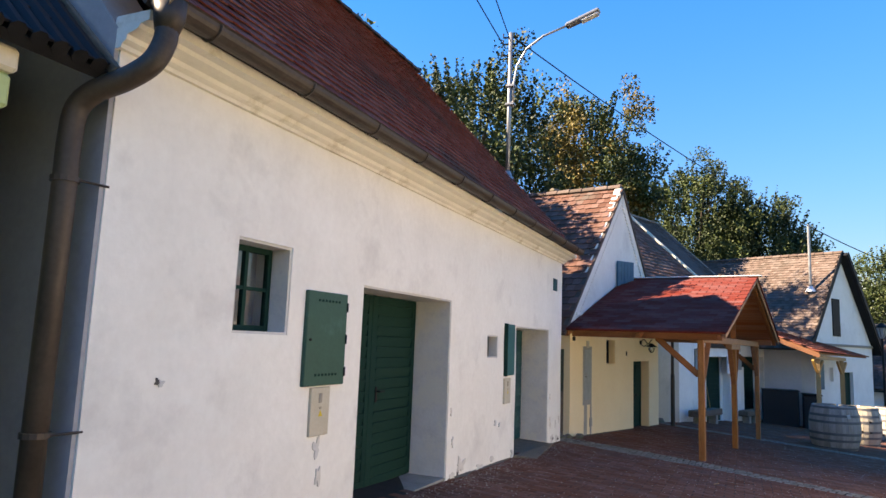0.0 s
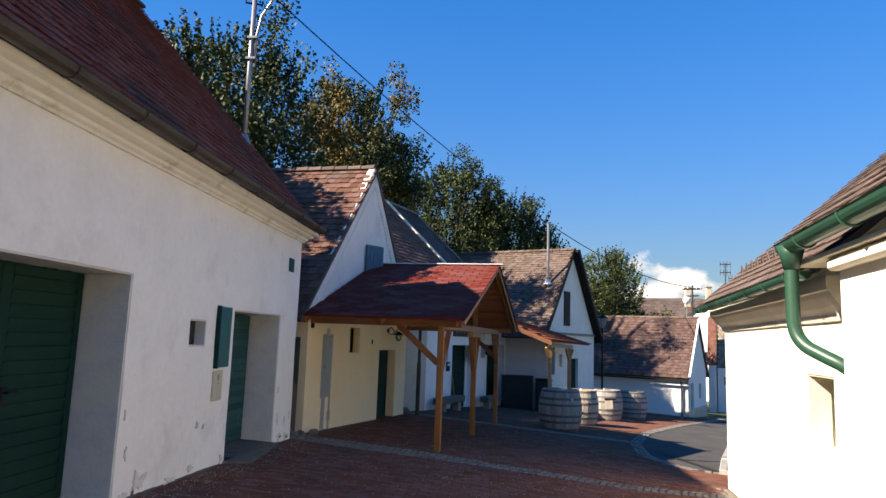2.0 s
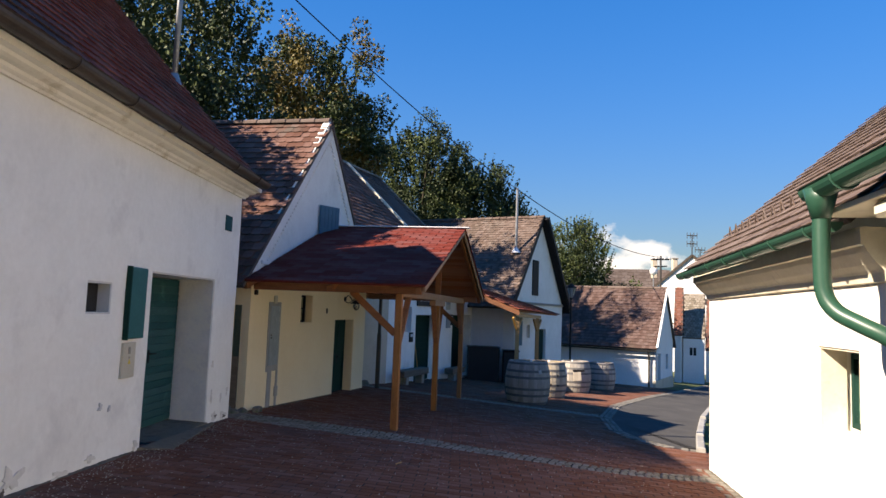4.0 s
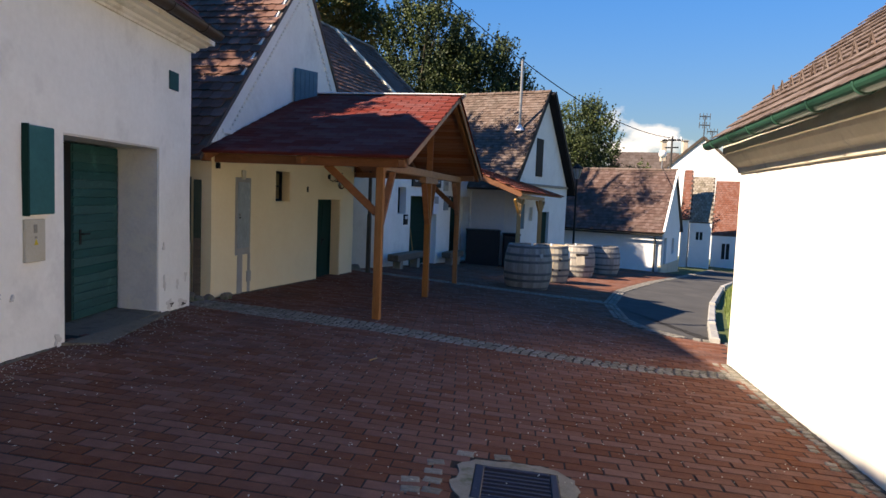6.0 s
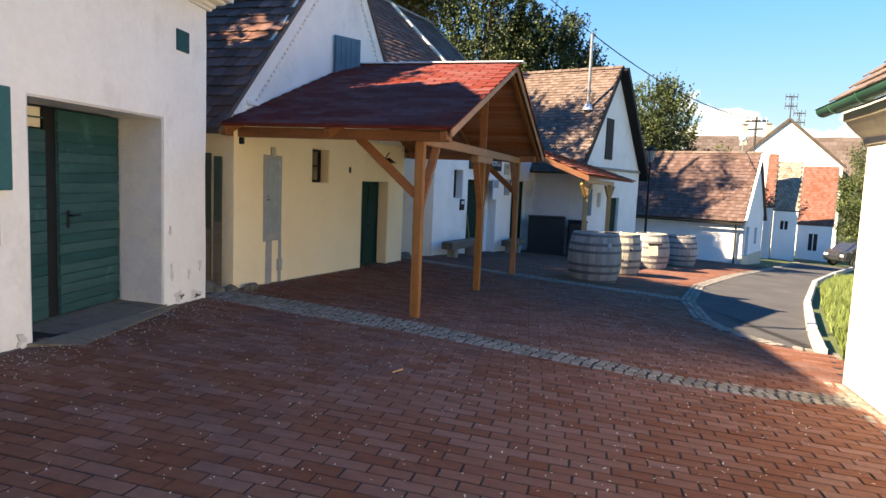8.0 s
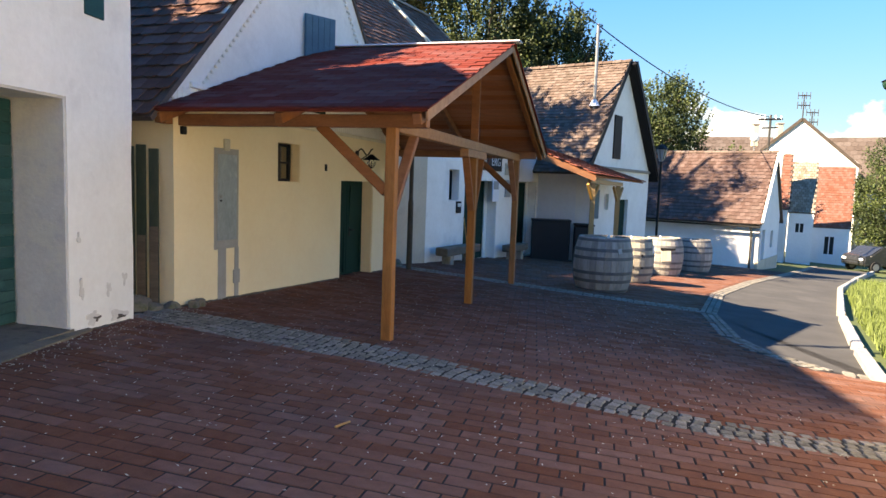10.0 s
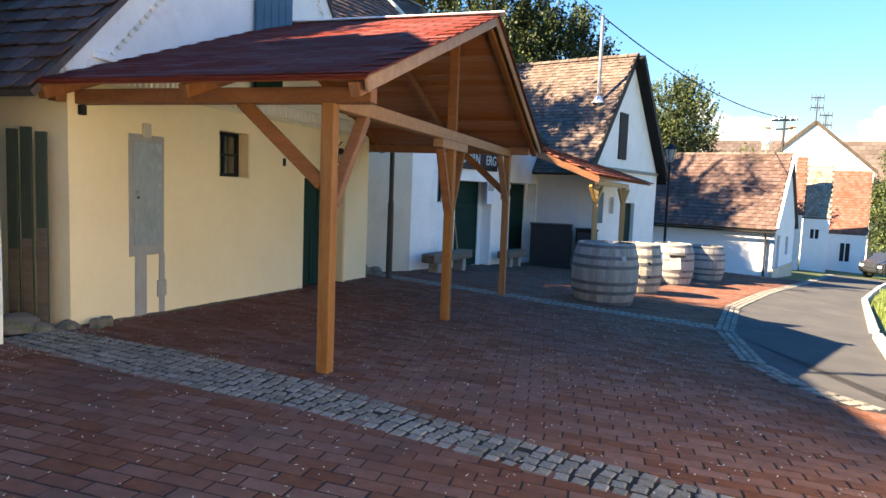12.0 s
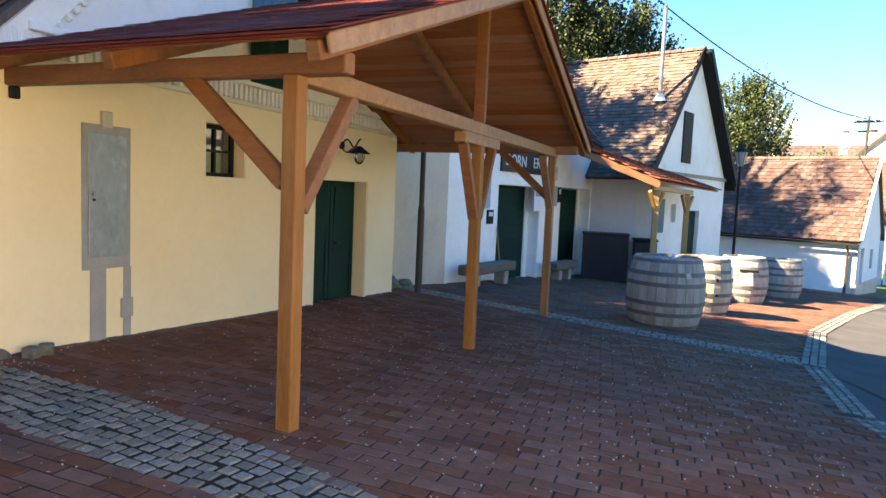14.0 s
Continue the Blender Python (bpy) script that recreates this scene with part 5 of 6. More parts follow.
def cable(a, b, sag, r=0.012):
    a, b = Vector(a), Vector(b)
    pts = [a.lerp(b, i / 30) - Vector((0, 0, sag * 4 * (i / 30) * (1 - i / 30))) for i in range(31)]
    t = thing("power_cable", "black overhead power cable", "cable", group="overhead cables")
    part("wire", tube(pts, r, 6), BLACK, t)


mast_top = C.at(1.3, 0.58, 6.95)
cable((-1.05, 12.95, 8.2), mast_top, 0.3, 0.014)
cable(mast_top, (16.12, 45.0, 5.6), 0.55, 0.02)
cable((-1.05, 12.95, 8.05), (3.4, -14, 9.0), 0.25)
cable((-1.15, 12.9, 7.9), (0.5, -14, 9.6), 0.25)

# ---- gap between the houses: boards, stones ----
for i, (x, h) in enumerate(((-0.44, 1.70), (-0.30, 1.72), (-0.15, 1.68))):
    b = thing("old_board", "rotting board with flaked green paint leaning upright", "board", (x, 14.03, 0), 0.0, "boards in the gap between houses")
    bm = boxed(-0.055, 0.055, -0.012, 0.012, ground_z(x, 14.0) - 0.02, h - 0.0, bevel=0.003)
    part("plank", bm, OLD_GREEN_WOOD, b)
    part("plank_lower", boxed(-0.054, 0.054, -0.0135, -0.012, ground_z(x, 14.0), 0.62 + 0.1 * i), BENCH_WOOD, b)
rng = random.Random(11)


def stone(x, y, r, label, flat=0.6, mat=None, rz=0.0):
    s = thing("stone", label, "stone", (x, y, ground_z(x, y)), rz, "loose stones at the wall foot")
    bm = bmesh.new()
    bmesh.ops.create_icosphere(bm, subdivisions=2, radius=r)
    for v in bm.verts:
        v.co *= 1 + 0.28 * noise.noise(v.co * (2.2 / r) + Vector((x * 7, y * 3, 0)))
        v.co.z = max(v.co.z * flat, -0.02)
    part("rock", bm, mat or MOSSY, s)


stone(-0.32, 13.86, 0.22, "rough stone block at wall foot", 0.7)
stone(-0.12, 13.95, 0.12, "small rough stone at wall foot", 0.7)
stone(-0.02, 14.18, 0.10, "broken concrete lump at wall corner", 0.8)
stone(0.72, 21.35, 0.26, "rubble stone under beige wall", 0.9)
stone(0.95, 21.75, 0.17, "rubble stone under beige wall", 0.8)
for k, y in enumerate((14.33, 14.47)):
    c = thing("concrete_piece", "small grey concrete kerb offcut by yellow wall", "concrete", (0.16 + 0.0 * k, y, ground_z(0.16, y)), 0.2 + 0.5 * k, "offcuts by the wall")
    part("block", boxed(-0.055, 0.055, -0.05, 0.05, -0.02, 0.085, bevel=0.012), MOSSY, c)
st = thing("wooden_stick", "thin pale wooden stick lying on bricks", "stick")
part("rod", tube([(2.85, 11.14, ground_z(2.85, 11.14) + 0.012), (2.91, 11.27, ground_z(2.91, 11.27) + 0.014)], 0.007, 6), TIMBER_Y, st)

# ---- fittings on the yellow wall ----
mc = thing("meter_cabinet", "grey steel meter cabinet plastered into yellow wall", "cabinet")
part("surround", boxed(0.72, 1.22, -0.012, 0.02, 0.49, 1.75, m=B.matrix(), bevel=0.004), GREY_PAINT, mc)
part("surround", boxed(0.80, 0.96, -0.010, 0.02, -0.25, 0.49, m=B.matrix()), GREY_PAINT, mc, "grey render trace of buried cable")
part("surround", boxed(1.15, 1.23, -0.010, 0.02, -0.25, 0.49, m=B.matrix()), GREY_PAINT, mc)
part("junction_box", boxed(1.12, 1.25, -0.02, 0.02, 0.02, 0.2, m=B.matrix(), bevel=0.005), GREY_PAINT, mc)
dr = part("door", boxed(0.775, 1.165, -0.026, -0.010, 0.60, 1.675, m=B.matrix(), bevel=0.004), ZINC, mc, "scratched steel door")
part("lock", tube([B.at(0.82, -0.02, 1.15), B.at(0.82, -0.05, 1.15)], 0.022, 12), GALV, dr)
part("lock", tube([B.at(0.82, -0.02, 1.10), B.at(0.82, -0.04, 1.10)], 0.012, 10), BLACK, dr)
part("vent_plate", boxed(0.90, 1.02, -0.03, 0.0, 1.72, 1.87, m=B.matrix(), bevel=0.01), BEIGE, mc)
sb = thing("sensor_box", "small black sensor box under canopy eave", "box")
part("body", boxed(0.10, 0.17, -0.05, 0.0, 1.86, 1.95, m=B.matrix(), bevel=0.008), BLACK, sb)
hn = thing("house_number", "small dark number plate on yellow wall", "sign")
part("plate", boxed(3.63, 3.70, -0.014, 0.0, 1.55, 1.66, m=B.matrix(), bevel=0.004), BLACK, hn)
wlamp = thing("wall_lamp", "black wrought-iron wall lantern over green door", "lamp")
part("wall_plate", tube([B.at(4.85, 0.0, 1.9), B.at(4.85, -0.03, 1.9)], 0.055, 12), BLACK, wlamp)
sc = [B.at(4.85 + 0.02 * math.sin(t), -0.03 - 0.30 * t / 4.2, 1.93 + 0.055 * math.sin(t * 1.9)) for t in [4.2 * k / 14 for k in range(15)]]
part("scroll_arm", tube(sc, 0.012, 7), BLACK, wlamp)
part("scroll_arm", tube([B.at(4.85, -0.03, 1.84), B.at(4.85, -0.10, 1.80), B.at(4.85, -0.2, 1.86)], 0.010, 7), BLACK, wlamp)
cl = B.at(4.85, -0.30, 1.80)
shade_part = part("shade", tube([cl + Vector((0, 0, 0.09)), cl + Vector((0, 0, 0.04)), cl - Vector((0, 0, 0.01))], [0.03, 0.09, 0.16], 18, caps=False), BLACK, wlamp)
gl = bmesh.new()
bmesh.ops.create_uvsphere(gl, u_segments=14, v_segments=10, radius=0.065, matrix=Matrix.Translation(cl - Vector((0, 0, 0.07))) @ Matrix.Diagonal((1, 1, 1.25, 1)))
part("globe", gl, GLASS, wlamp)
for k in range(5):
    t = math.pi * k / 5
    pts = [cl + Vector((math.cos(t) * 0.08 * math.cos(u), math.sin(t) * 0.08 * math.cos(u), -0.03 + 0.13 * -abs(math.sin(u)))) for u in [math.pi * j / 8 for j in range(9)]]
    part("cage_wire", tube(pts, 0.004, 5), BLACK, wlamp)

# ---- drain ----
dm = lane(DRAIN[0], DRAIN[1], 0.0, DRAIN_TURN)
drain = thing("road_drain", "square iron drain grate in ragged concrete surround", "drain")
ring = bmesh.new()
loops = [[], [], []]
for k in range(48):
    t = 2 * math.pi * k / 48
    ct, st_ = math.cos(t), math.sin(t)
    sq = 0.262 / max(abs(ct), abs(st_))
    out = 0.37 / (abs(ct) ** 4 + abs(st_) ** 4) ** 0.25 * (1 + 0.14 * noise.noise(Vector((ct * 3, st_ * 3, 4.0)))) + rng.uniform(-0.012, 0.012)
    for lp, r_, z in ((loops[0], sq, 0.006), (loops[1], out, 0.005), (loops[2], out + 0.01, -0.05)):
        lp.append(ring.verts.new(dm @ Vector((ct * r_, st_ * r_, z + rng.uniform(-0.002, 0.002)))))
for la, lb in ((loops[0], loops[1]), (loops[1], loops[2])):
    for k in range(48):
        ring.faces.new((la[k], lb[k], lb[(k + 1) % 48], la[(k + 1) % 48]))
bmesh.ops.recalc_face_normals(ring, faces=ring.faces)
part("concrete_surround", ring, DRAIN_CONCRETE, drain, "mossy ragged concrete surround")
part("pit", boxed(-0.25, 0.25, -0.25, 0.25, -0.20, -0.14, m=dm), INTERIOR, drain)
gr = part("grate", boxed(-0.26, -0.20, -0.26, 0.26, -0.05, 0.008, m=dm, bevel=0.006), IRON_GRATE, drain, "rust-dark iron grate")
part("grate_side", boxed(0.21, 0.26, -0.26, 0.26, -0.05, 0.008, m=dm, bevel=0.006), IRON_GRATE, gr)
part("grate_side", boxed(-0.20, 0.21, 0.22, 0.26, -0.05, 0.008, m=dm, bevel=0.006), IRON_GRATE, gr)
part("grate_side", boxed(-0.20, 0.21, -0.26, -0.22, -0.05, 0.008, m=dm, bevel=0.006), IRON_GRATE, gr)
for k in range(7):
    y = -0.205 + k * 0.06
    part("bar", boxed(-0.20, 0.21, y, y + 0.03, -0.04, 0.003, m=dm, bevel=0.004), IRON_GRATE, gr)
sv0, sf0 = block_shape(0.13, 0.10, 0.06, 0.014)
for dx, dy in ((-0.50, 0.10), (-0.49, 0.26), (-0.50, -0.04), (-0.63, -0.06), (-0.50, -0.19), (-0.62, -0.20), (0.52, -0.12), (-0.30, 0.47), (-0.05, 0.47)):
    me = bpy.data.meshes.new("sett")
    me.from_pydata(sv0, [], sf0)
    me.materials.append(GRANITE)
    o = new("sett", me)
    o.parent = pavement
    o.matrix_basis = lane(DRAIN[0] + dx, DRAIN[1] + dy, 0.005, rng.uniform(-0.2, 0.2))

# ---- in front of the low house ----
stand = thing("downpipe_post", "dark standpipe rising beside beige wall", "pipe")
part("pipe", tube([(1.40, 21.1, -0.45), (1.40, 21.1, 3.2)], 0.045, 12), PIPE_DARK, stand)
part("sleeve", tube([(1.40, 21.1, -0.45), (1.40, 21.1, 0.98), (1.40, 21.1, 1.05)], [0.062, 0.058, 0.048], 12), PIPE_DARK, stand)


def bench(s0, s1, label):
    c = W.at((s0 + s1) / 2, -0.38, 0)
    z = ground_z(c.x, c.y)
    b = thing("bench", label, "bench", (c.x, c.y, z), W.angle, "timber benches along the white wall")
    h = (s1 - s0) / 2
    part("seat", boxed(-h, h, -0.17, 0.17, 0.26, 0.46, bevel=0.02), BENCH_WOOD, b, "thick weathered beam seat")
    for x in (-h + 0.35, h - 0.35):
        part("leg", boxed(x - 0.09, x + 0.09, -0.13, 0.13, -0.03, 0.26, bevel=0.02), CEMENT, b, "grey stone leg")


bench(0.15, 2.05, "rustic bench of thick grey beam on stone legs")
bench(4.3, 5.6, "short rustic bench of thick beam on stone legs")
sign = thing("house_sign", "dark wooden house sign with pale letters", "sign")
part("board", boxed(2.08, 4.42, -0.05, 0.0, 1.84, 2.36, m=W.matrix(), bevel=0.006), DARK_PANEL, sign)


def lettering(text, size, m, parent, mat=None):
    cu = bpy.data.curves.new("lettering", "FONT")
    cu.body, cu.size, cu.extrude, cu.align_x, cu.align_y = text, size, 0.004, "CENTER", "CENTER"
    tmp = bpy.data.objects.new("lettering", cu)
    me = bpy.data.meshes.new_from_object(tmp)
    bpy.data.objects.remove(tmp)
    me.materials.clear()
    me.materials.append(mat or LETTER)
    ob = new("lettering", me)
    ob.parent = parent
    ob.matrix_basis = m @ Matrix.Rotation(radians(90), 4, "X")


lettering("DORN", 0.36, W.matrix(2.76, -0.056, 2.1), sign)
lettering("ERG", 0.36, W.matrix(3.98, -0.056, 2.1), sign)
part("lettering", beam_bm(W.at(3.36, -0.056, 1.99), W.at(3.5, -0.056, 2.22), 0.05, 0.012, 0.002, roll_up=W.n), TILE_RED, sign, "red stroke between the letters")
for s0, s1, z0, z1, mat, label in ((1.57, 1.83, 0.66, 0.97, BLACK, "black intercom panel on white wall"), (4.82, 5.22, 1.08, 1.6, ZINC, "grey meter door on white wall"), (5.27, 5.46, 1.18, 1.58, BLACK, "framed menu board on white wall"), (3.85, 4.3, 0.95, 1.6, WHITE_METAL, "white notice board on white wall"), (4.75, 5.15, 1.75, 2.1, BEIGE, "beige notice plate on white wall")):
    t = thing("wall_plate", label, "plate")
    b = part("plate", boxed(s0, s1, -0.04, 0.0, z0, z1, m=W.matrix(), bevel=0.006), mat, t)
    part("inlay", boxed(s0 + 0.04, s1 - 0.04, -0.045, -0.039, z0 + (z1 - z0) * 0.55, z1 - 0.05, m=W.matrix()), LETTER if mat is BLACK else GREY_PAINT, b)
broom = thing("broom", "wooden broom leaning beside green door", "broom")
part("stick", tube([W.at(1.95, -0.25, -0.6), W.at(2.0, -0.04, 0.55)], 0.014, 7), TIMBER_Y, broom)
part("brush", boxed(1.85, 2.05, -0.32, -0.2, -0.66, -0.52, m=W.matrix(), bevel=0.02), BENCH_WOOD, broom)

stall = thing("bar_counter", "dark grey panelled bar counter box on pavement", "counter")
SM = Matrix.Translation((3.95, 28.7, ground_z(4.5, 29))) @ Matrix.Rotation(radians(1), 4, "Z")
part("body", boxed(0, 1.22, 0, 0.8, -0.1, 1.26, m=SM, bevel=0.01), DARK_PANEL, stall)
part("top", boxed(-0.03, 1.25, -0.03, 0.83, 1.262, 1.30, m=SM, bevel=0.006), DARK_PANEL, stall)
bin_ = thing("dark_bin", "dark lidded bin beside counter", "bin", (5.6, 28.85, ground_z(5.6, 28.85)))
part("body", boxed(-0.3, 0.3, -0.3, 0.3, -0.03, 1.2, bevel=0.03), DARK_PANEL, bin_)
part("lid", boxed(-0.33, 0.33, -0.33, 0.33, 1.2, 1.27, bevel=0.03), BLACK, bin_)

lean = thing("lean_to_roof", "red tiled lean-to roof on yellow pine posts", "canopy")
H0, L0, L1, H1 = Vector((2.75, 27.3, 2.98)), Vector((5.75, 27.2, 1.82)), Vector((7.75, 31.3, 1.72)), Vector((6.35, 30.0, 2.08))
roof_plane(lean, L0, L1, H1, H0, TILE_RED, 0.22, 0.28, 0.05, name="tile", slab=TIMBER_X, shape=tile_shape(0.22, 0.3, 0.03, 0.04, True))
part("barge_beam", beam_bm(H0 + Vector((0, -0.02, -0.12)), L0 + Vector((0, -0.02, -0.12)), 0.08, 0.13), TIMBER_X, lean)
part("eave_beam", beam_bm(L0 + Vector((-0.16, 0.08, -0.16)), L0.lerp(L1, 0.6) + Vector((-0.16, -0.05, -0.16)), 0.11, 0.12), TIMBER_Y, lean)
for t in (0.04, 0.52):
    c = L0.lerp(L1, t) + Vector((-0.12, 0.1, 0))
    part("post", boxed(c.x - 0.07, c.x + 0.07, c.y - 0.07, c.y + 0.07, ground_z(c.x, c.y) - 0.03, c.z - 0.22, bevel=0.01), TIMBER_Y, lean, "yellow pine post")
    for sg in (1, -1):
        d = (L1 - L0).normalized() * sg
        part("brace", beam_bm(c + d * 0.05 + Vector((0, 0, -0.7)), c + d * 0.42 + Vector((0, 0, -0.26)), 0.08, 0.08), TIMBER_Y, lean)

flue = thing("roof_mast", "galvanised pipe mast on old roof carrying a cable", "mast")
fb = C.at(1.3, 0.58, 4.05)
part("pipe", tube([fb, fb + Vector((0, 0, 2.95))], 0.055, 10), GALV, flue)
part("collar", tube([fb + Vector((0, 0, 0.2)), fb + Vector((0, 0, 0.42))], [0.2, 0.07], 10), WHITE_METAL, flue)
part("stay", tube([fb + Vector((0, 0, 2.6)), C.at(2.72, 1.7, 5.95)], 0.009, 5), BLACK, flue)
post_lamp = thing("lantern_post", "black lantern on a slim iron post", "street lamp", (8.35, 31.6, ground_z(8.35, 31.6)))
part("post", tube([(0, 0, -0.05), (0, 0, 0.5), (0, 0, 0.6), (0, 0, 3.7)], [0.07, 0.07, 0.045, 0.04], 10), BLACK, post_lamp)
lan = part("lantern", tube([(0, 0, 3.7), (0, 0, 3.76), (0, 0, 4.12)], [0.05, 0.10, 0.19], 6), ZINC, post_lamp, "pale lantern glass")
part("cap", tube([(0, 0, 4.12), (0, 0, 4.16), (0, 0, 4.32)], [0.24, 0.22, 0.03], 6), BLACK, lan)
for k in range(6):
    t = 2 * math.pi * k / 6
    part("rib", tube([(0.1 * math.cos(t), 0.1 * math.sin(t), 3.76), (0.195 * math.cos(t), 0.195 * math.sin(t), 4.13)], 0.01, 5), BLACK, lan)


# ---- far houses ----
def far_house(label, p, q, depth, z0, ze, zr, roof_mat, wall_mat, gable_front=False, windows=(), over=0.3, tile=0.5, kind_label=""):
    """A house whose front runs from p to q; the ridge lies along the front, or across it for a gable front."""
    L = Line(p, q)
    h = thing("village_house", label, "house", group="houses down the road")
    ln = L.length
    if gable_front:
        part("wall", wall_bm(L, z0, ze, 0.4, windows, gable=(0, ln, ln / 2, zr), wobble=0), wall_mat, h)
        roof_plane(h, L.at(-over, depth, ze - 0.25), L.at(-over, -over, ze - 0.25), L.at(ln / 2, -over, zr + 0.1), L.at(ln / 2, depth, zr + 0.1), roof_mat, tile, tile, name="tile")
        roof_plane(h, L.at(ln + over, -over, ze - 0.25), L.at(ln + over, depth, ze - 0.25), L.at(ln / 2, depth, zr + 0.1), L.at(ln / 2, -over, zr + 0.1), roof_mat, tile, tile, name="tile")
        for e in (-over, ln + over):
            part("verge_board", beam_bm(L.at(e, -over - 0.03, ze - 0.3), L.at(ln / 2, -over - 0.03, zr + 0.05), 0.05, 0.24), GUTTER, h)
    else:
        part("wall", wall_bm(L, z0, ze, 0.4, windows, wobble=0), wall_mat, h)
        roof_plane(h, L.at(-over, -over, ze - 0.1), L.at(ln + over, -over, ze - 0.1), L.at(ln + over, depth / 2, zr), L.at(-over, depth / 2, zr), roof_mat, tile, tile, name="tile")
        roof_plane(h, L.at(ln + over, depth + over, ze - 0.1), L.at(-over, depth + over, ze - 0.1), L.at(-over, depth / 2, zr), L.at(ln + over, depth / 2, zr), roof_mat, tile, tile, name="tile")
        for s, rev in ((0, True), (ln, False)):
            a, b = L.at(s, depth, 0).xy, L.at(s, 0.02, 0).xy
            G = Line(a, b) if rev else Line(b, a)
            part("gable_wall", wall_bm(G, z0, ze, 0.3, gable=(0, G.length, G.length / 2, zr - 0.1), wobble=0), wall_mat, h)
    for s0, s1, a, b in windows:
        w = part("window", boxed(s0, s1, 0.12, 0.16, a, b, m=L.matrix()), DARK_PANEL, h)
        part("window_frame", boxed((s0 + s1) / 2 - 0.03, (s0 + s1) / 2 + 0.03, 0.09, 0.12, a, b, m=L.matrix()), WHITE_FAR, w)
    part("back_wall", boxed(0, ln, depth - 0.3, depth, z0, ze, m=L.matrix()), wall_mat, h)
    return h


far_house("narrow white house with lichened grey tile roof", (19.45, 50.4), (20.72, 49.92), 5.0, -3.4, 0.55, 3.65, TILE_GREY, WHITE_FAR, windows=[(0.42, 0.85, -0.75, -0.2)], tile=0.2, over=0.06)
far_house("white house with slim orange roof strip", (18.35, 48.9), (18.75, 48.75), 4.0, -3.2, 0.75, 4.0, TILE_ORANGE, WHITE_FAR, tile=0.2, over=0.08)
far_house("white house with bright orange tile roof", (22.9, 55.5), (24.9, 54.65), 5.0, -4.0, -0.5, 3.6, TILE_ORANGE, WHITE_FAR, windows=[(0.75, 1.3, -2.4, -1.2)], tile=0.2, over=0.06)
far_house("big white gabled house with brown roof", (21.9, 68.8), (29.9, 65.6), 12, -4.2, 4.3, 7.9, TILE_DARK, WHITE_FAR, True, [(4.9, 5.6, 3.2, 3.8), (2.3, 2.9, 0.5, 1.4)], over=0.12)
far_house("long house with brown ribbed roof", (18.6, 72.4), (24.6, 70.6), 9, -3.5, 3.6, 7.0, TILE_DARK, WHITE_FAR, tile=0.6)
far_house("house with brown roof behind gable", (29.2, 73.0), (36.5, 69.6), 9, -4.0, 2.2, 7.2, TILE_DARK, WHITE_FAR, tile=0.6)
for x, y, z in ((23.7, 72.15, 7.4), (26.4, 74.0, 7.7)):
    ch = thing("chimney", "brick chimney on village roof", "chimney", group="chimneys down the road")
    part("shaft", boxed(x - 0.25, x + 0.25, y - 0.25, y + 0.25, z - 1.5, z + 0.45, bevel=0.03), BEIGE_WALL, ch)
    part("cap", boxed(x - 0.32, x + 0.32, y - 0.32, y + 0.32, z + 0.45, z + 0.57, bevel=0.02), CEMENT, ch)
dish = thing("satellite_dish", "white satellite dish on village roof", "dish")
bm = bmesh.new()
bmesh.ops.create_uvsphere(bm, u_segments=20, v_segments=10, radius=0.45)
bmesh.ops.bisect_plane(bm, geom=bm.verts[:] + bm.edges[:] + bm.faces[:], plane_co=(0, -0.25, 0), plane_no=(0, -1, 0), clear_inner=True, clear_outer=False)
bmesh.ops.translate(bm, vec=(21.9, 66.4, 6.2), verts=bm.verts)
part("reflector", bm, WHITE_METAL, dish)
part("mast", tube([(21.9, 66.2, 3.0), (21.9, 66.2, 6.1)], 0.05, 6), GALV, dish)


def aerial(x, y, z0, z1, label):
    a = thing("roof_aerial", label, "aerial", group="aerials over the roofs")
    part("mast", tube([(x, y, z0), (x, y, z1)], 0.05, 6), PIPE_DARK, a)
    for z in (z1 - 0.1, z1 - 0.9):
        boom = part("boom", tube([(x - 0.5, y, z), (x + 0.5, y, z)], 0.05, 5), PIPE_DARK, a)
        for k in range(4):
            xx = x - 0.48 + 0.32 * k
            part("rod", tube([(xx, y, z - 0.3), (xx, y, z + 0.3)], 0.035, 4), PIPE_DARK, boom)


aerial(25.95, 67.4, 5.5, 10.0, "tall aerial mast with rod antennas")
aerial(27.3, 69.0, 5.5, 8.8, "aerial mast with rod antennas")
upole = thing("utility_pole", "thin utility pole with insulator cross-arm", "pole")
part("pole", tube([(16.2, 45.0, -2.6), (16.2, 45.0, 5.7)], 0.06, 8), PIPE_DARK, upole)
part("cross_arm", tube([(15.6, 45, 5.45), (16.8, 45, 5.5)], 0.055, 6), BLACK, upole)
part("cross_arm", tube([(15.8, 45, 5.0), (16.6, 45, 5.05)], 0.04, 6), BLACK, upole)
for k in range(5):
    part("insulator", tube([(15.65 + 0.27 * k, 45, 5.45), (15.65 + 0.27 * k, 45, 5.68)], 0.05, 6), WHITE_METAL, upole)

drain_pipe = thing("far_downpipe", "brown downpipe from the far gabled roof", "pipe")
part("pipe", tube(eased([(31.0, 65.0, 3.75), (30.9, 65.0, 3.2), (30.2, 65.1, 3.0), (29.0, 65.6, 2.9), (28.6, 65.7, 2.6), (28.6, 65.7, 1.5), (28.6, 65.7, -3.5)], 3), 0.09, 8), GUTTER, drain_pipe)

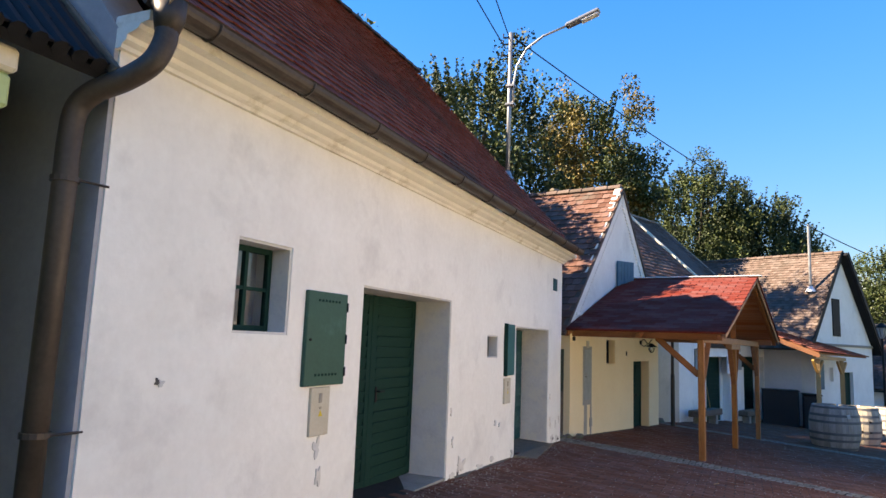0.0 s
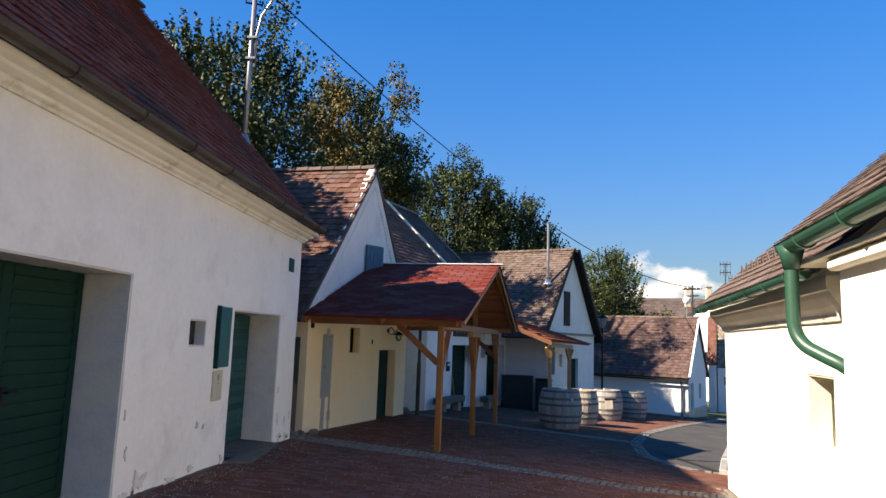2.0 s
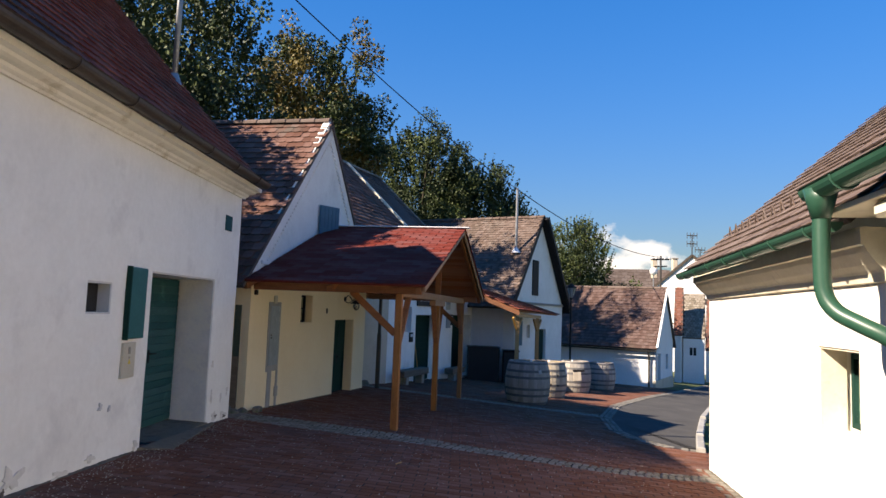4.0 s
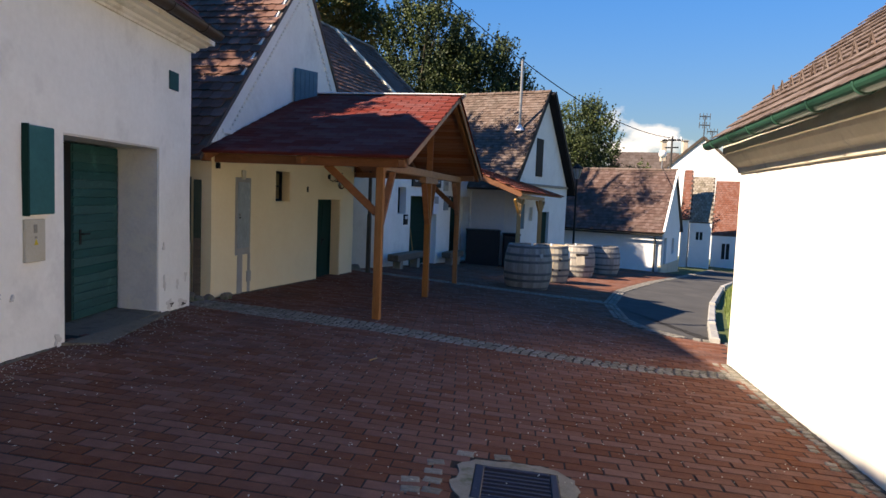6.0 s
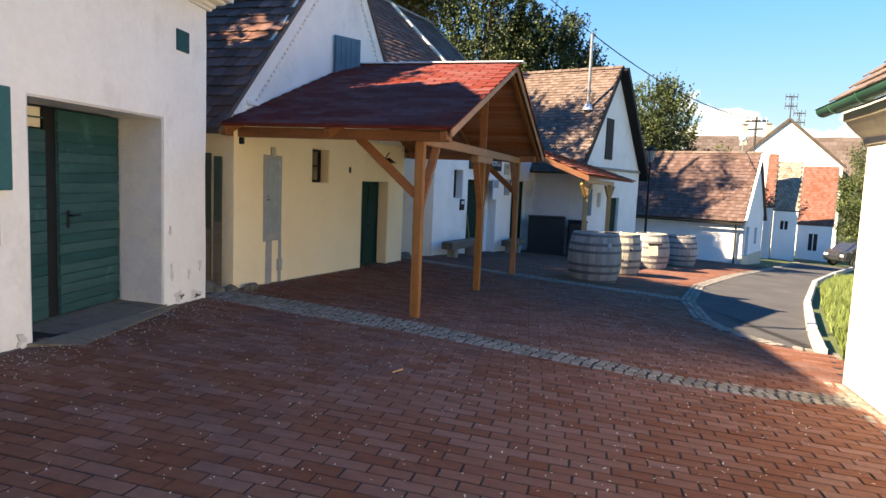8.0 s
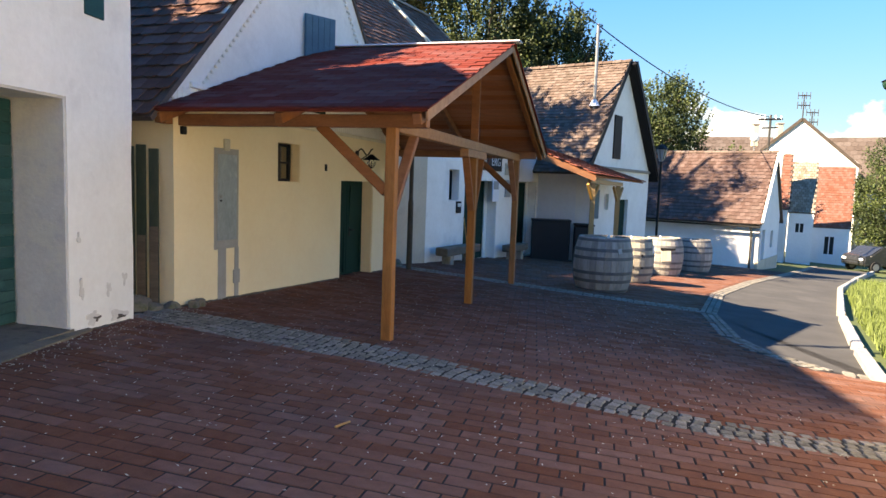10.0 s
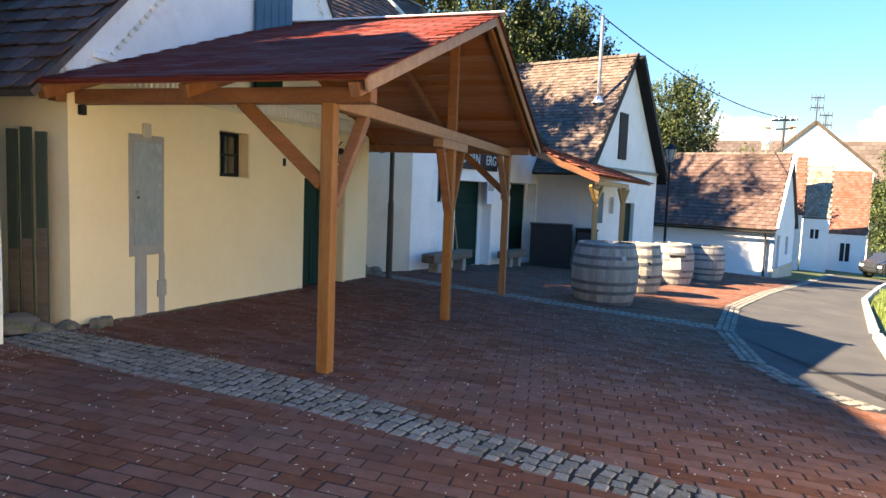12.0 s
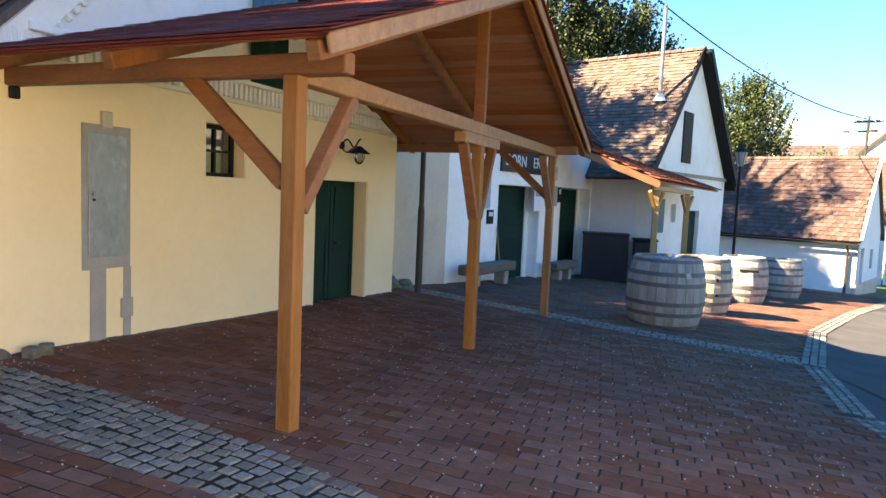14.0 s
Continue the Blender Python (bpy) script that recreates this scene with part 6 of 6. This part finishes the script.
# parked car far down the road
car = thing("parked_car", "dark parked car down the road", "car", (24.3, 49.0, ground_z(24.3, 49.0)), radians(200))
cbm = bmesh.new()
prof = [(-2.0, 0.35), (-2.05, 0.7), (-1.85, 0.88), (-1.0, 0.98), (-0.5, 1.42), (0.9, 1.46), (1.6, 1.0), (2.0, 0.92), (2.08, 0.6), (2.0, 0.35)]
lo = [cbm.verts.new((x, -0.86, z)) for x, z in prof]
hi = [cbm.verts.new((x, 0.86, z)) for x, z in prof]
cbm.faces.new(lo)
cbm.faces.new(hi[::-1])
for i in range(len(prof)):
    cbm.faces.new((lo[i], hi[i], hi[(i + 1) % len(prof)], lo[(i + 1) % len(prof)]))
bmesh.ops.recalc_face_normals(cbm, faces=cbm.faces)
bmesh.ops.bevel(cbm, geom=cbm.edges[:], offset=0.07, segments=2, affect="EDGES")
part("body", cbm, CAR_PAINT, car)
for x in (-1.3, 1.3):
    for y in (-0.84, 0.84):
        wh = part("wheel", tube([(x, y - 0.1, 0.32), (x, y + 0.1, 0.32)], 0.32, 18), RUBBER, car)
        part("rim", tube([(x, y - 0.11, 0.32), (x, y + 0.11, 0.32)], 0.2, 12), GALV, wh)
part("window", boxed(-0.55, 1.0, -0.80, 0.80, 1.03, 1.36, bevel=0.08), BLACK, car)
part("headlight", boxed(1.98, 2.1, -0.75, -0.45, 0.66, 0.8, bevel=0.03), WHITE_METAL, car)
part("headlight", boxed(1.98, 2.1, 0.45, 0.75, 0.66, 0.8, bevel=0.03), WHITE_METAL, car)


# ---- trees ----
def tree(x, y, top, spread, leaf_mats, label, seed, leaves=20000, size=0.135, low=0.14, shoots=150):
    """A tapered trunk with limbs, and a crown of small leaves in clumps round the twig ends."""
    rg, nr = random.Random(seed), np.random.RandomState(seed)
    z0 = ground_z(x, y)
    t = thing("tree", label, "tree", (x, y, z0), group="trees behind the houses")
    h = top - z0
    part("trunk", tube([(0, 0, -0.2), (0.05, 0.02, h * 0.15), (0.1, -0.05, h * 0.35), (0.0, 0.1, h * 0.7)], [h * 0.03, h * 0.024, h * 0.02, h * 0.006], 9), BARK, t)
    ends = []
    for k in range(46):
        a = rg.uniform(0, 2 * math.pi)
        ze = h * (low + (0.93 - low) * (k + rg.random()) / 46)
        shrink = math.sqrt(max(0.05, 1 - ((ze / h - 0.46) / 0.56) ** 2))
        r = spread * rg.uniform(0.45, 0.95) * shrink
        end = Vector((math.cos(a) * r, math.sin(a) * r, ze))
        base = Vector((0, 0, max(0.1, ze - 0.25 * h) * 0.8))
        if k % 2:
            part("limb", tube([base, base.lerp(end, 0.5) + Vector((0, 0, 0.3)), end], [h * 0.008, h * 0.005, 0.012], 5), BARK, t)
        ends.append((*end, 1.0))
        for _ in range(7):
            e2 = end + Vector((rg.gauss(0, spread * 0.13), rg.gauss(0, spread * 0.13), rg.gauss(0.0, h * 0.04)))
            ends.append((*e2, rg.uniform(0.45, 0.95)))
    # upright shoots break the outline
    for _ in range(shoots):
        a, r = rg.uniform(0, 2 * math.pi), spread * rg.random() ** 0.5 * 0.98
        zt = h * (0.46 + 0.46 * math.sqrt(max(0, 1 - (r / spread) ** 2))) - rg.uniform(0.1, 0.9)
        out = 0.1 + 0.5 * r / spread
        lx, ly = rg.gauss(0, 0.1) + out * math.cos(a), rg.gauss(0, 0.1) + out * math.sin(a)
        for q in range(rg.randint(6, 11)):
            ends.append((math.cos(a) * r + lx * q * 0.13, math.sin(a) * r + ly * q * 0.13, zt + q * 0.15, 0.2 - 0.011 * q))
    # the heart of the crown is filled too
    for _ in range(280):
        u = Vector((rg.gauss(0, 1), rg.gauss(0, 1), rg.gauss(0, 1))).normalized() * rg.random() ** 0.33 * 0.86
        ends.append((u.x * spread, u.y * spread, h * 0.50 + u.z * h * 0.42, 1.0))
    ends = np.array(ends)
    weight = ends[:, 3] ** 1.5 / (ends[:, 3] ** 1.5).sum()
    pick = ends[nr.choice(len(ends), leaves, p=weight)]
    v = nr.normal(0, 1, (leaves, 3))
    v /= np.linalg.norm(v, axis=1)[:, None]
    pos = pick[:, :3] + v * (spread * 0.19 * pick[:, 3] * nr.rand(leaves) ** 0.4)[:, None]
    ax = nr.normal(0, 1, (leaves, 3))
    ax /= np.linalg.norm(ax, axis=1)[:, None]
    bx = np.cross(ax, nr.normal(0, 1, (leaves, 3)))
    bx /= np.linalg.norm(bx, axis=1)[:, None]
    sz = (size * nr.uniform(0.6, 1.35, leaves))[:, None]
    quad = np.stack([pos - ax * sz * 0.5, pos - bx * sz * 0.42, pos + ax * sz * 0.5, pos + bx * sz * 0.42], 1)
    tone = np.array([noise.noise(Vector(p) * 0.5) for p in pos]) * 0.9 + 0.5 + nr.normal(0, 0.12, leaves)
    which = np.clip((tone * len(leaf_mats)).astype(int), 0, len(leaf_mats) - 1)
    for gi, mat in enumerate(leaf_mats):
        sel = quad[which == gi].reshape(-1, 3)
        if len(sel):
            me = bpy.data.meshes.new("crown")
            me.from_pydata(sel.tolist(), [], [(i, i + 1, i + 2, i + 3) for i in range(0, len(sel), 4)])
            part("crown", me, mat, t)
    return t


tree(-7.3, 26.2, 14.2, 4.3, [LEAF_DARK, LEAF_GREEN, LEAF_DARK], "tall dark green broadleaf tree behind houses", 1, 85000)
tree(-10.0, 31.0, 13.4, 3.2, [LEAF_DARK, LEAF_GREEN], "dark green broadleaf tree behind long roof", 2, 45000)
tree(-3.7, 34.0, 15.6, 3.7, [LEAF_DARK, LEAF_GREEN, LEAF_YELLOW, LEAF_YELLOW], "walnut tree turning yellow behind houses", 3, 90000, shoots=40)
tree(0.9, 44.0, 13.6, 3.9, [LEAF_DARK, LEAF_DARK, LEAF_GREEN], "dark dense tree behind low roofs", 4, 80000)
tree(4.3, 45.0, 12.0, 3.5, [LEAF_DARK, LEAF_DARK, LEAF_GREEN], "dark dense tree behind steep roof", 5, 60000)
tree(6.4, 46.5, 9.7, 2.3, [LEAF_DARK, LEAF_DARK, LEAF_GREEN], "dark dense tree behind steep roof", 6, 35000)
# two unseen trees, added to shade the yellow house's roof and the canopy
tree(-6.9, 14.9, 10.8, 3.1, [LEAF_DARK, LEAF_GREEN], "unseen tree added behind the long roof for its shade", 8, 60000, shoots=0)
tree(-8.0, 17.4, 11.0, 3.3, [LEAF_DARK, LEAF_GREEN], "unseen tree added behind the roofs for its shade", 9, 60000, shoots=0)
tree(12.2, 53.0, 9.3, 2.9, [LEAF_DARK, LEAF_GREEN], "smaller green tree beyond steep gable", 7, 40000)
# added low tree, kept behind the ridge, to shade the far house fronts
tree(14.5, 47.8, 4.2, 2.4, [LEAF_DARK, LEAF_GREEN], "low tree added behind the long roof to shade far walls", 12, 22000, low=0.1, shoots=0)
tree(31.5, 63.0, 6.3, 3.2, [LEAF_DARK, LEAF_GREEN], "dark green tree beside the far gabled house", 10, 25000, shoots=30)
tree(36.0, 66.0, 6.6, 3.4, [LEAF_DARK, LEAF_GREEN], "dark green tree beside the far gabled house", 11, 25000, shoots=30)

# dirt gathered along the wall feet
def foot_dirt(L, s0, s1, seed):
    rg = random.Random(seed)
    bm = bmesh.new()
    n = int((s1 - s0) / 0.06)
    rows = []
    for k in range(n + 1):
        u = s0 + (s1 - s0) * k / n
        w = max(0.01, 0.03 + 0.07 * noise.noise(Vector((u * 2.1, seed, 0))) + rg.uniform(-0.012, 0.02)) * min(1, k / 3 + 0.1, (n - k) / 3 + 0.1)
        ring_ = []
        for d, z in ((0.03, 0.012 + 0.014 * rg.random()), (-0.35 * w, 0.009 + 0.007 * rg.random()), (-w, -0.004)):
            c = L.at(u, d, 0)
            ring_.append(bm.verts.new((c.x, c.y, ground_z(c.x, c.y) + z)))
        rows.append(ring_)
    for r0, r1 in zip(rows, rows[1:]):
        for j in range(2):
            bm.faces.new((r0[j], r0[j + 1], r1[j + 1], r1[j]))
    bmesh.ops.recalc_face_normals(bm, faces=bm.faces)
    part("dirt_edge", bm, FOOT_DIRT, pavement)


for L_, s0, s1 in ((A, 0.0, sA(5.75)), (A, sA(7.95), sA(10.4)), (A, sA(12.75), sA(13.4)), (B, 0.0, BD[0] - 0.02), (B, BD[1] + 0.02, 6.55), (W, 0.1, 2.0), (W, 4.3, 5.45), (R, 0.0, 10.0)):
    foot_dirt(L_, s0, s1, round(s0 * 10) + 3)

# grit and dry leaf scraps lying on the bricks
nr = np.random.RandomState(9)
gv, gf = [], []
for i in range(3600):
    px, py = (nr.uniform(0.1, 6.3), nr.uniform(5.5, 19.5)) if i < 2600 else (0.08 + abs(nr.normal(0, 0.22)), nr.uniform(6.0, 14.2))
    z = ground_z(px, py) + 0.004
    a, l, w = nr.uniform(0, 6.28), nr.uniform(0.005, 0.015), nr.uniform(0.004, 0.007)
    ca, sa = math.cos(a), math.sin(a)
    n = len(gv)
    gv += [(px - ca * l, py - sa * l, z), (px + sa * w, py - ca * w, z + 0.004), (px + ca * l, py + sa * l, z + nr.uniform(0, 0.01)), (px - sa * w, py + ca * w, z + 0.004)]
    gf.append((n, n + 1, n + 2, n + 3))
me = bpy.data.meshes.new("grit")
me.from_pydata(gv, [], gf)
tagged(part("grit", me, BEIGE), "scattered pale grit and leaf scraps on bricks", "litter", kind="stuff")

# grass beyond the kerb
gr_v, gr_f = [], []
nr = np.random.RandomState(3)
for i in range(9000):
    t = nr.rand() ** 1.5
    px = np.interp(t, (0, 0.3, 0.6, 1), (8.3, 10.6, 13.6, 17.4)) + abs(nr.normal(0, 1.2)) - 0.02
    py = np.interp(t, (0, 0.3, 0.6, 1), (15.2, 21.4, 28.8, 36.2))
    z = ground_z(px, py) - 0.09
    a, hgt, w = nr.uniform(0, 6.28), nr.uniform(0.05, 0.17), nr.uniform(0.008, 0.018)
    n = len(gr_v)
    gr_v += [(px - w * math.cos(a), py - w * math.sin(a), z), (px + w * math.cos(a), py + w * math.sin(a), z), (px + nr.normal(0, 0.04), py + nr.normal(0, 0.04), z + hgt + 0.08)]
    gr_f.append((n, n + 1, n + 2))
me = bpy.data.meshes.new("grass")
me.from_pydata(gr_v, [], gr_f)
tagged(part("grass", me, GRASS), "short green roadside grass", "grass", kind="stuff")

# wooded hill on the horizon
hbm = bmesh.new()
rows = []
for k in range(60):
    a = radians(-60 + k * 2.6)
    d = 420
    hz = 26 + 14 * noise.noise(Vector((k * 0.11, 0, 0))) + 3 * noise.noise(Vector((k * 0.9, 3, 0)))
    rows.append([hbm.verts.new((math.sin(a) * d, math.cos(a) * d, -8)), hbm.verts.new((math.sin(a) * (d + 60), math.cos(a) * (d + 60), hz))])
for r0, r1 in zip(rows, rows[1:]):
    hbm.faces.new((r0[0], r1[0], r1[1], r0[1]))
tagged(part("backdrop", hbm, EARTH), "wooded green hills on the horizon", "hill", kind="structure")

# ---- paving pieces ----
rng = random.Random(5)
bv, bf = block_shape(0.243, 0.1125, 0.05, 0.003)
places = []
for j in range(-60, 360):
    y = j * 0.125
    for i in range(-8, 62):
        x = (i + 0.5 * (j % 2)) * 0.25
        yy = y - 0.10 * x
        if yy > 34 or x < -0.9:
            continue
        if not fan_polygon_inside(PAVED, x, yy) or (in_strip_one(x, yy - 0.06) and in_strip_one(x, yy + 0.06)) or (in_strip_two(x, yy - 0.06) and in_strip_two(x, yy + 0.06)) or in_drain(x, yy) or near_line(KERB, x, yy, 0.16):
            continue
        if x < -0.12 and 2.9 < yy < 13.45:
            continue
        if yy > 14.1 and (Vector((x, yy, 0)) - B.p).dot(B.n) > 0.14 and yy < 20.8:
            continue
        m = lane(x, yy, rng.gauss(0.0005, 0.0012), math.atan(-0.10) + rng.gauss(0, 0.008))
        places.append(m @ Matrix.Rotation(rng.gauss(0, 0.006), 4, "X") @ Matrix.Rotation(rng.gauss(0, 0.004), 4, "Y") @ Matrix.Diagonal((rng.uniform(0.965, 1.0), rng.uniform(0.94, 1.02), 1, 1)))
pieces("brick", pavement, bv, bf, places, BRICK, 300, (4.2, 9.5))

sv, sf = block_shape(0.1, 0.1, 0.06, 0.010)
def strip_two_centre(x):
    return np.interp(x, (0.8, 1.4, 3.5, 5.2, 7.25), (21.75, 21.4, 20.68, 20.1, 19.5))


def sett_strip(x0, x1, lo, hi, near):
    """Rows of setts that follow a strip's bend."""
    places, x = [], x0
    rows = 6
    shift = [rng.uniform(0, 0.1) for _ in range(rows)]
    while x < x1:
        slope = (lo(x + 0.3) - lo(x - 0.3)) / 0.6
        step = 0.107 / math.hypot(1, slope)
        n = max(3, round((hi(x) - lo(x)) / math.hypot(1, slope) / 0.105))
        for r in range(n):
            xx = x + shift[r % rows] * 0.9 + rng.uniform(-0.008, 0.008)
            y = lo(xx) + (hi(xx) - lo(xx)) * (r + 0.5) / n + rng.uniform(-0.008, 0.008)
            size = (rng.uniform(0.80, 0.97), rng.uniform(0.79, 0.94) * (hi(x) - lo(x)) / math.hypot(1, slope) / n / 0.105)
            places.append(lane(xx, y, rng.uniform(0.004, 0.0075), math.atan(slope) + rng.gauss(0, 0.09)) @ Matrix.Rotation(rng.gauss(0, 0.012), 4, "X") @ Matrix.Rotation(rng.gauss(0, 0.012), 4, "Y") @ Matrix.Diagonal((*size, 1, 1)))
        x += step
    pieces("sett", pavement, sv, sf, places, GRANITE, 300, near)


for lo_, hi_, a_, b_ in ((STRIP_LO, STRIP_HI, -0.1, 7.28),):
    xs_ = [a_ + (b_ - a_) * k / 30 for k in range(31)]
    bed = [(x, float(np.interp(x, STRIP_X, lo_)) + 0.03) for x in xs_] + [(x, float(np.interp(x, STRIP_X, hi_)) - 0.03) for x in xs_[::-1]]
    part("sett_bed", sheet(bed, -0.003), SETT_BED, pavement)
xs_ = [0.9 + 6.1 * k / 30 for k in range(31)]
part("sett_bed", sheet([(x, float(strip_two_centre(x)) - 0.25) for x in xs_] + [(x, float(strip_two_centre(x)) + 0.25) for x in xs_[::-1]], -0.003), SETT_BED, pavement)
sett_strip(-0.1, 7.25, lambda x: float(np.interp(x, STRIP_X, STRIP_LO)), lambda x: float(np.interp(x, STRIP_X, STRIP_HI)), (2.5, 13))
sett_strip(0.9, 7.0, lambda x: float(strip_two_centre(x)) - 0.28, lambda x: float(strip_two_centre(x)) + 0.28, (4, 20.5))
# two rows of setts along the road's edge
places = []
for (ax, ay), (bx, by) in zip(KERB[:-1], KERB[1:]):
    ln = math.hypot(bx - ax, by - ay)
    t = math.atan2(by - ay, bx - ax)
    for k in range(int(ln / 0.15)):
        for off in (-0.08, 0.02, 0.12):
            x, y = ax + (bx - ax) * (k + 0.5) * 0.15 / ln - math.sin(t) * off, ay + (by - ay) * (k + 0.5) * 0.15 / ln + math.cos(t) * off
            places.append(lane(x, y, rng.uniform(0.0, 0.006), t + rng.gauss(0, 0.05)) @ Matrix.Diagonal((1.3 * rng.uniform(0.88, 1), 0.88, 1, 1)))
pieces("sett", road, sv, sf, places, GRANITE, 200, (7, 18))
# raised kerb on the grass side
kv, kf = block_shape(0.94, 0.15, 0.3, 0.02)
places = []
for (ax, ay), (bx, by) in zip(KERB_R, KERB_R[1:]):
    ln = math.hypot(bx - ax, by - ay)
    t = math.atan2(by - ay, bx - ax)
    for k in range(int(ln / 0.96)):
        x, y = ax + (bx - ax) * (k + 0.5) * 0.96 / ln, ay + (by - ay) * (k + 0.5) * 0.96 / ln
        places.append(lane(x, y, 0.09, t))
pieces("kerbstone", road, kv, kf, places, KERBSTONE, 60, (9, 18))
places = []
for k in range(95):
    s_ = 0.1 + k * 0.105
    for d in ((-0.06, -0.17) if k % 4 < 2 else (-0.06,)):
        c = R.at(s_, d + rng.uniform(-0.01, 0.01), 0)
        places.append(lane(c.x, c.y, 0.008 + rng.uniform(-0.004, 0.006), R.angle + rng.gauss(0, 0.08)) @ Matrix.Diagonal((0.83 * rng.uniform(0.85, 1), 0.83 * rng.uniform(0.9, 1.1), 1, 1)))
pieces("sett", pavement, sv, sf, places, GRANITE, 160, (6.8, 9))
